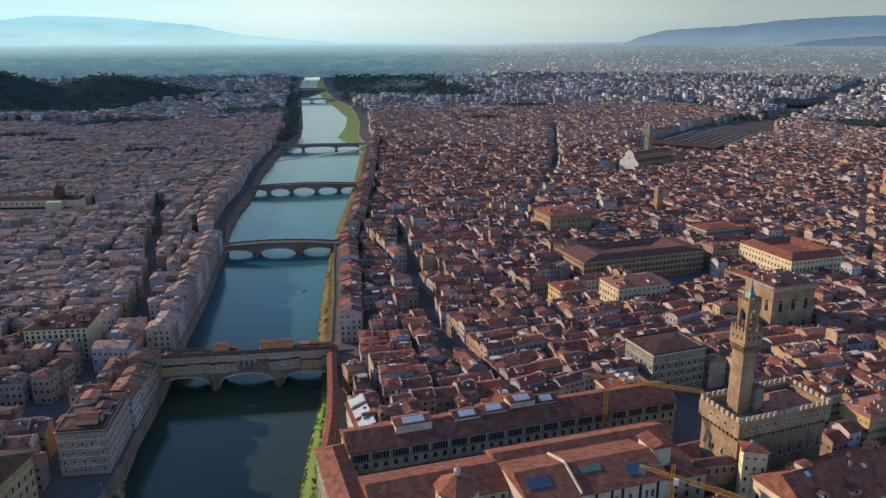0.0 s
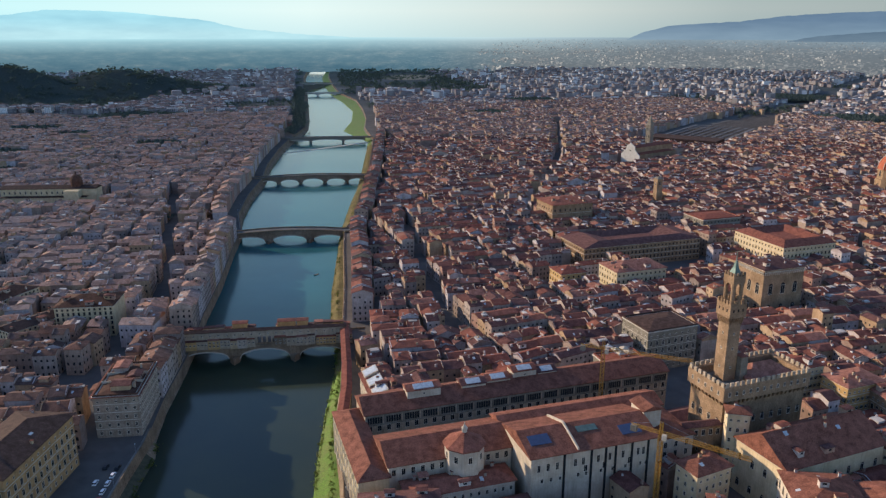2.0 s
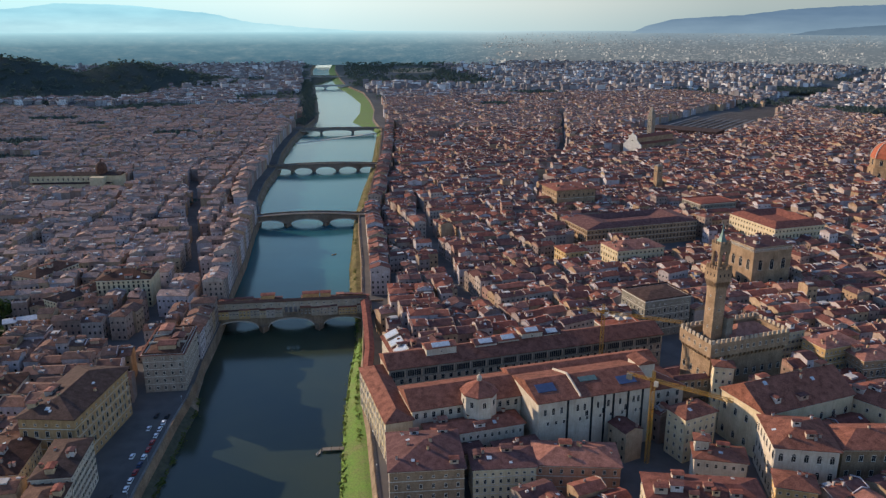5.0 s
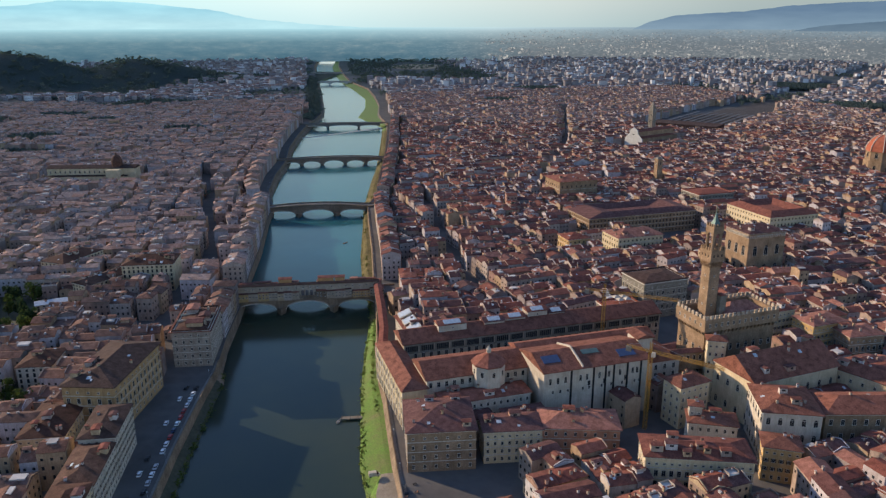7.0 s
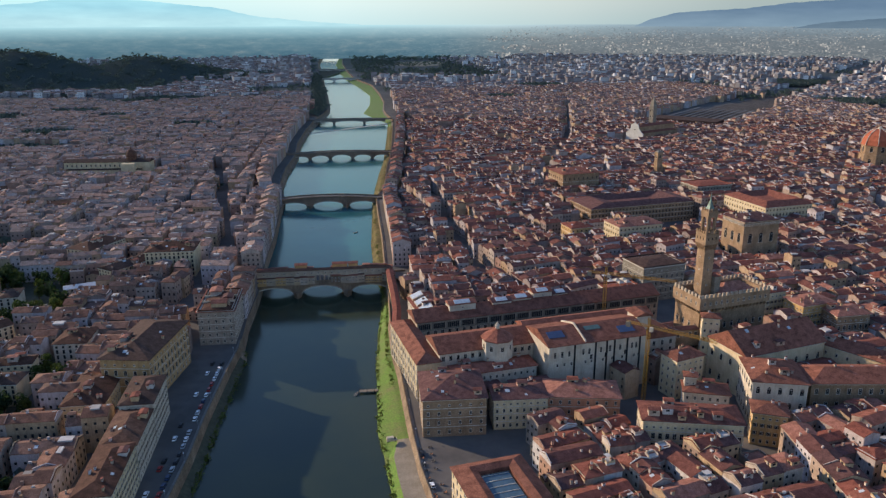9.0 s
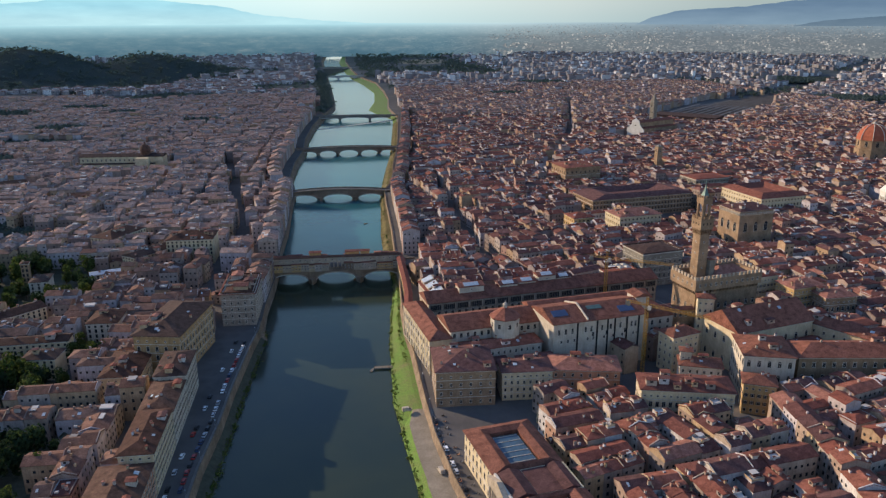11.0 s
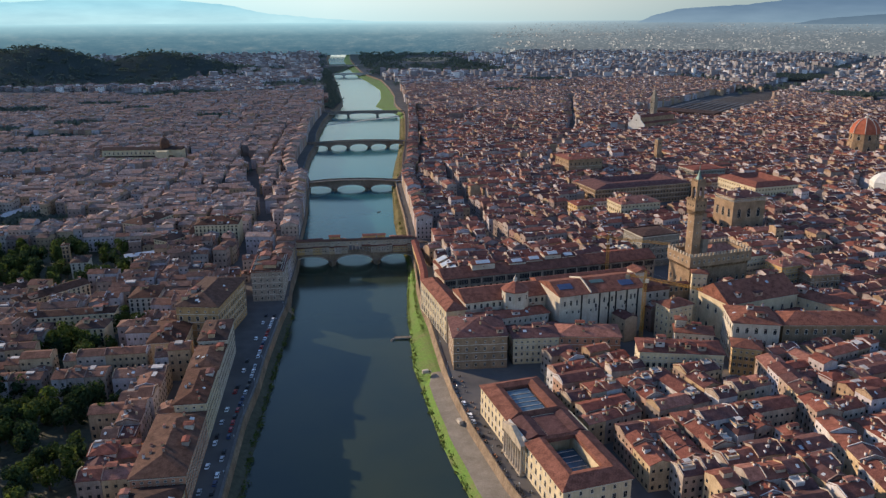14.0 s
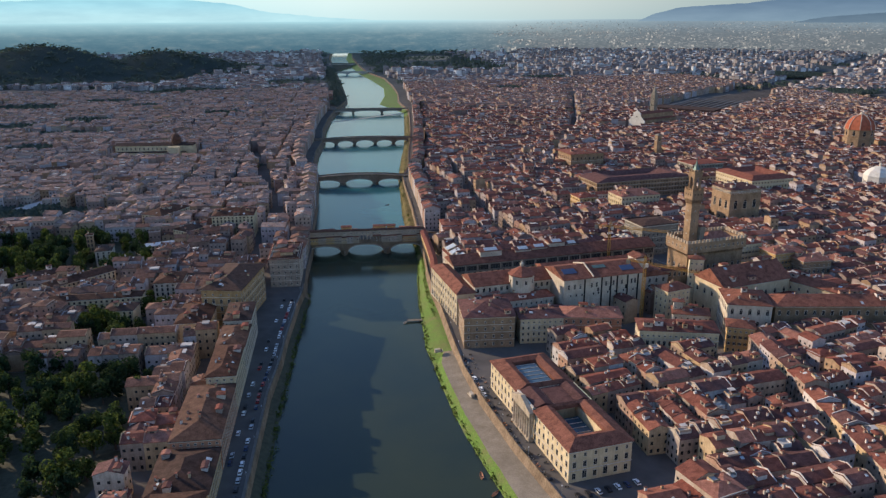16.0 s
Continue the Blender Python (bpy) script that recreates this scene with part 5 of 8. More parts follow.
    on_slope(14, 23, -11, -6, M_BLUEROOF, "roof_light", "blue cover over a roof light")
    g = Geo()
    x = -8.0
    p = [(xx, y, h + 0.3 + k * (hd + 0.8 - abs(y)) + q) for q in (0, 1.0) for xx in (x - 0.35, x + 0.35) for y in (-hd, 0, hd)]
    g.add(p, [(6, 9, 10, 7), (7, 10, 11, 8), (0, 1, 7, 6), (1, 2, 8, 7), (3, 9, 10, 4)[::-1], (0, 6, 9, 3), (4, 5, 11, 10)])
    part("party_wall", g.mesh("party_wall", [M_WHITE]), ob, "white raised firewall over the roof")
    # roof lanterns of the far wing
    ob, body, hw, hd, h = far
    for x, w2, y, tall in ((-49, 8, -1.0, 5.0), (-24, 6, 0.5, 3.2), (-11, 6, 1.5, 3.4), (3, 6, 2.5, 5.5), (15, 5, 2.5, 3.4)):
        g = Geo()
        g.box(x - w2, x + w2, y - 4, y + 4, h - 0.3, h + tall + 1.4, 0)
        g.hip(x - w2, x + w2, y - 4, y + 4, h + tall + 1.4, 1.5, 0.5, 0.25, 1, inset=0.05)
        room = part("roof_room", g.mesh("roof_room", [M_WHITE, M_ROOF]), ob, "white roof room with tiled top")
        g = Geo()
        z = h + tall + 1.7
        p = [(xx, yy, z + (yy - y + 4.5) * 1.5 / 4.5 + q) for q in (0.0, 0.3) for xx, yy in ((x - w2 * 0.6, y - 3.8), (x + w2 * 0.6, y - 3.8), (x + w2 * 0.6, y - 0.6), (x - w2 * 0.6, y - 0.6))]
        g.add(p, [(4, 5, 6, 7), (0, 1, 5, 4), (1, 2, 6, 5), (2, 3, 7, 6), (3, 0, 4, 7)])
        part("roof_light", g.mesh("roof_light", [M_SKYLIGHT]), room, "pale glazed roof light")
        part("window", WINDOWS["attic"], room, at=(x, y - 4, h + tall - 0.8))
    # a low wing beside the corridor with slanted roof lights
    c = Vector((97.5, -87.0))
    low, body2 = palazzo("museum_annex", c.x, c.y, math.degrees(turn) + 90, 42, 15, 26.5, M_WHITE, "low museum range beside the corridor with slanted glazed roof lights", 4, "house", roof="gable", rise=2.6, step=3.6, clear=0.5, band=False, category="annex", sides="b")
    for k in range(4):
        g = Geo()
        x, y0, y1 = -16.5 + 11 * k, -0.5, 6.5
        p = [(xx, yy, zz) for xx in (x - 3.6, x + 3.6) for yy, zz in ((y0, 18.0), (y1, 18.0), (y1, 20.8), (y0, 23.6))]
        g.add(p, [(0, 1, 2, 3)[::-1], (4, 5, 6, 7), (0, 4, 7, 3)[::-1], (1, 2, 6, 5)[::-1]], 0)
        g.add([(x - 3.9, y1 + 0.3, 20.75), (x + 3.9, y1 + 0.3, 20.75), (x + 3.9, y0, 23.75), (x - 3.9, y0, 23.75)], [(0, 1, 2, 3)], 0)
        g.add([(x - 3.3, y1 - 0.1, 21.05), (x + 3.3, y1 - 0.1, 21.05), (x + 3.3, y0 + 0.4, 23.75), (x - 3.3, y0 + 0.4, 23.75)], [(0, 1, 2, 3)[::-1]], 1)
        part("roof_light", g.mesh("roof_light", [M_WHITE, M_SKYLIGHT]), low, "pale slanted roof light")
    # terrace with white parasols at the far end
    c = Vector(O) + u * 145 + v * 23
    palazzo("roof_terrace", c.x, c.y, math.degrees(turn), 24, 24, 29.0, M_GREYSTONE, "stone loggia with a roof terrace and balustrade", 2, "arch", roof="flat", clear=2, category="loggia")
    c = Vector(O) + u * 145 + v * 24
    for i in range(2):
        for j in range(2):
            p = c + u * (i * 5 - 2) + v * (j * 5)
            t = thing("parasol", p.x, p.y, 31.2, turn, "white square canvas parasol on the roof terrace", "parasol", "parasols on the terrace")
            g = Geo()
            g.lathe([(3.0, 2.3), (3.0, 2.5), (0.1, 3.6)], 4, (0, 0), 0, math.pi / 4)
            part("canopy", g.mesh("canopy", [M_WHITE]), t)
            g = Geo()
            g.bar((0, 0, 0), (0, 0, 3.3), 0.06)
            g.box(-0.4, 0.4, -0.4, 0.4, 0, 0.1)
            part("pole", g.mesh("pole", [M_STEEL]), t)
    # lower ranges in front of the near wing
    for s0, t0, w, d, top, wall, label in ((27, -50.5, 44, 12, 24.5, M_WHITE, "low pale range under the museum wing with a tiled roof"), (16, -60.5, 22, 8, 19.0, M_GREYSTONE, "low brown-roofed range in the museum yard"),
                                           (42, -66, 20, 10, 20.0, M_WHITE, "low white range in the museum yard")):
        c = Vector(O) + u * s0 + v * t0
        palazzo("museum_annex", c.x, c.y, math.degrees(turn), w, d, top, wall, label, 3, "house", roof="hip", rise=2.2, step=3.2, clear=0.5, band=False, category="annex", sides="f")
    ob, body, hw, hd, h = near
    for k in range(13):
        part("window", WINDOWS["large"], body, at=(-hw + 4 * (k + 0.5), -hd, h - 4.2))
    # octagonal hall with a lantern
    o = thing("octagonal_hall", 140.0, -153.5, STREET, turn + radians(22.5), "white octagonal hall with a red tiled roof and lantern", "museum hall")
    g = Geo()
    g.lathe([(8.0, 0), (8.0, 30.0)], 8)
    part("wall", g.mesh("wall", [M_WHITE]), o)
    g = Geo()
    g.lathe([(8.9, 29.8), (8.9, 30.3), (1.1, 35.0)], 8)
    part("roof", g.mesh("roof", [M_ROOF]), o)
    g = Geo()
    g.lathe([(1.1, 34.2), (1.1, 36.6), (1.4, 36.7), (0.2, 38.2), (0.15, 39.2)], 8)
    part("lantern", g.mesh("lantern", [M_WHITE]), o, "small white roof lantern")
    for k in range(8):
        an = math.pi / 8 + k * math.pi / 4
        r = 8.0 * math.cos(math.pi / 8)
        part("window", WINDOWS["large"], o, at=(r * math.cos(an), r * math.sin(an), 24.5), turn=an + math.pi / 2)
    KEEP_CLEAR.append((145, -165, turn, 52, 20))


gallery_palace()


def corridor():
    """The covered passage on arches from the museum to the old bridge."""
    g, r = Geo(), Geo()
    ob = thing("covered_corridor", 79, -97, 0, 0, "long covered corridor on arches with a tiled roof along the river", "corridor")
    pts = [(79.5, -103), (75.5, -69), (70.0, -40), (64.0, -12), (57.5, 18)]
    for (xa, ya), (xb, yb) in zip(pts, pts[1:]):
        d = Vector((xb - xa, yb - ya))
        L, t = d.length, math.atan2(d.y, d.x)
        c, s = math.cos(t), math.sin(t)
        g.box(0, L, -2.3, 2.3, 13.5, 18.6, 0, t, (xa - 79, ya + 97))
        n = max(2, int(L / 5))
        for k in range(n + 1):
            for e in (-2.3, 1.5):
                g.box(L * k / n - 0.6, L * k / n + 0.6, e, e + 0.8, 7.5, 13.5, 1, t, (xa - 79, ya + 97))
        rr = Geo()
        rr.hip(0, L, -2.3, 2.3, 18.6, 1.0, 0.5, 0.2, 0, inset=0.05)
        r.moved(rr, xa - 79, ya + 97, 0, t, [0])
        for k in range(n):
            a = L * (k + 0.5) / n
            part("window", WINDOWS["attic"], ob, at=(xa - 79 + c * a - s * 2.3, ya + 97 + s * a + c * 2.3, 15.6), turn=t + math.pi)
    part("wall", g.mesh("wall", [M_OCHRE, M_GREYSTONE]), ob)
    part("roof", r.mesh("roof", [M_ROOF]), ob)
    KEEP_CLEAR.append((69, -45, radians(101), 62, 5.5))
    # the glazed-roofed building behind the corridor
    b, body = palazzo("studio_building", 103.5, -88, 21, 20, 26, 28, M_CREAM, "building with four pale sloping roof lights", 3, "house", roof="hip", rise=3.0, sides="f", clear=1)
    for k in range(4):
        g = Geo()
        p = [(x, y, 20.6 + (x + 10.9) * 0.28 + q) for q in (0.1, 0.5) for x, y in ((-9.5, -11.5 + 5.6 * k), (-4.5, -11.5 + 5.6 * k), (-4.5, -7.7 + 5.6 * k), (-9.5, -7.7 + 5.6 * k))]
        g.add(p, [(4, 5, 6, 7), (0, 1, 5, 4), (1, 2, 6, 5), (2, 3, 7, 6), (3, 0, 4, 7)])
        part("roof_light", g.mesh("roof_light", [M_SKYLIGHT]), b, "pale sloping roof light")
    # bridge passage from the museum to the town hall
    p = thing("bridge_passage", 244, -121.5, STREET, radians(14), "covered passage on an arch between museum and town hall", "passage")
    g = Geo()
    g.box(-10.5, 10.5, -2.6, 2.6, 15, 24.5, 0)
    g.box(-10.5, -6.5, -2.6, 2.6, -0.3, 15, 0)
    g.box(6.5, 10.5, -2.6, 2.6, -0.3, 15, 0)
    w = part("wall", g.mesh("wall", [M_STONE]), p)
    g = Geo()
    g.hip(-10.5, 10.5, -2.6, 2.6, 24.5, 1.2, 0.4, 0.2, 0, inset=0.05)
    part("roof", g.mesh("roof", [M_ROOF]), p)
    for k in range(6):
        part("window", WINDOWS["large"], w, at=(-8.5 + 3.4 * k, -2.6, 20.5))


corridor()


# ---- bridges ----
def arch_bridge(name, ax, ay, bx, by, deck_z, width, spans, pier, spring, rise, mat, label, camber=0.0, rail=1.1):
    """A masonry bridge from a to b: spans of segmental arches between cutwater piers."""
    a, b = Vector((ax, ay)), Vector((bx, by))
    L, t = (b - a).length, math.atan2(by - ay, bx - ax)
    ob = thing(name, ax, ay, 0, t, label, "bridge")
    KEEP_CLEAR.append(((ax + bx) / 2, (ay + by) / 2, t, L / 2 + 16, width / 2 + 5))
    hw = width / 2
    total = sum(spans)
    scale = (L - pier * (len(spans) - 1)) / total
    xs, x = [], 0.0
    for s in spans:
        xs.append((x, x + s * scale))
        x += s * scale + pier
    deck = lambda q: deck_z + camber * (1 - ((q - L / 2) / (L / 2)) ** 2)
    for k, (x0, x1) in enumerate(xs):
        g = Geo()
        n = 18
        cols = []
        for i in range(n + 1):
            f = i / n
            q = x0 + (x1 - x0) * f
            z = spring + rise * (spans[k] / max(spans)) * math.sqrt(max(0.0, 1 - (2 * f - 1) ** 2))
            cols.append((q, min(z, deck(q) - 0.9)))
        m = len(cols)
        p = [(q, y, zz) for y in (-hw, hw) for q, z in cols for zz in (z, deck(q))]
        for i in range(m - 1):
            f0, b0 = 2 * i, 2 * m + 2 * i
            g.add([p[f0], p[f0 + 2], p[f0 + 3], p[f0 + 1]], [(0, 1, 2, 3)])
            g.add([p[b0], p[b0 + 2], p[b0 + 3], p[b0 + 1]], [(3, 2, 1, 0)])
            g.add([p[f0], p[f0 + 2], p[b0 + 2], p[b0]], [(3, 2, 1, 0)])
        # the raised ring of voussoirs
        for y, o in ((-hw, -0.2), (hw, 0.2)):
            for i in range(m - 1):
                (q0, z0), (q1, z1) = cols[i], cols[i + 1]
                g.add([(q0, y + o, z0), (q1, y + o, z1), (q1, y + o, z1 + 0.8), (q0, y + o, z0 + 0.8)], [(0, 1, 2, 3) if o < 0 else (3, 2, 1, 0)], 1)
                g.add([(q0, y + o, z0), (q1, y + o, z1), (q1, y, z1), (q0, y, z0)], [(3, 2, 1, 0) if o < 0 else (0, 1, 2, 3)], 1)
                g.add([(q0, y + o, z0 + 0.8), (q1, y + o, z1 + 0.8), (q1, y, z1 + 0.8), (q0, y, z0 + 0.8)], [(0, 1, 2, 3) if o < 0 else (3, 2, 1, 0)], 1)
        part("arch", g.mesh("arch", [mat, M_TRIM]), ob)
    for k in range(len(spans) - 1):
        x0, x1 = xs[k][1], xs[k + 1][0]
        g = Geo()
        xm = (x0 + x1) / 2
        g.prism([(x0, -hw), (xm, -hw - pier * 0.8), (x1, -hw), (x1, hw), (xm, hw + pier * 0.8), (x0, hw)], -4, spring + rise * 0.35, 0)
        g.box(x0, x1, -hw, hw, spring + rise * 0.3, deck(xm), 0)
        part("pier", g.mesh("pier", [mat]), ob, "stone pier with pointed cutwaters")
    n = 24
    g = Geo()
    ends = [(-14 + (L + 28) * i / n) for i in range(n + 1)]
    lev = [deck(min(max(q, 0), L)) for q in ends]

    def ribbon(g, y0, y1, z0, z1):
        """A closed bar that follows the deck."""
        g.add([(q, y, c + z) for q, c in zip(ends, lev) for y, z in ((y0, z0), (y1, z0), (y1, z1), (y0, z1))],
              [(4 * i + a, 4 * i + b, 4 * i + 4 + b, 4 * i + 4 + a) for i in range(n) for a, b in ((1, 0), (2, 1), (3, 2), (0, 3))])
    ribbon(g, -hw - 0.3, hw + 0.3, 0.0, 0.3)
    for y in (-hw - 0.2, hw - 0.2):
        r = Geo()
        ribbon(r, y, y + 0.4, 0.3, 0.3 + rail)
        part("parapet", r.mesh("parapet", [mat]), ob)
    part("roadway", g.mesh("roadway", [M_ASPHALT]), ob)
    return ob


def old_bridge():
    """The medieval bridge with shops along both sides and a corridor over the upstream row."""
    ax, ay, bx, by = -39.5, 1.0, 56.5, 20.5
    t = math.atan2(by - ay, bx - ax)
    L = math.hypot(bx - ax, by - ay)
    ob = arch_bridge("old_shop_bridge", ax, ay, bx, by, 10.2, 19.0, [27, 30, 27], 6.0, 2.2, 5.6, M_EMBANK, "medieval stone bridge crowded with shops under a tiled corridor", 0.8)
    rng = random.Random(11)
    # upstream row: shops with a continuous corridor above
    shop_colors = [M_WARMSTONE, M_WALL, M_EMBANK, M_OCHRE, M_WALL, M_WARMSTONE]
    for side, y0 in ((-1, -9.5), (1, 5.0)):
        x = -4.0
        k = 0
        while x < L + 2:
            w = rng.uniform(4.0, 7.5)
            if side < 0 and L - 18.5 < x + w / 2 < L - 4 or side < 0 and x + w > L - 17 and x < L - 5:
                x = L - 4.9 if x > L - 17.5 else x + 0.5
                if x > L - 5:
                    continue
                w = max(1.2, L - 17.1 - x)
                if w < 1.5:
                    x = L - 4.9
                    continue
            if abs(x + w / 2 - L / 2) < 6:
                x = L / 2 + 6.2
                continue
            h = rng.uniform(4.4, 5.3) if side < 0 else rng.uniform(4.5, 7.0)
            out = rng.uniform(0.6, 2.0)
            g = Geo()
            ya, yb = (y0 - out, y0 + 4.5) if side < 0 else (y0, y0 + 4.5 + out)
            g.box(x, x + w - 0.05, ya, yb, 9.8, 10.8 + h, 0)
            s = part("shop", g.mesh("shop", [rng.choice(shop_colors)]), ob, "small plastered shop built out over the river")
            g = Geo()
            zt = 10.8 + h
            lo, hi = (zt, zt + 0.9) if side < 0 else (zt + 0.9, zt)
            p = [(xx, yy, zz + q) for q in (0.0, 0.2) for xx, yy, zz in ((x, ya - 0.5, lo), (x + w - 0.05, ya - 0.5, lo), (x + w - 0.05, yb, hi), (x, yb, hi))]
            g.add(p, [(4, 5, 6, 7), (3, 2, 1, 0), (0, 1, 5, 4), (1, 2, 6, 5), (2, 3, 7, 6), (3, 0, 4, 7)])
            part("roof", g.mesh("roof", [M_ROOF]), s)
            n = max(1, int(w / 2.0))
            for i in range(n):
                for z in ((11.6, 13.8) if h > 4.6 else (12.6,)):
                    if side < 0:
                        part("window", WINDOWS["attic"], s, at=(x + w * (i + 0.5) / n, ya, z))
                    else:
                        part("window", WINDOWS["attic"], s, at=(x + w * (i + 0.5) / n, yb, z), turn=math.pi)
            if rng.random() < 0.5:
                g = Geo()
                for q in (0.25, 0.5, 0.75):
                    g.bar((x + w * q, ya, 9.9), (x + w * q, ya + 1.4 * (1 if side < 0 else -1), 8.4), 0.1)
                part("strut", g.mesh("strut", [M_BARK]), s, "slanting wooden struts")
            x += w
    g = Geo()
    g.box(-6, L / 2 - 5, -9.3, -5.2, 14.6, 20.2, 0)
    g.box(L / 2 - 5, L / 2 + 5, -9.3, -5.2, 16.2, 20.2, 0)
    g.box(L / 2 + 5, L + 1.5, -9.3, -5.2, 14.6, 20.2, 0)
    for x in (L / 2 - 5, L / 2 - 1.9, L / 2 + 1.1, L / 2 + 4.2):
        g.box(x, x + 0.8, -9.3, -5.2, 10.3, 16.2, 0)
    wall = part("corridor_wall", g.mesh("corridor_wall", [M_WARMSTONE]), ob, "cream corridor wall over the shops")
    g = Geo()
    g.box(L - 17, L - 5, -11.6, -5.3, 9.8, 14.9, 0)
    ochre = part("shop", g.mesh("shop", [M_OCHRE]), ob, "bright ochre shop near the bridge end")
    g = Geo()
    g.hip(L - 17, L - 5, -11.6, -9.4, 14.9, 0.5, 0.3, 0.15)
    part("roof", g.mesh("roof", [M_ROOF]), ochre)
    for k in range(6):
        for z in (10.9, 13.2):
            part("window", WINDOWS["attic"], ochre, at=(L - 16 + 2 * k, -11.6, z))
    g = Geo()
    g.hip(-6, L + 1.5, -9.3, -5.2, 20.2, 1.1, 0.5, 0.25, 0, inset=0.05)
    part("corridor_roof", g.mesh("corridor_roof", [M_ROOF_WORN]), ob, "long brown tiled corridor roof")
    for k in range(21):
        part("window", WINDOWS["attic"], wall, at=(-3 + (L + 1) / 20 * k, -9.3, 17.8))
    for x, w in ((33, 9), (62, 11), (72, 7)):
        g = Geo()
        g.box(x - w / 2, x + w / 2, 4.5, 9.6, 17.0, 20.0, 0)
        g.box(x - w / 2 - 0.01, x + w / 2 + 0.01, 4.6, 9.5, 9.8, 17.0, 0)
        g.hip(x - w / 2, x + w / 2, 4.5, 9.6, 20.0, 0.9, 0.4, 0.2, 1, inset=0.05)
        part("upper_room", g.mesh("upper_room", [M_OCHRE, M_ROOF]), ob, "ochre upper room above the shops")


old_bridge()
arch_bridge("arch_bridge", -98, 272, 3.5, 291, 8.6, 13, [26, 30, 26], 6.5, 1.6, 5.0, M_EMBANK, "stone bridge of three flat arches", 2.6)
arch_bridge("arch_bridge", -160, 560, -25, 590, 8.4, 13, [19, 22, 25, 22, 19], 4.5, 1.4, 5.4, M_EMBANK, "stone bridge of five arches", 2.2)
arch_bridge("arch_bridge", -224, 945, -86, 972, 9.0, 15, [38, 54, 38], 4.5, 4.0, 2.6, M_GREYSTONE, "modern flat three-span bridge", 0.8)
arch_bridge("arch_bridge", -448, 1998, -318, 2030, 9.0, 18, [30, 38, 30], 5.0, 2.0, 5.0, M_TRIM, "pale stone bridge of three arches", 1.0)
arch_bridge("arch_bridge", -555, 2440, -450, 2462, 8.6, 6, [30, 40, 30], 2.0, 6.8, 0.9, M_TRIM, "pale footbridge across the river", 0.4)

# ---- further palaces and landmarks ----
palazzo("riverside_palace", 118.2, -188.3, 9.5, 30, 29.5, 27, M_STONE, "square tan stone palace with a hipped tiled roof by the river", 4, "house", rise=4.8, step=5.0, clear=2)
palazzo("palace", 150.5, -186.5, 9.5, 26, 15, 23.5, M_CREAM, "plain palace with rows of small windows", 4, "house", step=2.9, clear=1)
palazzo("palace", 181.5, -180.5, 1, 35, 18, 23, M_BRICKRED, "low building with a great red tiled roof", 3, "house", step=4.0, clear=1)
palazzo("palace", 226.5, -209.5, -2, 43, 17, 27.5, M_CREAM, "long palace with dark loggia windows and plant on its roof", 4, "large", step=3.0, clear=1)
palazzo("stone_palace", 250.0, 0.5, 24, 34, 26, 32.5, M_GREYSTONE, "tall grey-stone palace with a flat roof parapet", 5, "large", roof="flat", step=4.2, roofmat=M_ROOF_WORN)
palazzo("yellow_palace", 207, 116, 22, 20, 19, 27, M_OCHRE, "yellow palace with a hipped roof", 4, "large")
palazzo("palace", 257, 130, 22, 42, 26, 27, M_CREAM, "long cream palace with rows of tall windows", 4, "large")
palazzo("palace", 270, 215, 22, 112, 42, 26.5, M_STONE, "large tan stone block with a red tiled roof", 4, "large", roof="court", rise=4)
palazzo("palace", 395, 205, 22, 52, 58, 32, M_CREAM, "grand cream palace on the square", 5, "large", roof="court", rise=4)
palazzo("palace", 362, 300, 22, 42, 30, 27, M_GREYSTONE, "dark rusticated stone palace with a flat parapet", 4, "large", roof="flat")
palazzo("palace", 223, 326, 22, 44, 36, 34, M_STONE, "massive tan stone palace with heavy cornice", 3, "large", rise=4, over=1.8, step=5)
palazzo("riverside_palace", -47.9, -158.5, 91, 51.5, 25, 33, M_OCHRE_SHADED, "long ochre palace facing the embankment street", 5, "large", step=4.2, clear=1.0, roofmat=M_ROOF_WORN, rise=4.2, over=1.3)
corner_house, corner_wall = palazzo("corner_house", -32.5, -89, 101, 38, 21, 29.5, M_ROSE_SHADED, "tall pinkish corner building with a cluttered roof terrace over the river", 5, "house", step=3.6, clear=1, roof="flat", roofmat=M_ROOF_WORN, sides="flr")


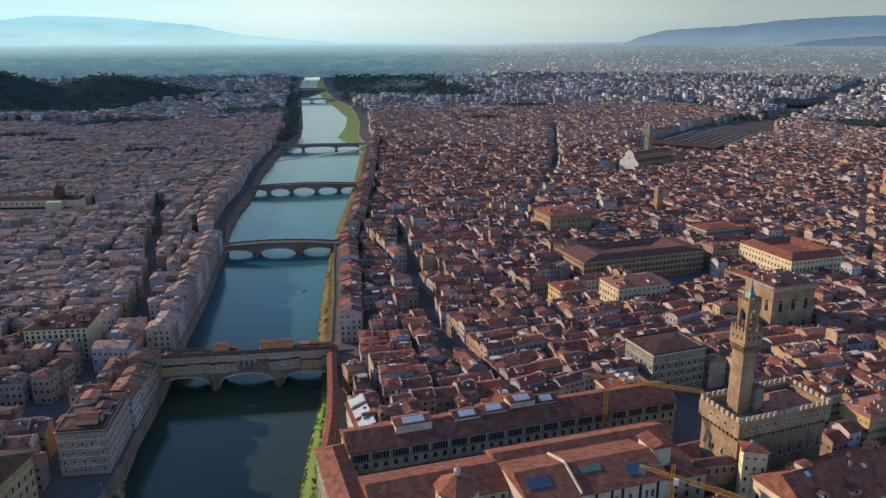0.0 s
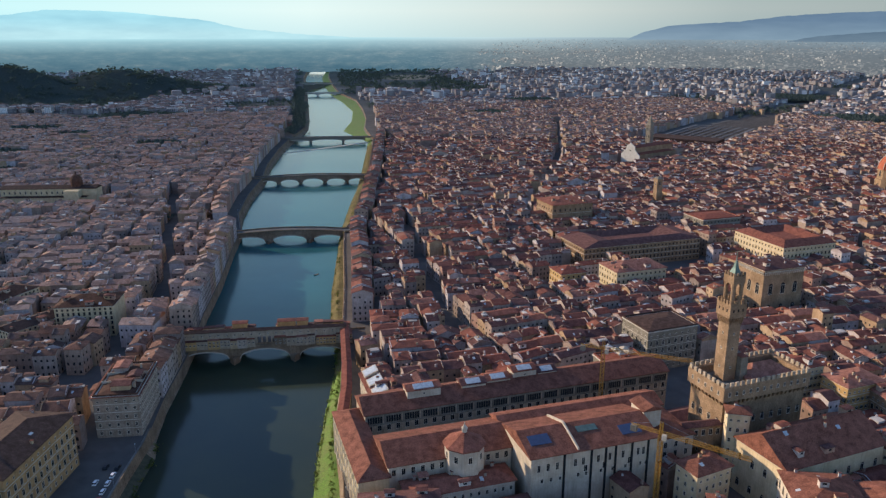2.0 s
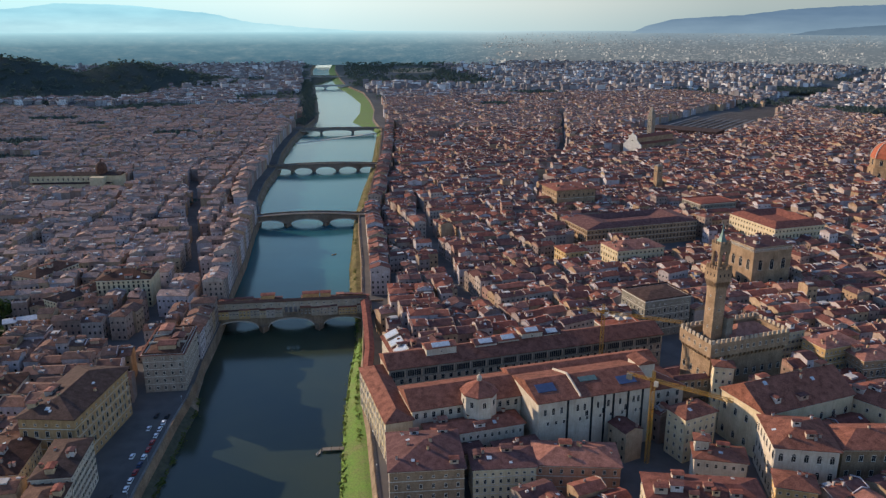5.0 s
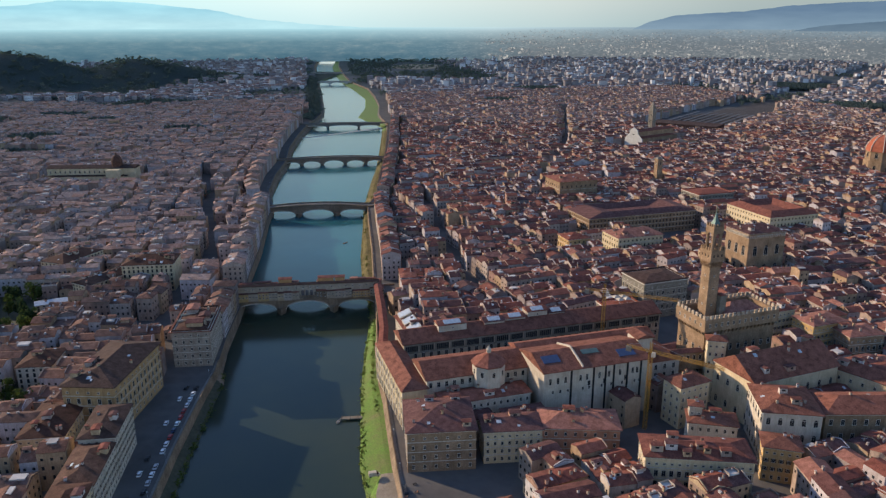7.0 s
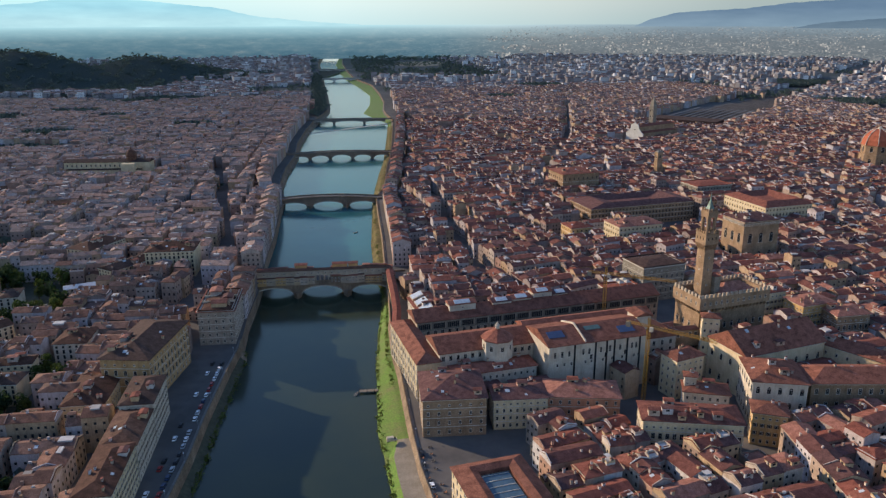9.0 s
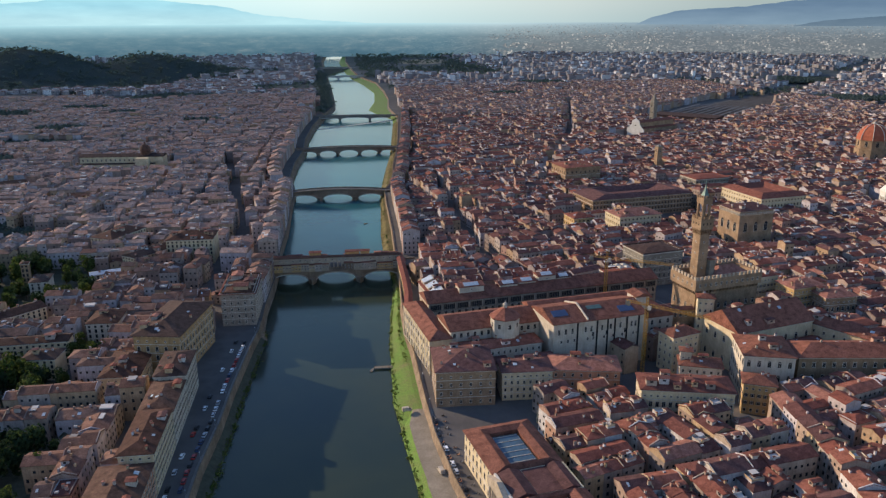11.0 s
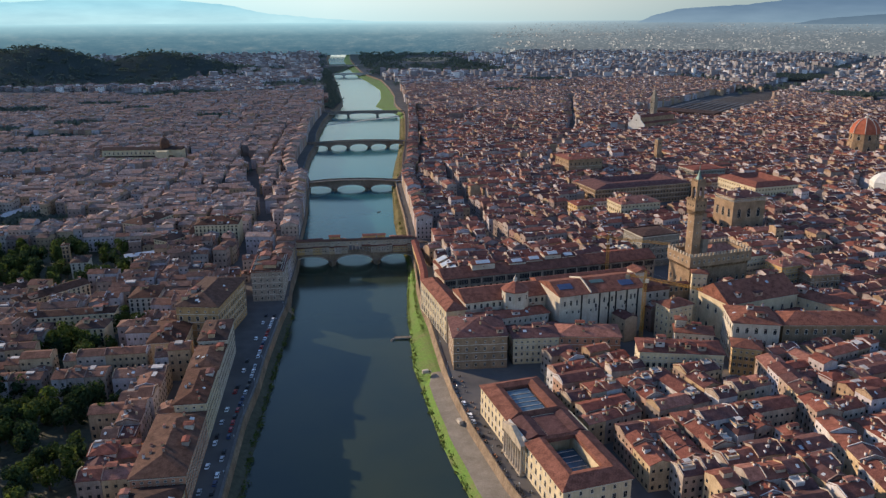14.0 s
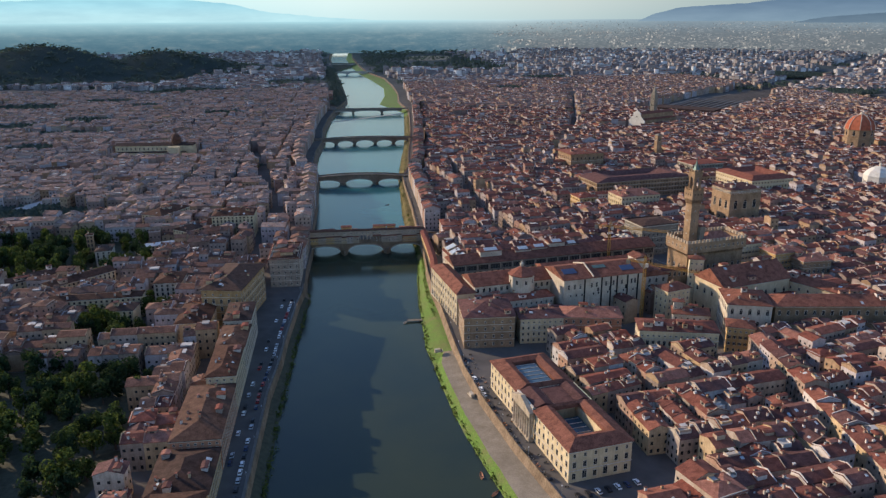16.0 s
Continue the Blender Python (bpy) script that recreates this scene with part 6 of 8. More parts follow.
def terrace_clutter(ob, h, hw, hd):
    """Tiled eaves, a roof room, chimneys and terrace walls on a flat-topped house."""
    for x0, x1, y0, y1 in ((-hw - 1.3, hw + 1.3, -hd - 1.3, -hd - 0.5), (-hw - 1.3, hw + 1.3, hd + 0.5, hd + 1.3), (-hw - 1.3, -hw - 0.5, -hd - 0.5, hd + 0.5), (hw + 0.5, hw + 1.3, -hd - 0.5, hd + 0.5)):
        g = Geo()
        g.box(x0, x1, y0, y1, h + 0.1, h + 0.42, 0)
        part("eave", g.mesh("eave", [M_ROOF]), ob, "overhanging tiled eave")
    rng = random.Random(4)
    for x0, x1, y0, y1, z1 in ((-15, -7, -6, 3, 3.2), (-4, 3, -8, -2, 2.6), (5, 14, 0, 7, 3.6)):
        g = Geo()
        g.box(x0, x1, y0, y1, h + 0.5, h + 0.4 + z1, 0)
        g.hip(x0, x1, y0, y1, h + 0.4 + z1, 1.0, 0.4, 0.2, 1, inset=0.05)
        pane(g, (x0 + x1) / 2, y0, h + 1.4, 1.4, 1.3, 0.0, 2)
        part("roof_room", g.mesh("roof_room", [M_WALL, M_ROOF, M_GLASS]), ob)
    for _ in range(7):
        x, y = rng.uniform(-hw + 2, hw - 2), rng.uniform(-hd + 2, hd - 2)
        g = Geo()
        g.box(x - 0.5, x + 0.5, y - 0.4, y + 0.4, h + 0.6, h + rng.uniform(3.2, 4.8), 0)
        part("chimney", g.mesh("chimney", [M_WALL]), ob)
    for x in (-5.5, 4.2):
        g = Geo()
        g.box(x - 0.15, x + 0.15, -hd + 0.6, hd - 0.6, h + 0.5, h + 2.2, 0)
        part("terrace_wall", g.mesh("terrace_wall", [M_WHITE]), ob, "low white terrace wall")


terrace_clutter(corner_house, 21.5, 19, 10.5)
FRONT = ((-190, -219, 28.0, 15, M_WHITE, 6, "tall white embankment house with ranks of shuttered windows"), (-219.3, -250, 25.5, 15, M_WHITE, 5, "white embankment house with a worn tiled roof"),
         (-250.3, -287, 27.0, 14, M_CREAM, 6, "pale embankment house with shuttered windows"), (-287.5, -338, 23.0, 21, M_BRICKRED, 5, "broad pinkish riverside building with a brown roof"),
         (-339, -372, 19.5, 24, M_OCHRE, 4, "ochre riverside house with a skylit brown roof"), (-373, -425, 22.0, 20, M_CREAM, 4, "cream riverside house with a tiled roof"))
for y0, y1, top, deep, wall, floors, label in FRONT:
    ym = (y0 + y1) / 2
    fx = -23.4 - (ym + 191) * 0.212
    palazzo("embankment_house", fx - deep / 2 * 0.98, ym + deep / 2 * -0.2, 102, y0 - y1, deep, top, wall, label, floors, "shutter", step=2.9, clear=0.6, category="house", over=0.7, band=False, roofmat=M_ROOF_WORN)

LEFT_BANK = ((-349, 104, 76, 46, 13, 12, 2.0, M_PALE, "low shed with a long white roof", M_WHITE), (-171, -130, 58, 46, 14, 20, None, M_ROOF_WORN, "long convent range with a dark tiled roof", M_CREAM),
             (-211, -128, 54, 38, 14, 18, None, M_ROOF_WORN, "long pale range with a dark tiled roof among trees", M_CREAM), (-188, -62, 20, 12, 18, 20, None, M_ROOF_WORN, "white house with a gable among garden trees", M_WHITE),
             (-203, -55, 20, 5, 5, 29, 1.0, M_ROOF_WORN, "small stone stair tower among garden trees", M_STONE), (-158, -24, 32, 27, 9, 13, 1.2, M_SKYLIGHT, "low glasshouse with a pale glazed roof", M_WHITE),
             (-138, 8, 64, 44, 16, 21, None, M_ROOF_WORN, "long cream house with a brown tiled roof", M_CREAM), (-184, 45, 75, 40, 22, 24, None, M_ROOF_WORN, "large cream block with rows of windows", M_CREAM),
             (-135, -172, 15, 56, 11, 22, None, M_ROOF_WORN, "row of cream houses on the slope with small windows", M_CREAM), (-104, -130, 11, 18, 24, 21, None, M_ROOF_WORN, "square pale house with a tiled roof", M_WHITE),
             (-113, -184, 8, 18, 14, 20, None, M_ROOF_WORN, "cream garden house with a hipped tiled roof", M_CREAM), (-59, -196, 102, 32, 20, 22, None, M_ROOF_WORN, "deep house with a patched brown roof behind the embankment", M_CREAM),
             (-112, 26, 11, 36, 26, 28, None, M_ROOF_WORN, "tall cream block with a mansard and roof terraces", M_CREAM), (-262, 60, 60, 60, 14, 16, None, M_ROOF_WORN, "long low range with a dark tiled roof", M_STONE),
             (-300, 190, 20, 48, 20, 20, None, M_ROOF_WORN, "large plain block with a brown tiled roof", M_CREAM), (-430, 250, 35, 60, 16, 18, None, M_ROOF_WORN, "long range with a weathered roof", M_STONE))
for cx, cy, deg, w, d, top, rise, tiles, label, wall in LEFT_BANK:
    palazzo("hillside_house", cx, cy, deg, w, d, top, wall, label, max(2, int(top / 4.6)), "house", rise=rise, roofmat=tiles, step=3.2, clear=0.8, category="house", over=0.6, band=False, roof="gable" if d < 17 and w > 20 else "hip")


def chamber_palace():
    """The long cream palace with a columned portico and two roof courts."""
    turn = radians(-68.0)
    c = Vector((122.4, -253.0)) + Vector((math.cos(turn), math.sin(turn))) * 45.3 + Vector((-math.sin(turn), math.cos(turn))) * 14.8
    ob = thing("columned_palace", c.x, c.y, STREET, turn, "long cream palace with a columned portico and tiled roofs round courts", "palace")
    KEEP_CLEAR.append((c.x, c.y, turn, 49, 19))
    hw, hd, h = 45.3, 14.8, 15.0
    g = Geo()
    for x0, x1, y0, y1 in ((-hw, hw, -hd, -hd + 8), (-hw, hw, hd - 8, hd), (-hw, -hw + 9, -hd + 8, hd - 8), (hw - 9, hw, -hd + 8, hd - 8), (-8, 8, -hd + 8, hd - 8)):
        g.box(x0, x1, y0, y1, -0.5, h, 0)
    body = part("wall", g.mesh("wall", [M_CREAM]), ob)
    for x0, x1 in ((-hw, -9.0), (9.0, hw)):
        r = Geo()
        o = 0.8
        cx0, cx1, cy0, cy1 = x0 + 8.5, x1 - 8.5, -hd + 8.2, hd - 8.2
        if x0 > 0:
            cx0 = x0 + 3
        else:
            cx1 = x1 - 3
        z = h + 0.5
        e = [(x0 - (o if x0 < 0 else 0), -hd - o), (x1 + (o if x1 > 9 else 0), -hd - o), (x1 + (o if x1 > 9 else 0), hd + o), (x0 - (o if x0 < 0 else 0), hd + o)]
        i = [(cx0, cy0), (cx1, cy0), (cx1, cy1), (cx0, cy1)]
        mid = [((a[0] + 2 * b[0]) / 3, (a[1] + 2 * b[1]) / 3) for a, b in zip(e, i)]
        p = [(x, y, z) for x, y in e] + [(x, y, z + 2.6) for x, y in mid] + [(x, y, z + 1.6) for x, y in i] + [(x, y, z - 0.4) for x, y in e] + [(x, y, z - 0.4) for x, y in i]
        fs = []
        for k in range(4):
            j = (k + 1) % 4
            fs += [(k, j, 4 + j, 4 + k), (4 + k, 4 + j, 8 + j, 8 + k), (12 + k, 12 + j, j, k), (8 + k, 8 + j, 16 + j, 16 + k)]
        r.add(p, fs)
        part("roof", r.mesh("roof", [M_ROOF_BROWN]), ob)
        g = Geo()
        if x0 > 0:
            g.box(cx0 + 0.4, cx1 - 0.4, cy0 + 0.3, cy1 - 0.3, 9.5, 10.5, 0)
        else:
            g.box(cx0 + 1, cx1 - 2, cy0 + 0.8, cy1 - 0.8, h - 1, h + 0.6, 0)
        roof = part("court_roof", g.mesh("court_roof", [M_COURT]), ob, "blue-grey glazed court roof")
        g = Geo()
        for q in range(6):
            a = cx0 + 2 + (cx1 - cx0 - 5) * q / 5
            g.box(a - 0.12, a + 0.12, cy0 + 1, cy1 - 1, (10.5 if x0 > 0 else h + 0.6), (10.75 if x0 > 0 else h + 0.85), 0)
        part("glazing_bars", g.mesh("glazing_bars", [M_TRIM]), roof)
    g = Geo()
    g.box(-9.0, 9.0, -hd - 0.6, -hd + 0.4, 0, h + 1.8, 1)
    g.box(-9.0, 9.0, -hd + 0.4, hd, h - 0.2, h + 1.2, 0)
    g.box(-8.4, 8.4, -4.0, hd - 1.2, h + 1.2, h + 1.35, 2)
    g.hip(-8.8, 8.8, -hd + 1.0, -4.4, h + 1.2, 1.7, 0.1, 0.25, 2, inset=0.05)
    g.hip(-8.8, 8.8, hd - 8, hd - 1.0, h + 1.2, 1.2, 0.1, 0.25, 2, inset=0.05)
    part("centre_block", g.mesh("centre_block", [M_CREAM, M_TRIM, M_ROOF]), ob)
    # portico: columns, entablature, pediment
    g = Geo()
    g.box(-10.5, 10.5, -hd - 2.8, -hd, 0, 1.0, 0)
    g.box(-10.5, 10.5, -hd - 2.8, -hd - 0.6, h - 2.4, h, 0)
    p = [(x, y, z) for y in (-hd - 2.9, -hd - 0.6) for x, z in ((-11, h), (11, h), (0, h + 4.0))]
    g.add(p, [(0, 1, 2), (5, 4, 3), (0, 2, 5, 3), (2, 1, 4, 5), (1, 0, 3, 4)])
    port = part("portico", g.mesh("portico", [M_WARMSTONE]), ob, "pale stone portico with pediment")
    g = Geo()
    g.lathe([(0.95, 0), (0.95, 0.4), (0.72, 0.5), (0.62, 10.7), (0.9, 11.2), (0.9, 11.6)], 12)
    col = g.mesh("column", [M_WARMSTONE], True)
    for k in range(8):
        part("column", col, port, at=(-9.3 + 18.6 / 7 * k, -hd - 1.8, 1.0))
    for s, (length, half, t) in {'f': (2 * hw, hd, 0.0), 'b': (2 * hw, hd, math.pi), 'l': (2 * hd, hw, -math.pi / 2), 'r': (2 * hd, hw, math.pi / 2)}.items():
        cs, sn = math.cos(t), math.sin(t)
        n = 20 if s in 'fb' else 6
        for z, key in ((1.6, "large"), (7.0, "large"), (11.9, "house")):
            for k in range(n):
                a = -length / 2 + length / n * (k + 0.5)
                if s == 'f' and abs(a) < 11:
                    continue
                part("window", WINDOWS[key if not (s == 'r' and z < 2 and k in (1, 3)) else "door"], body, at=(cs * a + sn * half, sn * a - cs * half, z), turn=t)
    g = Geo()
    for x0, x1, y0, y1 in ((-hw - 0.4, hw + 0.4, -hd - 0.4, -hd + 0.01), (-hw - 0.4, hw + 0.4, hd - 0.01, hd + 0.4), (-hw - 0.4, -hw + 0.01, -hd + 0.01, hd - 0.01), (hw - 0.01, hw + 0.4, -hd + 0.01, hd - 0.01)):
        g.box(x0, x1, y0, y1, h - 0.5, h, 0)
        g.box(x0 + 0.1, x1 - 0.1, y0 + 0.1, y1 - 0.1, 5.6, 5.9, 0)
    part("cornice", g.mesh("cornice", [M_TRIM]), ob)


chamber_palace()


def grain_church():
    """The tall square hall church with paired arched windows."""
    ob, body = palazzo("hall_church", 341.0, 82.5, 22, 33, 26, 45, M_STONE, "tall square stone church with arched windows and corbelled cornice", 1, "door", band=False, sides="", roof="hip", rise=3.2, category="church")
    corbels(body, 16.5, 13, 33.6, 0.8, 2.6, 1.6, M_TRIM)
    big = window_mesh(3.2, 6.0, False, True)
    for a in (-10, 0, 10):
        part("window", big, body, "tall traceried arched window", at=(a, -13, 20))
        part("window", big, body, "tall traceried arched window", at=(a, -13, 5))
    for a in (-8, 0, 8):
        part("window", big, body, "tall traceried arched window", at=(-16.5, a, 20), turn=-math.pi / 2)
        part("window", big, body, "tall traceried arched window", at=(-16.5, a, 5), turn=-math.pi / 2)


grain_church()


def yellow_houses():
    palazzo("palace", 331, -68, 24, 24, 16, 31, M_OCHRE, "tall yellow house with dark shutters", 5, "shutter", step=2.8, clear=1)
    palazzo("palace", 349, -77, 15, 22, 16, 28, M_STONE, "ornate pale stone house with arched windows", 4, "large", step=3.2, clear=1)
    palazzo("palace", 304, -57, 24, 30, 15, 33, M_CREAM, "cream house with rows of shuttered windows", 6, "shutter", step=2.8, clear=1)


yellow_houses()


def tribunal():
    """The church complex with great brown roofs round courts."""
    def hall(cx, cy, deg, w, d, top, rise, wall, label, step=4.0, style="large", gable=True, sides="fl", floors=3):
        return palazzo("convent_block", cx, cy, deg, w, d, top, wall, label, floors, style, roof="gable" if gable else "hip", rise=rise, step=step, sides=sides, clear=1.5, category="convent", band=False, roofmat=M_ROOF_BROWN)
    hall(284.5, -132.5, 25.7, 53, 28, 31.5, 9.0, M_CREAM, "great church hall with a brown tiled roof and lit gable front", 7, "arch", True, "fl", 2)
    hall(275.5, -170.5, -4, 25, 27, 31, 4.6, M_WHITE, "white convent block with arched windows and a hipped tiled roof", 4.2, "arch", False, "fl")
    hall(332, -166.5, 4, 84, 20, 29, 4.0, M_STONE, "long stone convent wing with red tiled roof", 5, "large", False, "f", 3)
    hall(331, -138, -46, 34, 14, 29, 3.4, M_CREAM, "convent cross wing with brown tiled roof", 5, "house", True, "fl", 3)
    hall(255.6, -127.2, -8, 9, 7, 42, 1.6, M_CREAM, "narrow cream tower house with a tiled top", 3.0, "house", False, "fl", 7)
    hall(242, -176.5, -8, 21, 12, 23.5, 2.0, M_WHITE, "low white house behind the museum", 3.2, "house", False, "fl", 3)
    hall(234.8, -174.5, -8, 5.5, 5, 29.5, 0.8, M_WHITE, "small white stair tower with a tiled cap", 2.4, "house", False, "fl", 4)
    hall(236.5, -150.0, 30, 18, 12, 29.5, 2.4, M_CREAM, "pale house behind the museum with tiled roof", 3.4, "house", False, "fl", 5)
    hall(266, -196, -12, 15, 12, 24, 2.2, M_OCHRE, "yellow corner house with a tiled roof", 3.0, "shutter", False, "fl", 4)


tribunal()


def novella():
    ob = thing("basilica", 353, 697, STREET, radians(-50), "basilica with a white marble front and long dark roof", "church")
    KEEP_CLEAR.append((380, 720, radians(-50), 24, 78))
    KEEP_CLEAR.append((328, 676, radians(-50), 30, 26))
    g = Geo()
    g.box(-15, 15, 0, 85, -0.5, 17, 0)
    g.box(-7, 7, 0.5, 85, 17, 26, 0)
    part("wall", g.mesh("wall", [M_STONE]), ob)
    g = Geo()
    g.hip(-15, 15, 1, 85, 17, 3, 0.5, 0.3, 0)
    g.hip(-7, 7, 1, 85, 26, 3, 0.6, 0.3, 0, inset=0.05)
    part("roof", g.mesh("roof", [M_ROOF]), ob)
    g = Geo()
    prof = [(-17, 0), (17, 0), (17, 16), (14, 18), (8, 24), (7.5, 27), (8, 28), (0, 33), (-8, 28), (-7.5, 27), (-8, 24), (-14, 18), (-17, 16)]
    p = [(x, y, z) for y in (-1.5, 0) for x, z in prof]
    n = len(prof)
    g.add(p, [tuple(range(n)), tuple(range(2 * n - 1, n - 1, -1))] + [((i + 1) % n, i, n + i, n + (i + 1) % n) for i in range(n)])
    front = part("front", g.mesh("front", [M_MARBLE]), ob, "white and green marble church front")
    for a in (-11, 0, 11):
        part("window", WINDOWS["door"], front, at=(a, -1.5, 1))
    g = Geo()
    g.lathe([(0.5, 0), (2.4, 0.01), (2.4, 0.15), (0.5, 0.16)], 16)
    part("window", window_mesh(3.4, 0.2, False, True), front, "round window", at=(0, -1.5, 21))
    t = thing("campanile", 390, 756, STREET, radians(-50), "dark brick bell tower with a pointed top", "bell tower")
    g = Geo()
    g.box(-4.2, 4.2, -4.2, 4.2, 0, 52, 0)
    sh = part("shaft", g.mesh("shaft", [M_GREYSTONE]), t)
    for z in (24, 34, 44):
        for x in (-1.6, 1.6):
            part("window", WINDOWS["arch"], sh, at=(x, -4.2, z))
            part("window", WINDOWS["arch"], sh, at=(-4.2, x, z), turn=-math.pi / 2)
    g = Geo()
    g.lathe([(6.2, 52), (0.2, 68)], 4, (0, 0), 0, math.pi / 4)
    part("spire", g.mesh("spire", [M_GREYSTONE]), t)


novella()


def domes():
    o = thing("domed_chapel", 628, 497, STREET - 5.5, radians(22), "large red-tiled octagonal dome on a stone drum", "church")
    KEEP_CLEAR.append((628, 497, radians(22), 30, 30))
    g = Geo()
    g.lathe([(20, -0.5), (20, 26), (18.5, 26.2), (18.5, 38)], 8)
    drum = part("drum", g.mesh("drum", [M_STONE]), o)
    g = Geo()
    g.lathe([(19.4, 37.8), (19.2, 38.6), (18.2, 44), (15.2, 50), (10.5, 55), (4.0, 58)], 8)
    part("dome", g.mesh("dome", [M_DOMETILE]), o, "red tiled octagonal dome")
    prof = [(19.5, 38.4), (18.4, 44), (15.4, 50), (10.7, 55), (4.0, 58.1)]
    for k in range(8):
        an = k * math.pi / 4
        g = Geo()
        for (r0, z0), (r1, z1) in zip(prof, prof[1:]):
            g.bar((r0 * math.cos(an), r0 * math.sin(an), z0), (r1 * math.cos(an), r1 * math.sin(an), z1), 0.45, 0, 6)
        part("rib", g.mesh("rib", [M_TRIM]), o, "pale stone rib")
    g = Geo()
    g.lathe([(2.6, 57.5), (2.6, 59.5), (0.3, 61.5)], 8)
    part("lantern", g.mesh("lantern", [M_WHITE]), o)
    big = window_mesh(3.6, 5.0, False, True)
    for k in range(8):
        an = math.pi / 8 + k * math.pi / 4
        r = 18.5 * math.cos(math.pi / 8)
        part("window", big, drum, at=(r * math.cos(an), r * math.sin(an), 29.5), turn=an + math.pi / 2)
        r = 20 * math.cos(math.pi / 8)
        part("window", big, drum, at=(r * math.cos(an), r * math.sin(an), 14), turn=an + math.pi / 2)
    o = thing("baptistery", 545, 250, STREET, radians(22), "white marble octagonal baptistery with a pale pyramid roof", "church")
    KEEP_CLEAR.append((545, 250, radians(22), 34, 30))
    g = Geo()
    g.lathe([(15.5, -0.5), (15.5, 15), (16.0, 15.1), (16.0, 16.0)], 8)
    body = part("wall", g.mesh("wall", [M_MARBLE]), o)
    g = Geo()
    g.lathe([(16.0, 16.0), (13.0, 20.5), (8.0, 24.0), (1.6, 26.0)], 8)
    part("roof", g.mesh("roof", [M_MARBLE]), o, "pale marble pyramid roof")
    g = Geo()
    g.lathe([(1.5, 25.5), (1.5, 28.5), (0.2, 30.5)], 8)
    part("lantern", g.mesh("lantern", [M_WHITE]), o)
    for k in range(8):
        an = math.pi / 8 + k * math.pi / 4
        r = 15.5 * math.cos(math.pi / 8)
        for q in (-3.2, 0, 3.2):
            part("window", WINDOWS["arch"], body, at=(r * math.cos(an) - q * math.sin(an), r * math.sin(an) + q * math.cos(an), 7), turn=an + math.pi / 2)
    # slender old tower
    o = thing("tower_house", 333, 411, STREET, radians(22), "slender pale stone tower above the roofs", "tower")
    KEEP_CLEAR.append((333, 411, 0, 7, 7))
    g = Geo()
    g.box(-3.4, 3.4, -3.4, 3.4, -0.5, 34, 0)
    sh = part("shaft", g.mesh("shaft", [M_STONE]), o)
    g = Geo()
    g.hip(-3.4, 3.4, -3.4, 3.4, 34, 2.4, 0.3, 0.2)
    part("roof", g.mesh("roof", [M_GREYSTONE]), o)
    part("window", WINDOWS["arch"], sh, at=(0, -3.4, 27))
    part("window", WINDOWS["arch"], sh, at=(-3.4, 0, 27), turn=-math.pi / 2)
    # left-bank church
    o = thing("long_church", -350, 396, STREET, radians(8), "long plain church with a row of windows and a small dome", "church")
    KEEP_CLEAR.append((-345, 384, radians(8), 64, 36))
    g = Geo()
    g.box(-55, 50, -9, 9, -0.5, 18, 0)
    g.box(-55, 40, -15, 15, -0.5, 9.5, 0)
    g.box(18, 34, -20, 20, -0.5, 17.5, 0)
    b = part("wall", g.mesh("wall", [M_CREAM]), o)
    g = Geo()
    g.hip(-55, 50, -9, 9, 18, 3, 0.6, 0.3, 0, inset=0.05)
    g.hip(-55, 40, -15, 15, 9.5, 1.5, 0.5, 0.3, 0)
    part("roof", g.mesh("roof", [M_ROOF_WORN]), o)
    g = Geo()
    g.lathe([(6.5, 18), (6.5, 25), (6.8, 25.2), (5.8, 29), (3.5, 32), (0.8, 33.4), (0.8, 35.5), (0.1, 36.5)], 12, (26, 0))
    part("dome", g.mesh("dome", [M_ROOF_WORN], False), o, "small brick dome with a lantern")
    for k in range(12):
        part("window", WINDOWS["large"], b, at=(-51 + 5.8 * k, -9, 12.5))


domes()


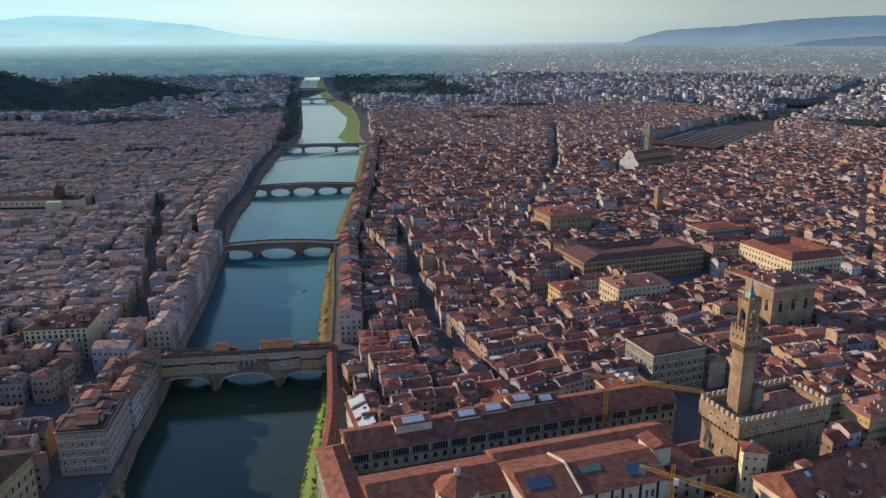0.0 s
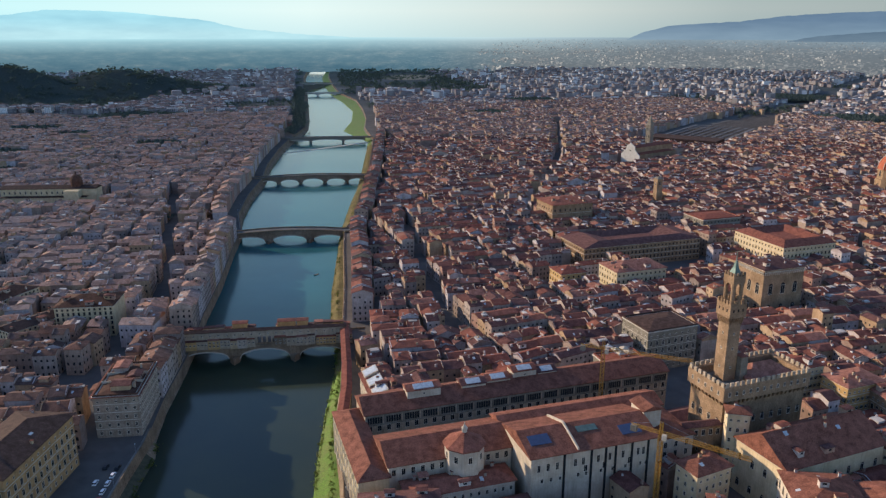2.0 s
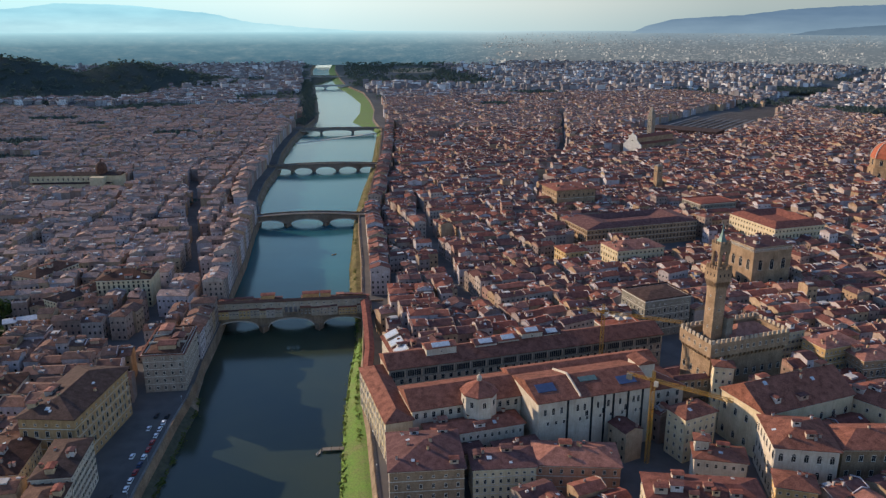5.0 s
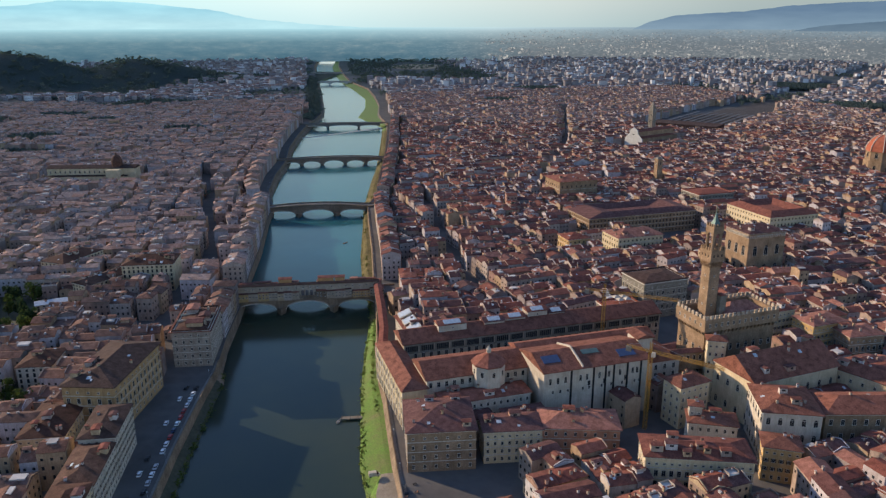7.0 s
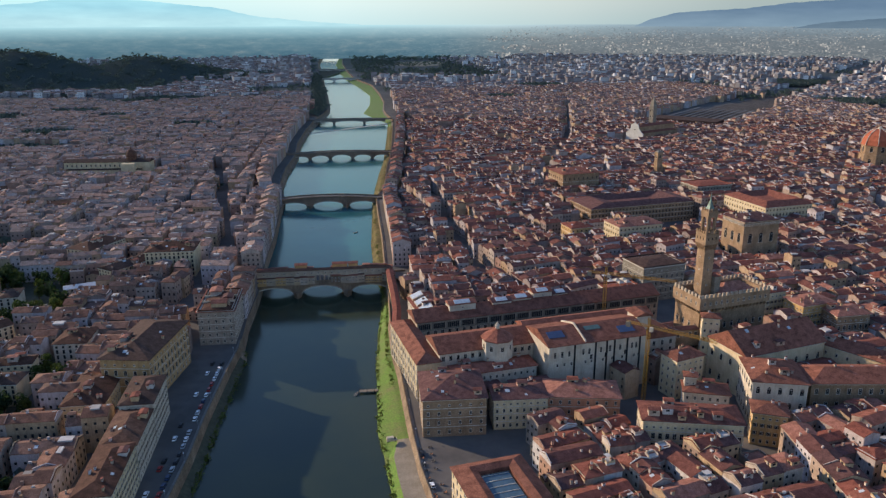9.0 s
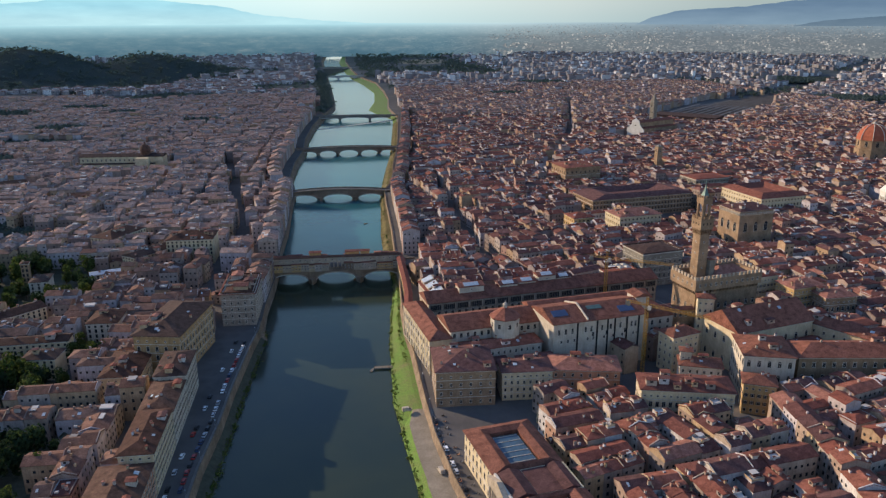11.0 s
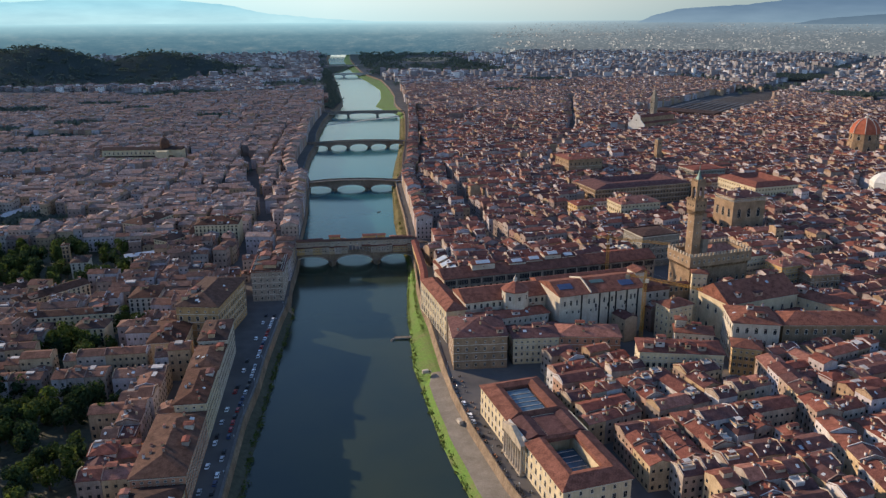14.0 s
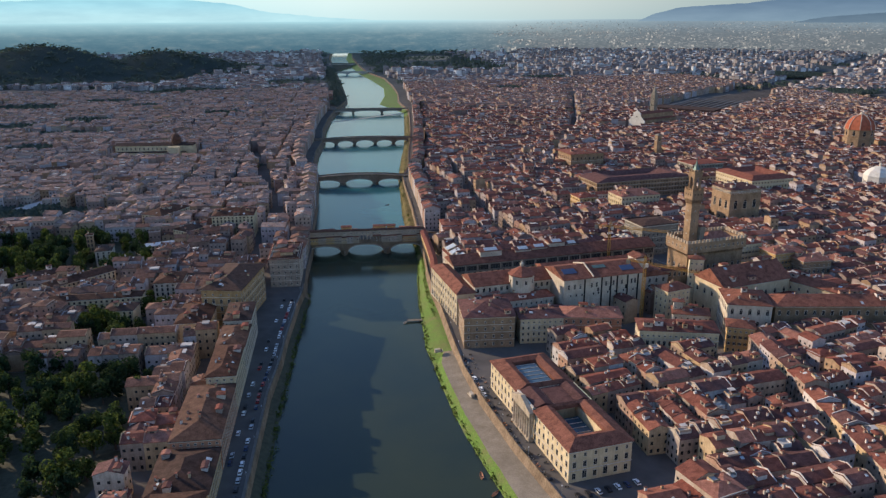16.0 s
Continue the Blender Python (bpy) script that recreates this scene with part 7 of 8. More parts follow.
# ---- cranes ----
def crane(x, y, base, top, jib_to, counter, label):
    """A lattice tower crane: mast, slewing cab, jib, counter-jib and ballast."""
    z = top - base
    t = math.atan2(jib_to[1] - y, jib_to[0] - x)
    reach = math.hypot(jib_to[0] - x, jib_to[1] - y)
    ob = thing("tower_crane", x, y, base, t, label, "crane")
    r = 0.8

    def lattice(a, b, half, seg, tri=False):
        g = Geo()
        a, b = Vector(a), Vector(b)
        d = (b - a)
        n = max(2, int(d.length / seg))
        up = Vector((0, 0, 1)) if abs(d.normalized().z) < 0.9 else Vector((1, 0, 0))
        s = d.normalized().cross(up).normalized()
        w = s.cross(d.normalized())
        offs = [s * half + w * half, -s * half + w * half, -s * half - w * half, s * half - w * half] if not tri else [s * half - w * half * 0.8, -s * half - w * half * 0.8, w * half * 0.9]
        for o in offs:
            g.bar(a + o, b + o, 0.13)
        m = len(offs)
        for k in range(n):
            p, q = a + d * (k / n), a + d * ((k + 1) / n)
            for i in range(m):
                j = (i + 1) % m
                g.bar(p + offs[i], q + offs[j], 0.07)
                g.bar(p + offs[i], p + offs[j], 0.06)
        return g
    part("mast", lattice((0, 0, 0), (0, 0, z), r, 1.8).mesh("mast", [M_YELLOW]), ob, "yellow lattice mast")
    part("jib", lattice((0, 0, z + 1.0), (reach, 0, z + 1.0), 0.8, 2.0, True).mesh("jib", [M_YELLOW]), ob, "yellow lattice jib")
    part("counter_jib", lattice((0, 0, z + 1.0), (-counter, 0, z + 1.0), 0.6, 2.0, True).mesh("counter_jib", [M_YELLOW]), ob)
    part("tower_head", lattice((0, 0, z), (0, 0, z + 5.5), 0.5, 1.5).mesh("tower_head", [M_YELLOW]), ob)
    g = Geo()
    g.box(0.9, 2.6, -1.9, -0.6, z - 1.2, z + 1.0, 0)
    part("cab", g.mesh("cab", [M_WHITE]), ob, "small white operator cab")
    g = Geo()
    g.box(-counter, -counter + 2.4, -0.8, 0.8, z - 1.6, z + 0.9, 0)
    part("ballast", g.mesh("ballast", [M_GREYSTONE]), ob, "concrete counterweight block")
    for q, e in ((-counter + 1, "rear_tie"), (reach * 0.55, "front_tie")):
        g = Geo()
        g.bar((0, 0, z + 5.4), (q, 0, z + 1.6), 0.06)
        part(e, g.mesh(e, [M_STEEL]), ob)


crane(204, -86.5, STREET, 51, (243, -99.0), 11, "yellow lattice tower crane standing over the museum roofs")
crane(216, -160, STREET, 48, (245, -177.5), 12, "yellow lattice tower crane standing in a court")

# ---- the town ----
KEEP_CLEAR += [(258, -45, radians(22), 42, 30), (166, -345, radians(22), 46, 14), (118, -222, radians(20), 22, 12),
               (124, -222, radians(12), 17, 9), (228, -175, radians(12), 34, 20), (295, 180, radians(22), 30, 26), (205, 148, radians(22), 14, 12),
               (575, 1080, radians(-32), 84, 250), (735, 1336, radians(-32), 58, 110), (143, -205, radians(12), 8, 10), (-75, -30, radians(11), 4, 50)]
EYE_X, EYE_Y = 138.0, -616.0


def in_sight(x, y, margin=0.0):
    a = math.degrees(math.atan2(x - EYE_X, y - EYE_Y))
    return -43 - margin < a < 36 + margin


def row_along(rng, line, depth, width, height, put, face):
    """Houses in a row along a line; they stand on its left (face 1) or right (face -1) and look across it."""
    pts = [Vector(p) for p in line]
    for a, b in zip(pts, pts[1:]):
        d = b - a
        L, u = d.length, d.normalized()
        n = Vector((-u.y, u.x)) * face
        s = 0.0
        while s < L - 2:
            w = rng.uniform(*width)
            if L - s - w < width[0] * 0.7:
                w = L - s
            dd = depth * rng.uniform(0.9, 1.1)
            c = a + u * (s + w / 2) + n * (dd / 2)
            turn = math.atan2(u.y, u.x) + (0 if face > 0 else math.pi)
            if clear_of(c.x, c.y, 3.0):
                put(rng, c.x, c.y, turn, w, dd, rng.uniform(*height), 'flr')
            s += w


COURT_TREES = []


def build_town():
    rng = random.Random(20)
    rows = []

    def keep(r, x, y, turn, w, d, h, sides):
        rows.append((x, y, turn, w, d, h, sides, 0.33, True))

    # rows along the embankments
    right = [(course(y, 5) + 7.0, y) for y in (50, 95, 133, 180, 229, 289, 355, 452, 555, 669, 817, 970)]
    row_along(rng, right[::-1], 14, (9, 17), (15, 21), keep, 1)
    left_water = [(course(y, 1) - 0.6, y) for y in (-66, -3)] + [(course(y, 1) - 0.6, y) for y in (20, 60, 95, 133, 180, 229, 262)]
    row_along(rng, left_water, 14, (8, 14), (15, 22), keep, 1)
    left = [(course(y, 1) - 13, y) for y in (300, 355, 452, 555, 669, 817, 970)]
    row_along(rng, left, 14, (9, 17), (14, 20), keep, 1)
    row_along(rng, [(233, -420), (196, -352), (203, -352)][:2][::-1], 14, (9, 15), (15, 20), keep, 1)
    # the long row on the street that leads up from the square
    row_along(random.Random(31), [(282, -345), (273.5, -262), (267.5, -208)], 12, (7, 13), (13.5, 17.5), keep, -1)
    KEEP_CLEAR.append((281.5, -276, math.atan2(-137, 14.5), 72, 6.5))
    # blocks on both banks
    for bank, ang, u0, u1, v0, v1 in (("r", 21, -420, 1150, -420, 1560), ("l", 11, -1000, 260, -420, 1420)):
        a = radians(ang)
        ca, sa = math.cos(a), math.sin(a)
        ox, oy = (150.0, -100.0) if bank == "r" else (-60.0, -100.0)
        blocks = []
        split(rng, u0, u1, v0, v1, blocks, 1.0)
        for rect in blocks:
            base_h = rng.uniform(12.8, 15.8)
            pitch = rng.uniform(0.28, 0.37)
            skew = radians(rng.gauss(0, 5))
            bu, bv = (rect[0] + rect[1]) / 2, (rect[2] + rect[3]) / 2
            green = rng.random() < (0.10 if bank == "l" else 0.03)
            YARDS.clear()
            for u, v, quarter, w, d, sides, step, row in lots(rng, rect, (6.5, 12.5)):
                if green and rng.random() < 0.6:
                    continue
                c, s = math.cos(skew), math.sin(skew)
                du, dv = u - bu, v - bv
                u2, v2 = bu + c * du - s * dv, bv + s * du + c * dv
                x, y = ox + ca * u2 - sa * v2, oy + sa * u2 + ca * v2
                if not in_sight(x, y, 2) or y < -560:
                    continue
                edge = course(y, 5) + (22.5 if y > 30 else 9.5 if y > -110 else 20) if bank == "r" else course(y, 1) - (15.5 if -66 < y < 265 else 27.5)
                r = max(w, d) * 0.36
                if (bank == "r" and x - r < edge) or (bank == "l" and x + r > edge):
                    continue
                if (bank == "l" and garden(x, y)) or grove(x, y):
                    continue
                if not clear_of(x, y, min(w, d) * 0.42):
                    continue
                hh = max(4.5, base_h + step + rng.gauss(0, 0.3))
                if rng.random() < 0.012:
                    hh += rng.uniform(2, 6)
                rows.append((x, y, a + skew + quarter * math.pi / 2 + radians(rng.gauss(0, 1.2)), w, d, hh, sides, pitch, row))
            if bank == "l":
                for u, v in YARDS:
                    x, y = ox + ca * u - sa * v, oy + sa * u + ca * v
                    if in_sight(x, y) and x < course(y, 1) - 30 and clear_of(x, y, 3) and rng.random() < 0.6:
                        COURT_TREES.append((x, y))
    # nearest 230 one by one, the rest joined by quarter
    rows.sort(key=lambda r: math.hypot(r[0] - 150, r[1] + 430))
    quarters = {}
    for i, (x, y, turn, w, d, h, sides, pitch, row) in enumerate(rows):
        r = random.Random(1000 + i)
        if i < 235:
            near_house(r, x, y, turn, w, d, h, sides, i < 26, pitch, row)
            continue
        bank = "left" if x < course(y, 1) + 20 else "right"
        key = (bank, int(y // 300), x > 330)
        if key not in quarters:
            # Roof colour follows distance: haze-tinted left, half tinted far right, darkened near left.
            quarters[key] = Town("old_town_houses", "close-packed old town houses with brown tiled roofs on the %s" % ("hillside bank" if bank == "left" else "city bank"), TOWN_MATS if bank == "right" and y < 900 else [M_WALLS, M_ROOFS_MID if bank == "right" else M_ROOFS_DARK if bank == "left" and y < 0 else M_ROOFS_HAZED, M_GLASS, M_SKYLIGHT, M_PALE])
        quarters[key].house(r, x, y, turn, w, d, h, sides, math.hypot(x - 140, y + 560) < 900, pitch, row)
    for q in quarters.values():
        q.done()
    return len(rows)


GROVES = [(-610, 690, 55, 35), (-535, 400, 40, 32), (-635, 1255, 90, 50), (-405, 800, 42, 36), (-610, 910, 42, 34), (-690, 1180, 80, 42), (-840, 870, 75, 52),
          (-700, 600, 52, 38), (-730, 990, 60, 38), (930, 1285, 75, 60), (1000, 1840, 130, 90), (250, 1690, 70, 60), (150, 1350, 50, 45)]


def grove(x, y):
    return any(((x - a) / c) ** 2 + ((y - b) / d) ** 2 < 1 for a, b, c, d in GROVES)


def garden(x, y):
    """Wooded slopes and gardens behind the left bank."""
    if y < -255 and x < -44 - (y + 330) * 0.16:
        return True
    if (x + 112) ** 2 / 26 ** 2 + (y + 205) ** 2 / 22 ** 2 < 1 or (x + 112) ** 2 / 9 ** 2 + (y + 148) ** 2 / 16 ** 2 < 1:
        return True
    if (x + 96) ** 2 / 11 ** 2 + (y + 163) ** 2 / 15 ** 2 < 1:
        return True
    return (x + 222) ** 2 / 82 ** 2 + (y + 62) ** 2 / 60 ** 2 < 1 or (x + 330) ** 2 / 70 ** 2 + (y - 60) ** 2 / 40 ** 2 < 1 or (x + 560) ** 2 / 90 ** 2 + (y - 560) ** 2 / 30 ** 2 < 1


TOWN_COUNT = build_town()


def suburbs():
    """Modern quarters further out: slab and point blocks, sheds, tiled villas."""
    rng = random.Random(5)
    g = Geo()
    n = 0
    for k in range(30000):
        y = rng.uniform(1350, 3500)
        a = radians(rng.uniform(-40, 34))
        x = EYE_X + (y - EYE_Y) * math.tan(a)
        far = math.hypot(x - 145, y + 450)
        if far > 3900:
            continue
        if course(y, 1) - 40 < x < course(y, 5) + 40:
            continue
        right = x > course(y, 5)
        dens = noise.noise((x * 0.0035, y * 0.0022, 7.0))
        if right:
            park = x < course(y, 5) + 560 - (y - 1500) * 0.05 and y > 1950
            rail = abs((x - 456) * 0.85 - (y - 856) * 0.52) < 42
            if park or rail or dens < -0.42 or not clear_of(x, y, 12):
                continue
            if y > 2200 and x < 200 and rng.random() < 0.8:
                continue
        else:
            if dens < -0.35 or (y > 2400 and rng.random() < 0.3):
                continue
            if y > 1180 and x < -560 and ((x + 1380) / 560) ** 2 + ((y - 1800) / 430) ** 2 < 1:
                continue
        if grove(x, y):
            continue
        old = y < 1750 or (not right and rng.random() < 0.6)
        turn = radians(rng.choice((21, 21, 111, 35, 8)))
        w, d = (rng.uniform(8, 18), rng.uniform(8, 13)) if old else (rng.uniform(9, 26), rng.uniform(8, 13))
        h = rng.uniform(8, 15) if old else rng.uniform(7, 15) if rng.random() < 0.75 else rng.uniform(16, 27)
        if rng.random() < 0.04 and not old:
            w, d, h = rng.uniform(30, 60), rng.uniform(16, 30), rng.uniform(7, 10)
        b = Geo()
        b.box(-w / 2, w / 2, -d / 2, d / 2, 0, h, 0, bottom=False)
        if rng.random() < (0.9 if old else 0.45):
            b.hip(-w / 2, w / 2, -d / 2, d / 2, h, min(w, d) * 0.16, 0.5, 0.2, 1)
        else:
            b.box(-w / 2 + 1, w / 2 - 1, -d / 2 + 1, d / 2 - 1, h, h + rng.uniform(0.3, 2.4), 1 if rng.random() < 0.5 else 0, bottom=False)
        if y < 1600:
            fl = int(h / 3.3)
            for i in range(fl):
                m = int(w / 3.4)
                for j in range(m):
                    pane(b, -w / 2 + w * (j + 0.5) / m, -d / 2, 1 + i * h / fl, 1.3, 1.6, 0.0, 2)
        g.moved(b, x, y, STREET, turn, [0, 1, 2])
        n += 1
    single("suburb_houses", g, [M_MODERN, M_SUBROOF, M_GLASS], "pale modern apartment blocks and tiled houses spread over the plain", "houses", "stuff")


suburbs()


def far_towns():
    """Small far houses on the plain's edge, self-lit in haze colours, smaller with distance."""
    rng = random.Random(9)
    g = Geo()
    for _ in range(15000):
        far = 3900 + 740 * rng.random() ** 1.25
        a = radians(rng.uniform(-34, 34))
        x, y = 145 + far * math.sin(a), -450 + far * math.cos(a)
        if a < -0.02 or noise.noise((x * 0.006, y * 0.012, 3.0)) + 0.5 * noise.noise((x * 0.02, y * 0.05, 8.0)) < (-0.05 if a > 0 else 0.40) or course(y, 1) - 60 < x < course(y, 5) + 60 or (-0.19 < a < -0.03 and far < 4250):
            continue
        s = float(np.interp(far, (3900, 4640), (0.5, 0.12)))
        w, d, h = rng.uniform(10, 30) * s, rng.uniform(9, 14) * s, (rng.uniform(7, 16) if rng.random() < 0.85 else rng.uniform(18, 30)) * s
        z = float(np.interp(far, (3880, 3960, 4200, 4450, 4690), (7.5, 9, 60, 113, 164.5))) - 2
        b = Geo()
        b.box(-w / 2, w / 2, -d / 2, d / 2, 0, h + 2, 0, bottom=False)
        g.moved(b, x, y, z, radians(rng.choice((21, 35, 8, 60, -20))), [0])
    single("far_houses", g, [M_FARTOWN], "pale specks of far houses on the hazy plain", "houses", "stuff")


far_towns()


# ---- railway station and yard ----
def station():
    ob = thing("railway_station", 505, 960, STREET, radians(-32), "low wide railway station roof over platforms", "station")
    g = Geo()
    g.box(-62, 62, -60, -10, 0, 11, 0)
    part("hall", g.mesh("hall", [M_ROOF_WORN]), ob)
    for k in range(9):
        x = -56 + 14 * k
        r = Geo()
        r.box(x - 2.6, x + 2.6, -10, 210, 5.6, 6.1, 0)
        for y in range(0, 210, 30):
            r.box(x - 0.25, x + 0.25, y, y + 0.5, 0, 5.6, 0)
        part("platform_roof", r.mesh("platform_roof", [M_PLATFORM]), ob, "long grey platform canopy")
    g = Geo()
    g.add([(-66, -12, 0.03), (66, -12, 0.03), (72, 900, 0.03), (8, 900, 0.03)], [(0, 1, 2, 3)])
    part("track_bed", g.mesh("track_bed", [M_YARD]), ob, "dark ballast of the yard")
    for k in range(16):
        x = -58 + 7.7 * k
        g = Geo()
        g.add([(x - 1.2, -10, 0.05), (x + 1.2, -10, 0.05), (x * 0.4 + 41.2, 900, 0.05), (x * 0.4 + 38.8, 900, 0.05)], [(0, 1, 2, 3)])
        part("track", g.mesh("track", [M_RAIL]), ob, "brown rail track fanning out")


station()


# ---- trees ----
def crown_mesh(rng, r, h, count, mat, name="crown"):
    """Many small leaf clumps on an uneven, gapped crown."""
    g = Geo()
    lobes = [(Vector((rng.uniform(-0.5, 0.5) * r, rng.uniform(-0.5, 0.5) * r, rng.uniform(0.25, 0.8) * h)), rng.uniform(0.35, 0.6) * r) for _ in range(9)]
    for _ in range(count):
        c, q = rng.choice(lobes)
        d = Vector((rng.gauss(0, 1), rng.gauss(0, 1), rng.gauss(0, 0.8))).normalized()
        p = c + d * q * rng.uniform(0.75, 1.05)
        s = rng.uniform(0.3, 0.65) * max(1.0, r / 5)
        a = d.orthogonal().normalized()
        b = d.cross(a)
        k = rng.uniform(0, 6.3)
        e1, e2 = a * math.cos(k) + b * math.sin(k), b * math.cos(k) - a * math.sin(k)
        v = [p + e1 * s, p + e2 * s * 0.8, p - e1 * s * rng.uniform(0.7, 1.1), p - e2 * s, p + d * s * 0.5]
        g.add([tuple(t) for t in v], [(0, 1, 4), (1, 2, 4), (2, 3, 4), (3, 0, 4)])
    return g.mesh(name, [mat])


def trunk_mesh(rng, h, r):
    g = Geo()
    g.lathe([(r * 1.5, -0.3), (r, 0.6), (r * 0.75, h * 0.55), (r * 0.3, h * 0.9)], 7)
    for k in range(5):
        an = k * 1.3
        g.bar((0, 0, h * (0.35 + 0.08 * k)), (math.cos(an) * h * 0.3, math.sin(an) * h * 0.3, h * (0.6 + 0.07 * k)), r * 0.3, 0, 5)
    return g.mesh("trunk", [M_BARK])


def plant_trees():
    lawn = Geo()
    for x0 in range(-420, -20, 6):
        for y0 in range(-470, 110, 6):
            if garden(x0 + 3, y0 + 3):
                lawn.add([(x0, y0, STREET + 0.03), (x0 + 6, y0, STREET + 0.03), (x0 + 6, y0 + 6, STREET + 0.03), (x0, y0 + 6, STREET + 0.03)], [(0, 1, 2, 3)])
    single("garden_ground", lawn, [M_PINE_GROUND], "shaded garden ground under the trees", "garden", "structure")
    rng = random.Random(3)
    kinds = []
    for k in range(5):
        mat = M_LEAF if k < 3 else M_PINE
        h = rng.uniform(8, 12)
        r = rng.uniform(3.2, 4.8)
        kinds.append((trunk_mesh(rng, h * 0.7, 0.28), crown_mesh(rng, r, h, 400, mat)))
    spots = []
    for _ in range(2600):
        x, y = rng.uniform(-310, -20), rng.uniform(-470, 30)
        if garden(x, y) and in_sight(x, y, 3) and clear_of(x, y, 2) and all(math.hypot(x - a, y - b) > 4.3 for a, b in spots):
            spots.append((x, y))
    spots = [q for q in spots if q[1] > -390][:200] + [(-52, -311), (-60, -300), (-47, -325), (-66, -322)]
    for x, y in spots:
        tr, cr = rng.choice(kinds)
        t = thing("tree", x, y, STREET, rng.uniform(0, 6.3), "leafy garden tree with a dense uneven crown", "tree", "garden trees")
        s = rng.uniform(1.2, 2.0) if y < -140 else rng.uniform(1.3, 2.0)
        t.scale = (s, s, s)
        part("trunk", tr, t)
        part("crown", cr, t)
    # bushes of the river bank and woods further out
    g = Geo()
    for k in range(1700):
        y = rng.uniform(-470, 40) if rng.random() < 0.72 else rng.uniform(40, 1000)
        if rng.random() < 0.6:
            f = rng.uniform(0.0, 0.25) ** 1.3
            x = course(y, 3) + 1.5 + (course(y, 4) - course(y, 3)) * f
            z = 0.2 + f * 4
            if rng.random() < 0.4 and y > -150:
                x, z = course(y, 4) - rng.uniform(0, 2), 3.6
        else:
            x = course(y, 2) - rng.uniform(0.5, 3)
            z = 0.6
            if course(y, 2) - course(y, 1) < 3:
                continue
        s = rng.uniform(0.35, 0.9)
        for _ in range(7):
            p = Vector((x + rng.gauss(0, s), y + rng.gauss(0, s), z + abs(rng.gauss(0, s * 0.6))))
            q = s * rng.uniform(0.4, 0.8)
            g.add([tuple(p + Vector(o) * q) for o in ((1, 0, 0), (0, 1, -0.1), (-1, 0.1, 0), (0, -1, 0.1), (0.1, 0, 0.8))], [(0, 1, 4), (1, 2, 4), (2, 3, 4), (3, 0, 4)])
    single("bank_bushes", g, [M_BUSH], "low green bushes and reeds along the river bank", "bushes", "stuff")
    g = Geo()

    def clump(x, y, z, s, m):
        for _ in range(m):
            p = Vector((x + rng.gauss(0, s * 0.55), y + rng.gauss(0, s * 0.55), z + rng.uniform(0.2, 1.0) * s))
            q = s * rng.uniform(0.3, 0.55)
            k = rng.uniform(0, 1.5)
            c, sn = math.cos(k) * q, math.sin(k) * q
            g.add([tuple(p + Vector(o)) for o in ((c, sn, 0), (-sn, c, -q * 0.2), (-c, -sn, 0), (sn, -c, 0.1 * q), (0, 0, q * 0.9))], [(0, 1, 4), (1, 2, 4), (2, 3, 4), (3, 0, 4)])
    hv = hill_geo.v
    for _ in range(5200):
        x, y, z = hv[rng.randrange(len(hv))]
        if z > STREET + 1.0:
            clump(x + rng.uniform(-17, 17), y + rng.uniform(-17, 17), z - 1.5, rng.uniform(6, 11), 4)
    single("hill_wood", g, [M_HAZY_WOOD], "dense dark wood covering the hill", "wood", "stuff")
    g = Geo()
    for _ in range(13000):
        y = rng.uniform(1350, 3700)
        x = EYE_X + (y - EYE_Y) * math.tan(radians(rng.uniform(-40, 34)))
        if math.hypot(x - 145, y + 450) > 3950:
            continue
        lw, rp = course(y, 1), course(y, 5)
        if lw - 12 < x < rp + (32 if y > 2050 else 8):
            continue
        right = x > rp
        park = right and x < rp + 560 and y > 1950 and not (abs(x + 215) < 122 and 2480 < y < 3150)
        dens = noise.noise((x * 0.004, y * 0.003, 21.0))
        if not park and dens < (0.08 if right else -0.15):
            continue
        clump(x, y, STREET, rng.uniform(7, 13) if park else rng.uniform(5, 10), 5)
    for y in range(1000, 2100, 9):
        for k in range(2):
            clump(course(y, 1) - rng.uniform(2, 26), y + rng.uniform(-5, 5), STREET, rng.uniform(6, 9), 5)
    for _ in range(420):
        x, y = rng.uniform(-640, -480), rng.uniform(530, 590)
        clump(x, y, STREET, rng.uniform(5, 8), 5)
        x, y = rng.uniform(-400, -260), rng.uniform(22, 98)
        if garden(x, y):
            clump(x, y, STREET, rng.uniform(4, 7), 6)
    for a, b, c, d in GROVES:
        for _ in range(int(c * d / 14)):
            k, q = rng.uniform(0, 6.28), math.sqrt(rng.random())
            clump(a + c * q * math.cos(k), b + d * q * math.sin(k), STREET + 3, rng.uniform(6, 9.5), 6)
    for x, y in COURT_TREES:
        for _ in range(2):
            clump(x + rng.uniform(-3, 3), y + rng.uniform(-3, 3), STREET + 1, rng.uniform(4, 7.5), 6)
    for _ in range(260):
        x, y = rng.uniform(-500, 900), rng.uniform(300, 1150)
        if clear_of(x, y, 3) and not (course(y, 1) - 30 < x < course(y, 5) + 30) and noise.noise((x * 0.01, y * 0.01, 2.0)) > 0.25:
            clump(x, y, STREET + 6, rng.uniform(4, 7), 5)
    single("far_woods", g, [M_HAZY_WOOD], "dark park woods and tree belts on the plain", "woods", "stuff")
    g = Geo()
    p = [(-215 + 112 * math.cos(k * math.pi / 16), 2900 + 200 * math.sin(k * math.pi / 16), STREET + 0.5) for k in range(32)]
    g.add(p, [tuple(range(32))])
    single("meadow", g, [M_GRAVEL], "pale dry meadow in the park", "meadow", "structure")


plant_trees()


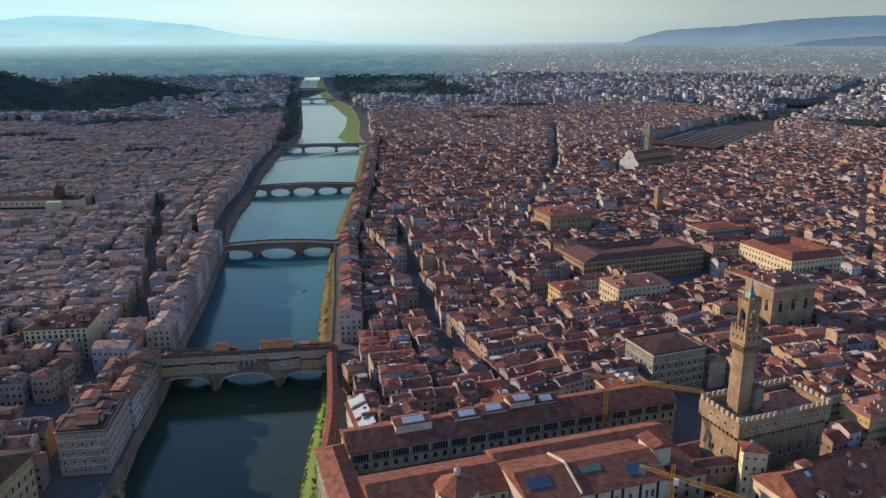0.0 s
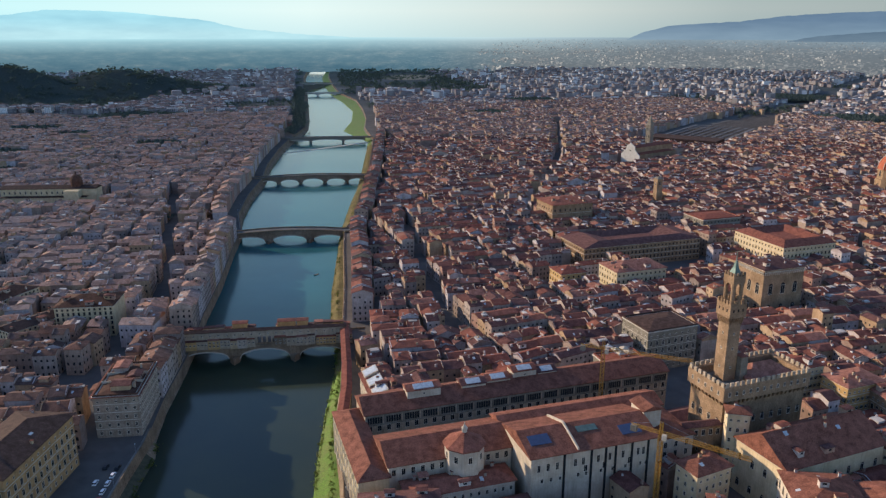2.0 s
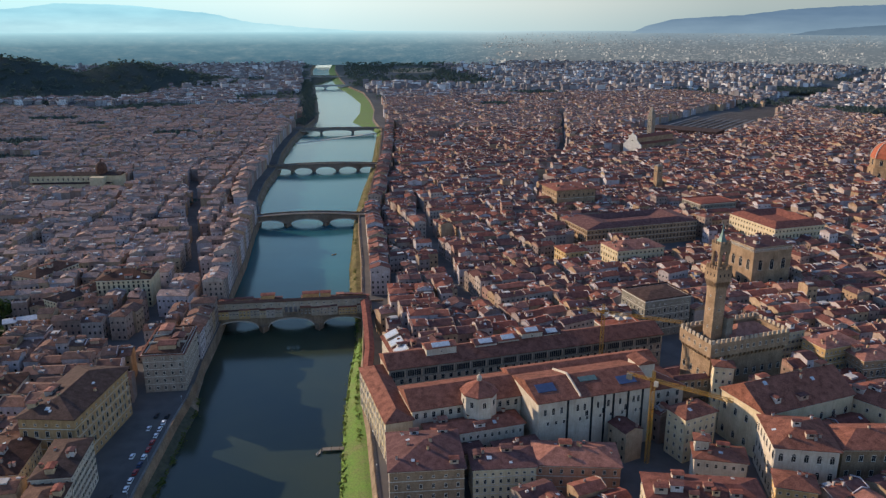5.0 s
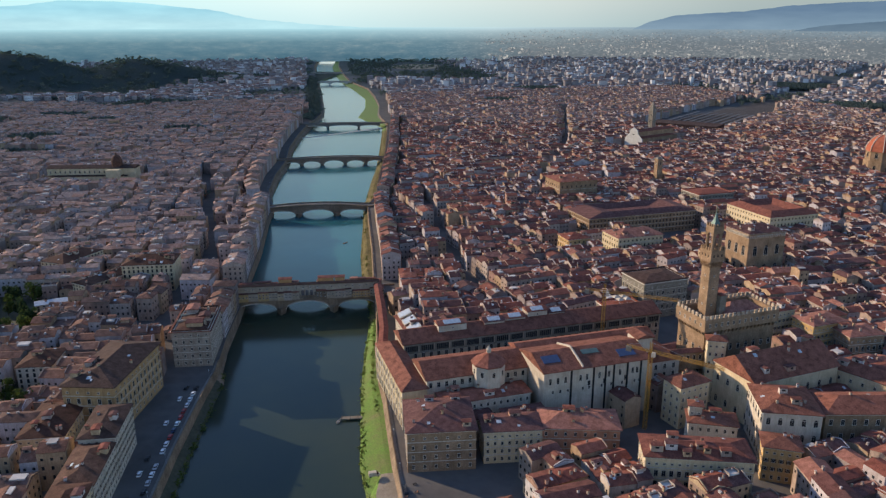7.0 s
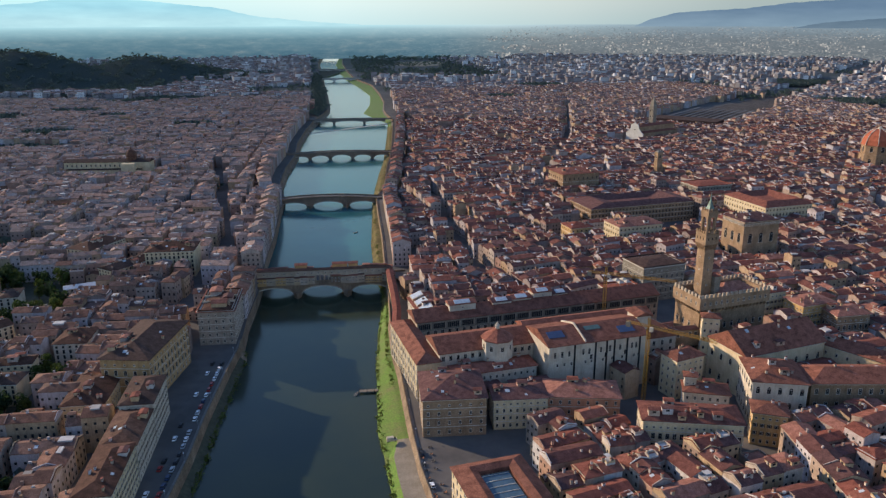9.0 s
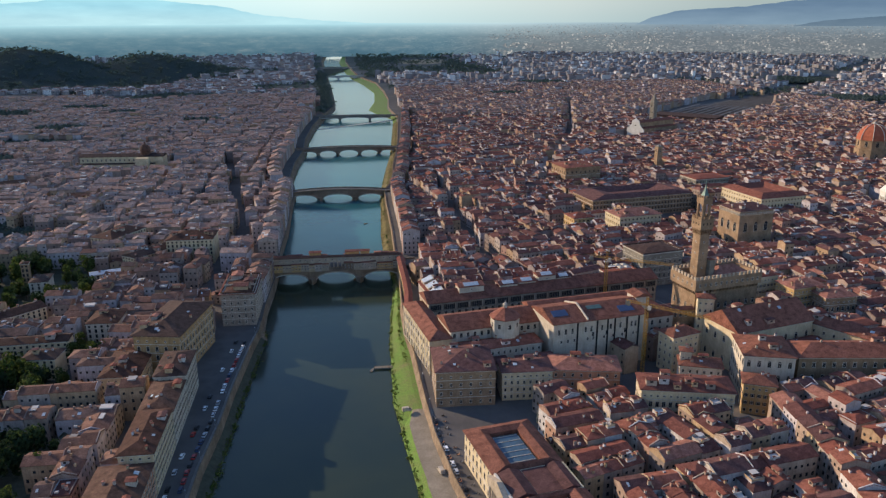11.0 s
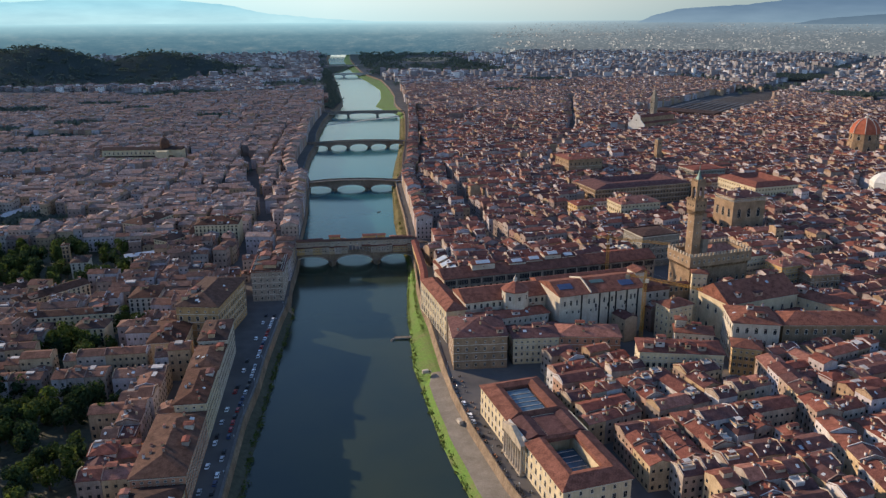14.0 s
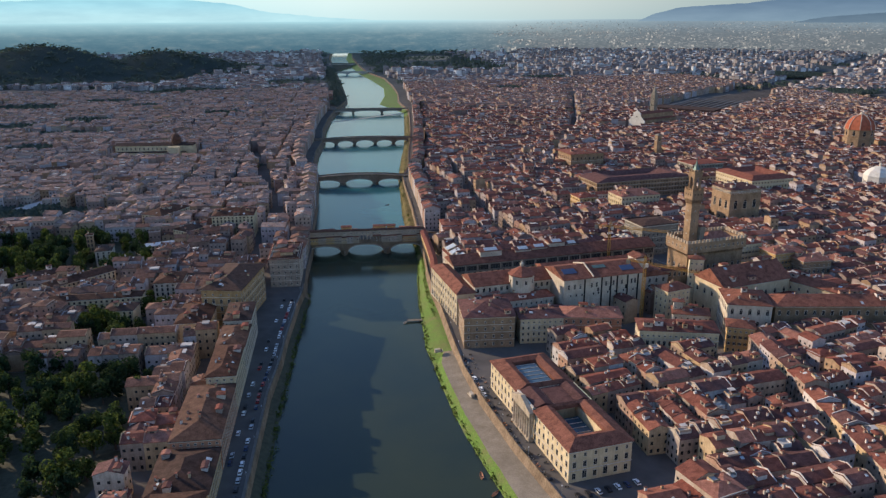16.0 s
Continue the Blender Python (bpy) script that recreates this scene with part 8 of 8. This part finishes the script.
# ---- cars, boats and the landing ----
def car_mesh_parts():
    body, glass = Geo(), Geo()
    prof = [(-2.1, 0.35), (2.1, 0.35), (2.15, 0.75), (1.95, 0.9), (1.1, 0.98), (-1.9, 1.0), (-2.15, 0.8)]
    n = len(prof)
    p = [(x, y, z) for y in (-0.85, 0.85) for x, z in prof]
    body.add(p, [tuple(range(n)), tuple(range(2 * n - 1, n - 1, -1))] + [((i + 1) % n, i, n + i, n + (i + 1) % n) for i in range(n)])
    p = [(x, y, z) for (x0, x1, yy, z) in ((-1.85, 1.15, 0.82, 0.97), (-1.45, 0.5, 0.68, 1.46)) for x, y in ((x0, -yy), (x1, -yy), (x1, yy), (x0, yy))]
    glass.add(p, [(0, 1, 5, 4), (1, 2, 6, 5), (2, 3, 7, 6), (3, 0, 4, 7)])
    body.add([(x, y, z + 0.01) for x, y, z in p[4:]], [(0, 1, 2, 3)])
    return body, glass


def cars():
    rng = random.Random(9)
    body, glass = car_mesh_parts()
    wheel = Geo()
    for k in range(10):
        an = k * math.pi / 5
        wheel.v += [(0.32 * math.cos(an), -0.1, 0.32 * math.sin(an)), (0.32 * math.cos(an), 0.1, 0.32 * math.sin(an))]
    wheel.f = [tuple(range(0, 20, 2)), tuple(range(19, 0, -2))] + [(2 * k, 2 * k + 1, (2 * k + 3) % 20, (2 * k + 2) % 20) for k in range(10)]
    wheel.m = [0] * 12
    wm = wheel.mesh("wheel", [M_RUBBER])
    gm = glass.mesh("windows", [M_GLASS])
    protos = []
    for name, c in (("white", (0.75, 0.75, 0.74)), ("silver grey", (0.42, 0.43, 0.44)), ("black", (0.02, 0.02, 0.022)), ("dark blue", (0.03, 0.05, 0.11)), ("red", (0.35, 0.03, 0.025))):
        m = plain(name.replace(" ", "_") + "_car_paint", c, 0.3, 0.0, 0.1)
        t = thing("parked_car", 0, 0, -60, 0, name + " car parked along the embankment street", "car", "parked cars")
        part("body", body.mesh("body", [m]), t)
        part("cabin_glass", gm, t)
        for x in (-1.3, 1.3):
            for y in (-0.78, 0.78):
                part("wheel", wm, t, at=(x, y, 0.32))
        protos.append(t)
    spots = []
    for y in np.arange(-420, -130, 6.2):
        t = math.atan2(1.0, (course(y + 5, 1) - course(y - 5, 1)) / 10)
        if rng.random() < 0.85:
            spots.append((course(y, 1) - 5.0, y, t))
        if rng.random() < 0.25:
            spots.append((course(y, 1) - 10.5, y, t))
    for y in np.arange(-400, -215, 6.0):
        t = math.atan2(1.0, (course(y + 5, 5) - course(y - 5, 5)) / 10)
        if rng.random() < 0.35 and y > -345:
            spots.append((course(y, 5) + 2.2, y, t))
    for k in range(7):
        spots.append((160 + k * 4.2, -346 + k * 1.9, radians(112)))
    used = set()
    for x, y, t in spots:
        i = rng.choice((0, 0, 0, 0, 1, 1, 1, 2, 2, 2, 3, 3, 4))
        m = pose(x, y, STREET + 0.0, 0, 0, math.degrees(t))
        if i not in used:
            protos[i].matrix_basis = m
            used.add(i)
        else:
            copy_thing(protos[i], m)
    for i, t in enumerate(protos):
        if i not in used:
            t.matrix_basis = pose(course(-300, 1) - 14, -300 + 8 * i, STREET, 0, 0, 95)
    # two vans on the bank path
    for x, y, t in ((90.5, -203, 20), (112.0, -256, 116)):
        v = thing("delivery_van", x, y, 4.05, radians(t), "white delivery van on the bank path", "van")
        g = Geo()
        g.box(-2.4, 1.0, -0.95, 0.95, 0.4, 2.3, 0)
        g.box(1.0, 2.5, -0.95, 0.95, 0.4, 1.3, 0)
        p = [(1.0, -0.93, 1.3), (2.1, -0.93, 1.3), (1.0, -0.93, 2.2), (1.0, 0.93, 1.3), (2.1, 0.93, 1.3), (1.0, 0.93, 2.2)]
        part("body", g.mesh("body", [M_WHITE]), v)
        g = Geo()
        g.add(p, [(0, 1, 2), (5, 4, 3), (1, 4, 5, 2)])
        part("windscreen", g.mesh("windscreen", [M_GLASS]), v)
        for xx in (-1.5, 1.6):
            for yy in (-0.85, 0.85):
                part("wheel", wm, v, at=(xx, yy, 0.32))


cars()


def scooters():
    """Scooters parked at a slant along the parapet street."""
    g = Geo()
    g.box(-0.75, -0.1, -0.17, 0.17, 0.42, 0.72, 0)
    g.box(-0.8, 0.05, -0.14, 0.14, 0.72, 0.84, 1)
    g.box(-0.1, 0.45, -0.16, 0.16, 0.22, 0.32, 0)
    g.box(0.42, 0.55, -0.2, 0.2, 0.3, 0.98, 0)
    g.bar((0.46, -0.34, 1.05), (0.46, 0.34, 1.05), 0.03, 1, 6)
    g.bar((0.5, 0, 0.95), (0.72, 0, 0.28), 0.04, 1, 6)
    bodies = [g.mesh("body", [m, M_RUBBER]) for m in (M_STEEL, M_RUBBER, M_BRICKRED)]
    w = Geo()
    w.bar((0, -0.06, 0.0), (0, 0.06, 0.0), 0.24, 0, 12)
    wheel = w.mesh("wheel", [M_RUBBER])
    rng = random.Random(77)
    for k in range(64):
        y = -214 - 1.9 * k - (6 if k % 13 > 10 else 0)
        t = thing("scooter", course(y, 5) + (1.9 if k % 3 else 6.6), y, STREET + 0.15 if k % 3 else STREET, radians(rng.uniform(10, 40)), "dark scooter parked along the embankment", "scooter", "parked scooters")
        part("body", rng.choice(bodies), t)
        part("wheel", wheel, t, at=(-0.55, 0, 0.24))
        part("wheel", wheel, t, at=(0.72, 0, 0.24))


scooters()


def boats():
    for x, y, t, L in ((119.5, -322, 100, 5.5), (126.0, -335, 60, 5.5), (63.5, -150, 80, 5.0), (3.0, 175, 50, 5.0)):
        b = thing("rowing_boat", x, y, 0.0, radians(t), "small wooden rowing boat moored by the bank", "boat", "rowing boats")
        g = Geo()
        n = 9
        pts = []
        for k in range(n):
            f = k / (n - 1)
            w = 0.85 * math.sin(math.pi * min(1, 0.12 + f * 0.95)) ** 0.7
            pts.append((-L / 2 + L * f, max(w, 0.05), 0.5 + 0.25 * abs(2 * f - 1) ** 2))
        p = []
        for q, w, z in pts:
            p += [(q, -w, z), (q, -w * 0.6, -0.15), (q, w * 0.6, -0.15), (q, w, z), (q, w * 0.85, z - 0.02), (q, w * 0.5, 0.1), (q, -w * 0.5, 0.1), (q, -w * 0.85, z - 0.02)]
        for k in range(n - 1):
            for j in range(8):
                a, c = 8 * k + j, 8 * k + (j + 1) % 8
                g.f.append((a, c, c + 8, a + 8))
                g.m.append(0)
        g.v = p
        part("hull", g.mesh("hull", [M_BRICKRED if y < -300 else M_WHITE]), b)
        for q in (-L * 0.2, L * 0.15):
            g = Geo()
            g.box(q - 0.15, q + 0.15, -0.75, 0.75, 0.32, 0.38, 0)
            part("bench", g.mesh("bench", [M_BARK]), b)
    j = thing("landing_stage", 69, -147, 0, radians(10), "small wooden landing stage at the bank", "jetty")
    g = Geo()
    g.box(-4.5, 6, -1.3, 1.3, 0.9, 1.1, 0)
    part("deck", g.mesh("deck", [M_GRAVEL]), j)
    for x in (-4.2, 0, 4):
        for y in (-1.1, 1.1):
            g = Geo()
            g.bar((x, y, -2), (x, y, 1.9), 0.12, 0, 6)
            part("post", g.mesh("post", [M_BARK]), j)


boats()


# ---- street lamps along the river ----
def lamps():
    g = Geo()
    g.lathe([(0.2, 0), (0.12, 0.5), (0.07, 0.8), (0.06, 4.4)], 8)
    pole = g.mesh("pole", [M_STEEL])
    g = Geo()
    g.lathe([(0.1, 4.4), (0.26, 4.6), (0.3, 5.1), (0.05, 5.35)], 6)
    head = g.mesh("lantern", [M_SKYLIGHT])
    for k, off in ((1, -1.2), (5, 1.2)):
        for y in range(-430, 400, 28):
            if k == 1 and -105 < y < 290 or k == 5 and -110 < y < 40:
                continue
            t = thing("street_lamp", course(y, k) + off, y, STREET + 0.15, 0, "iron street lamp with a glass lantern beside the parapet", "street lamp", "embankment lamps")
            part("pole", pole, t)
            part("lantern", head, t)


lamps()
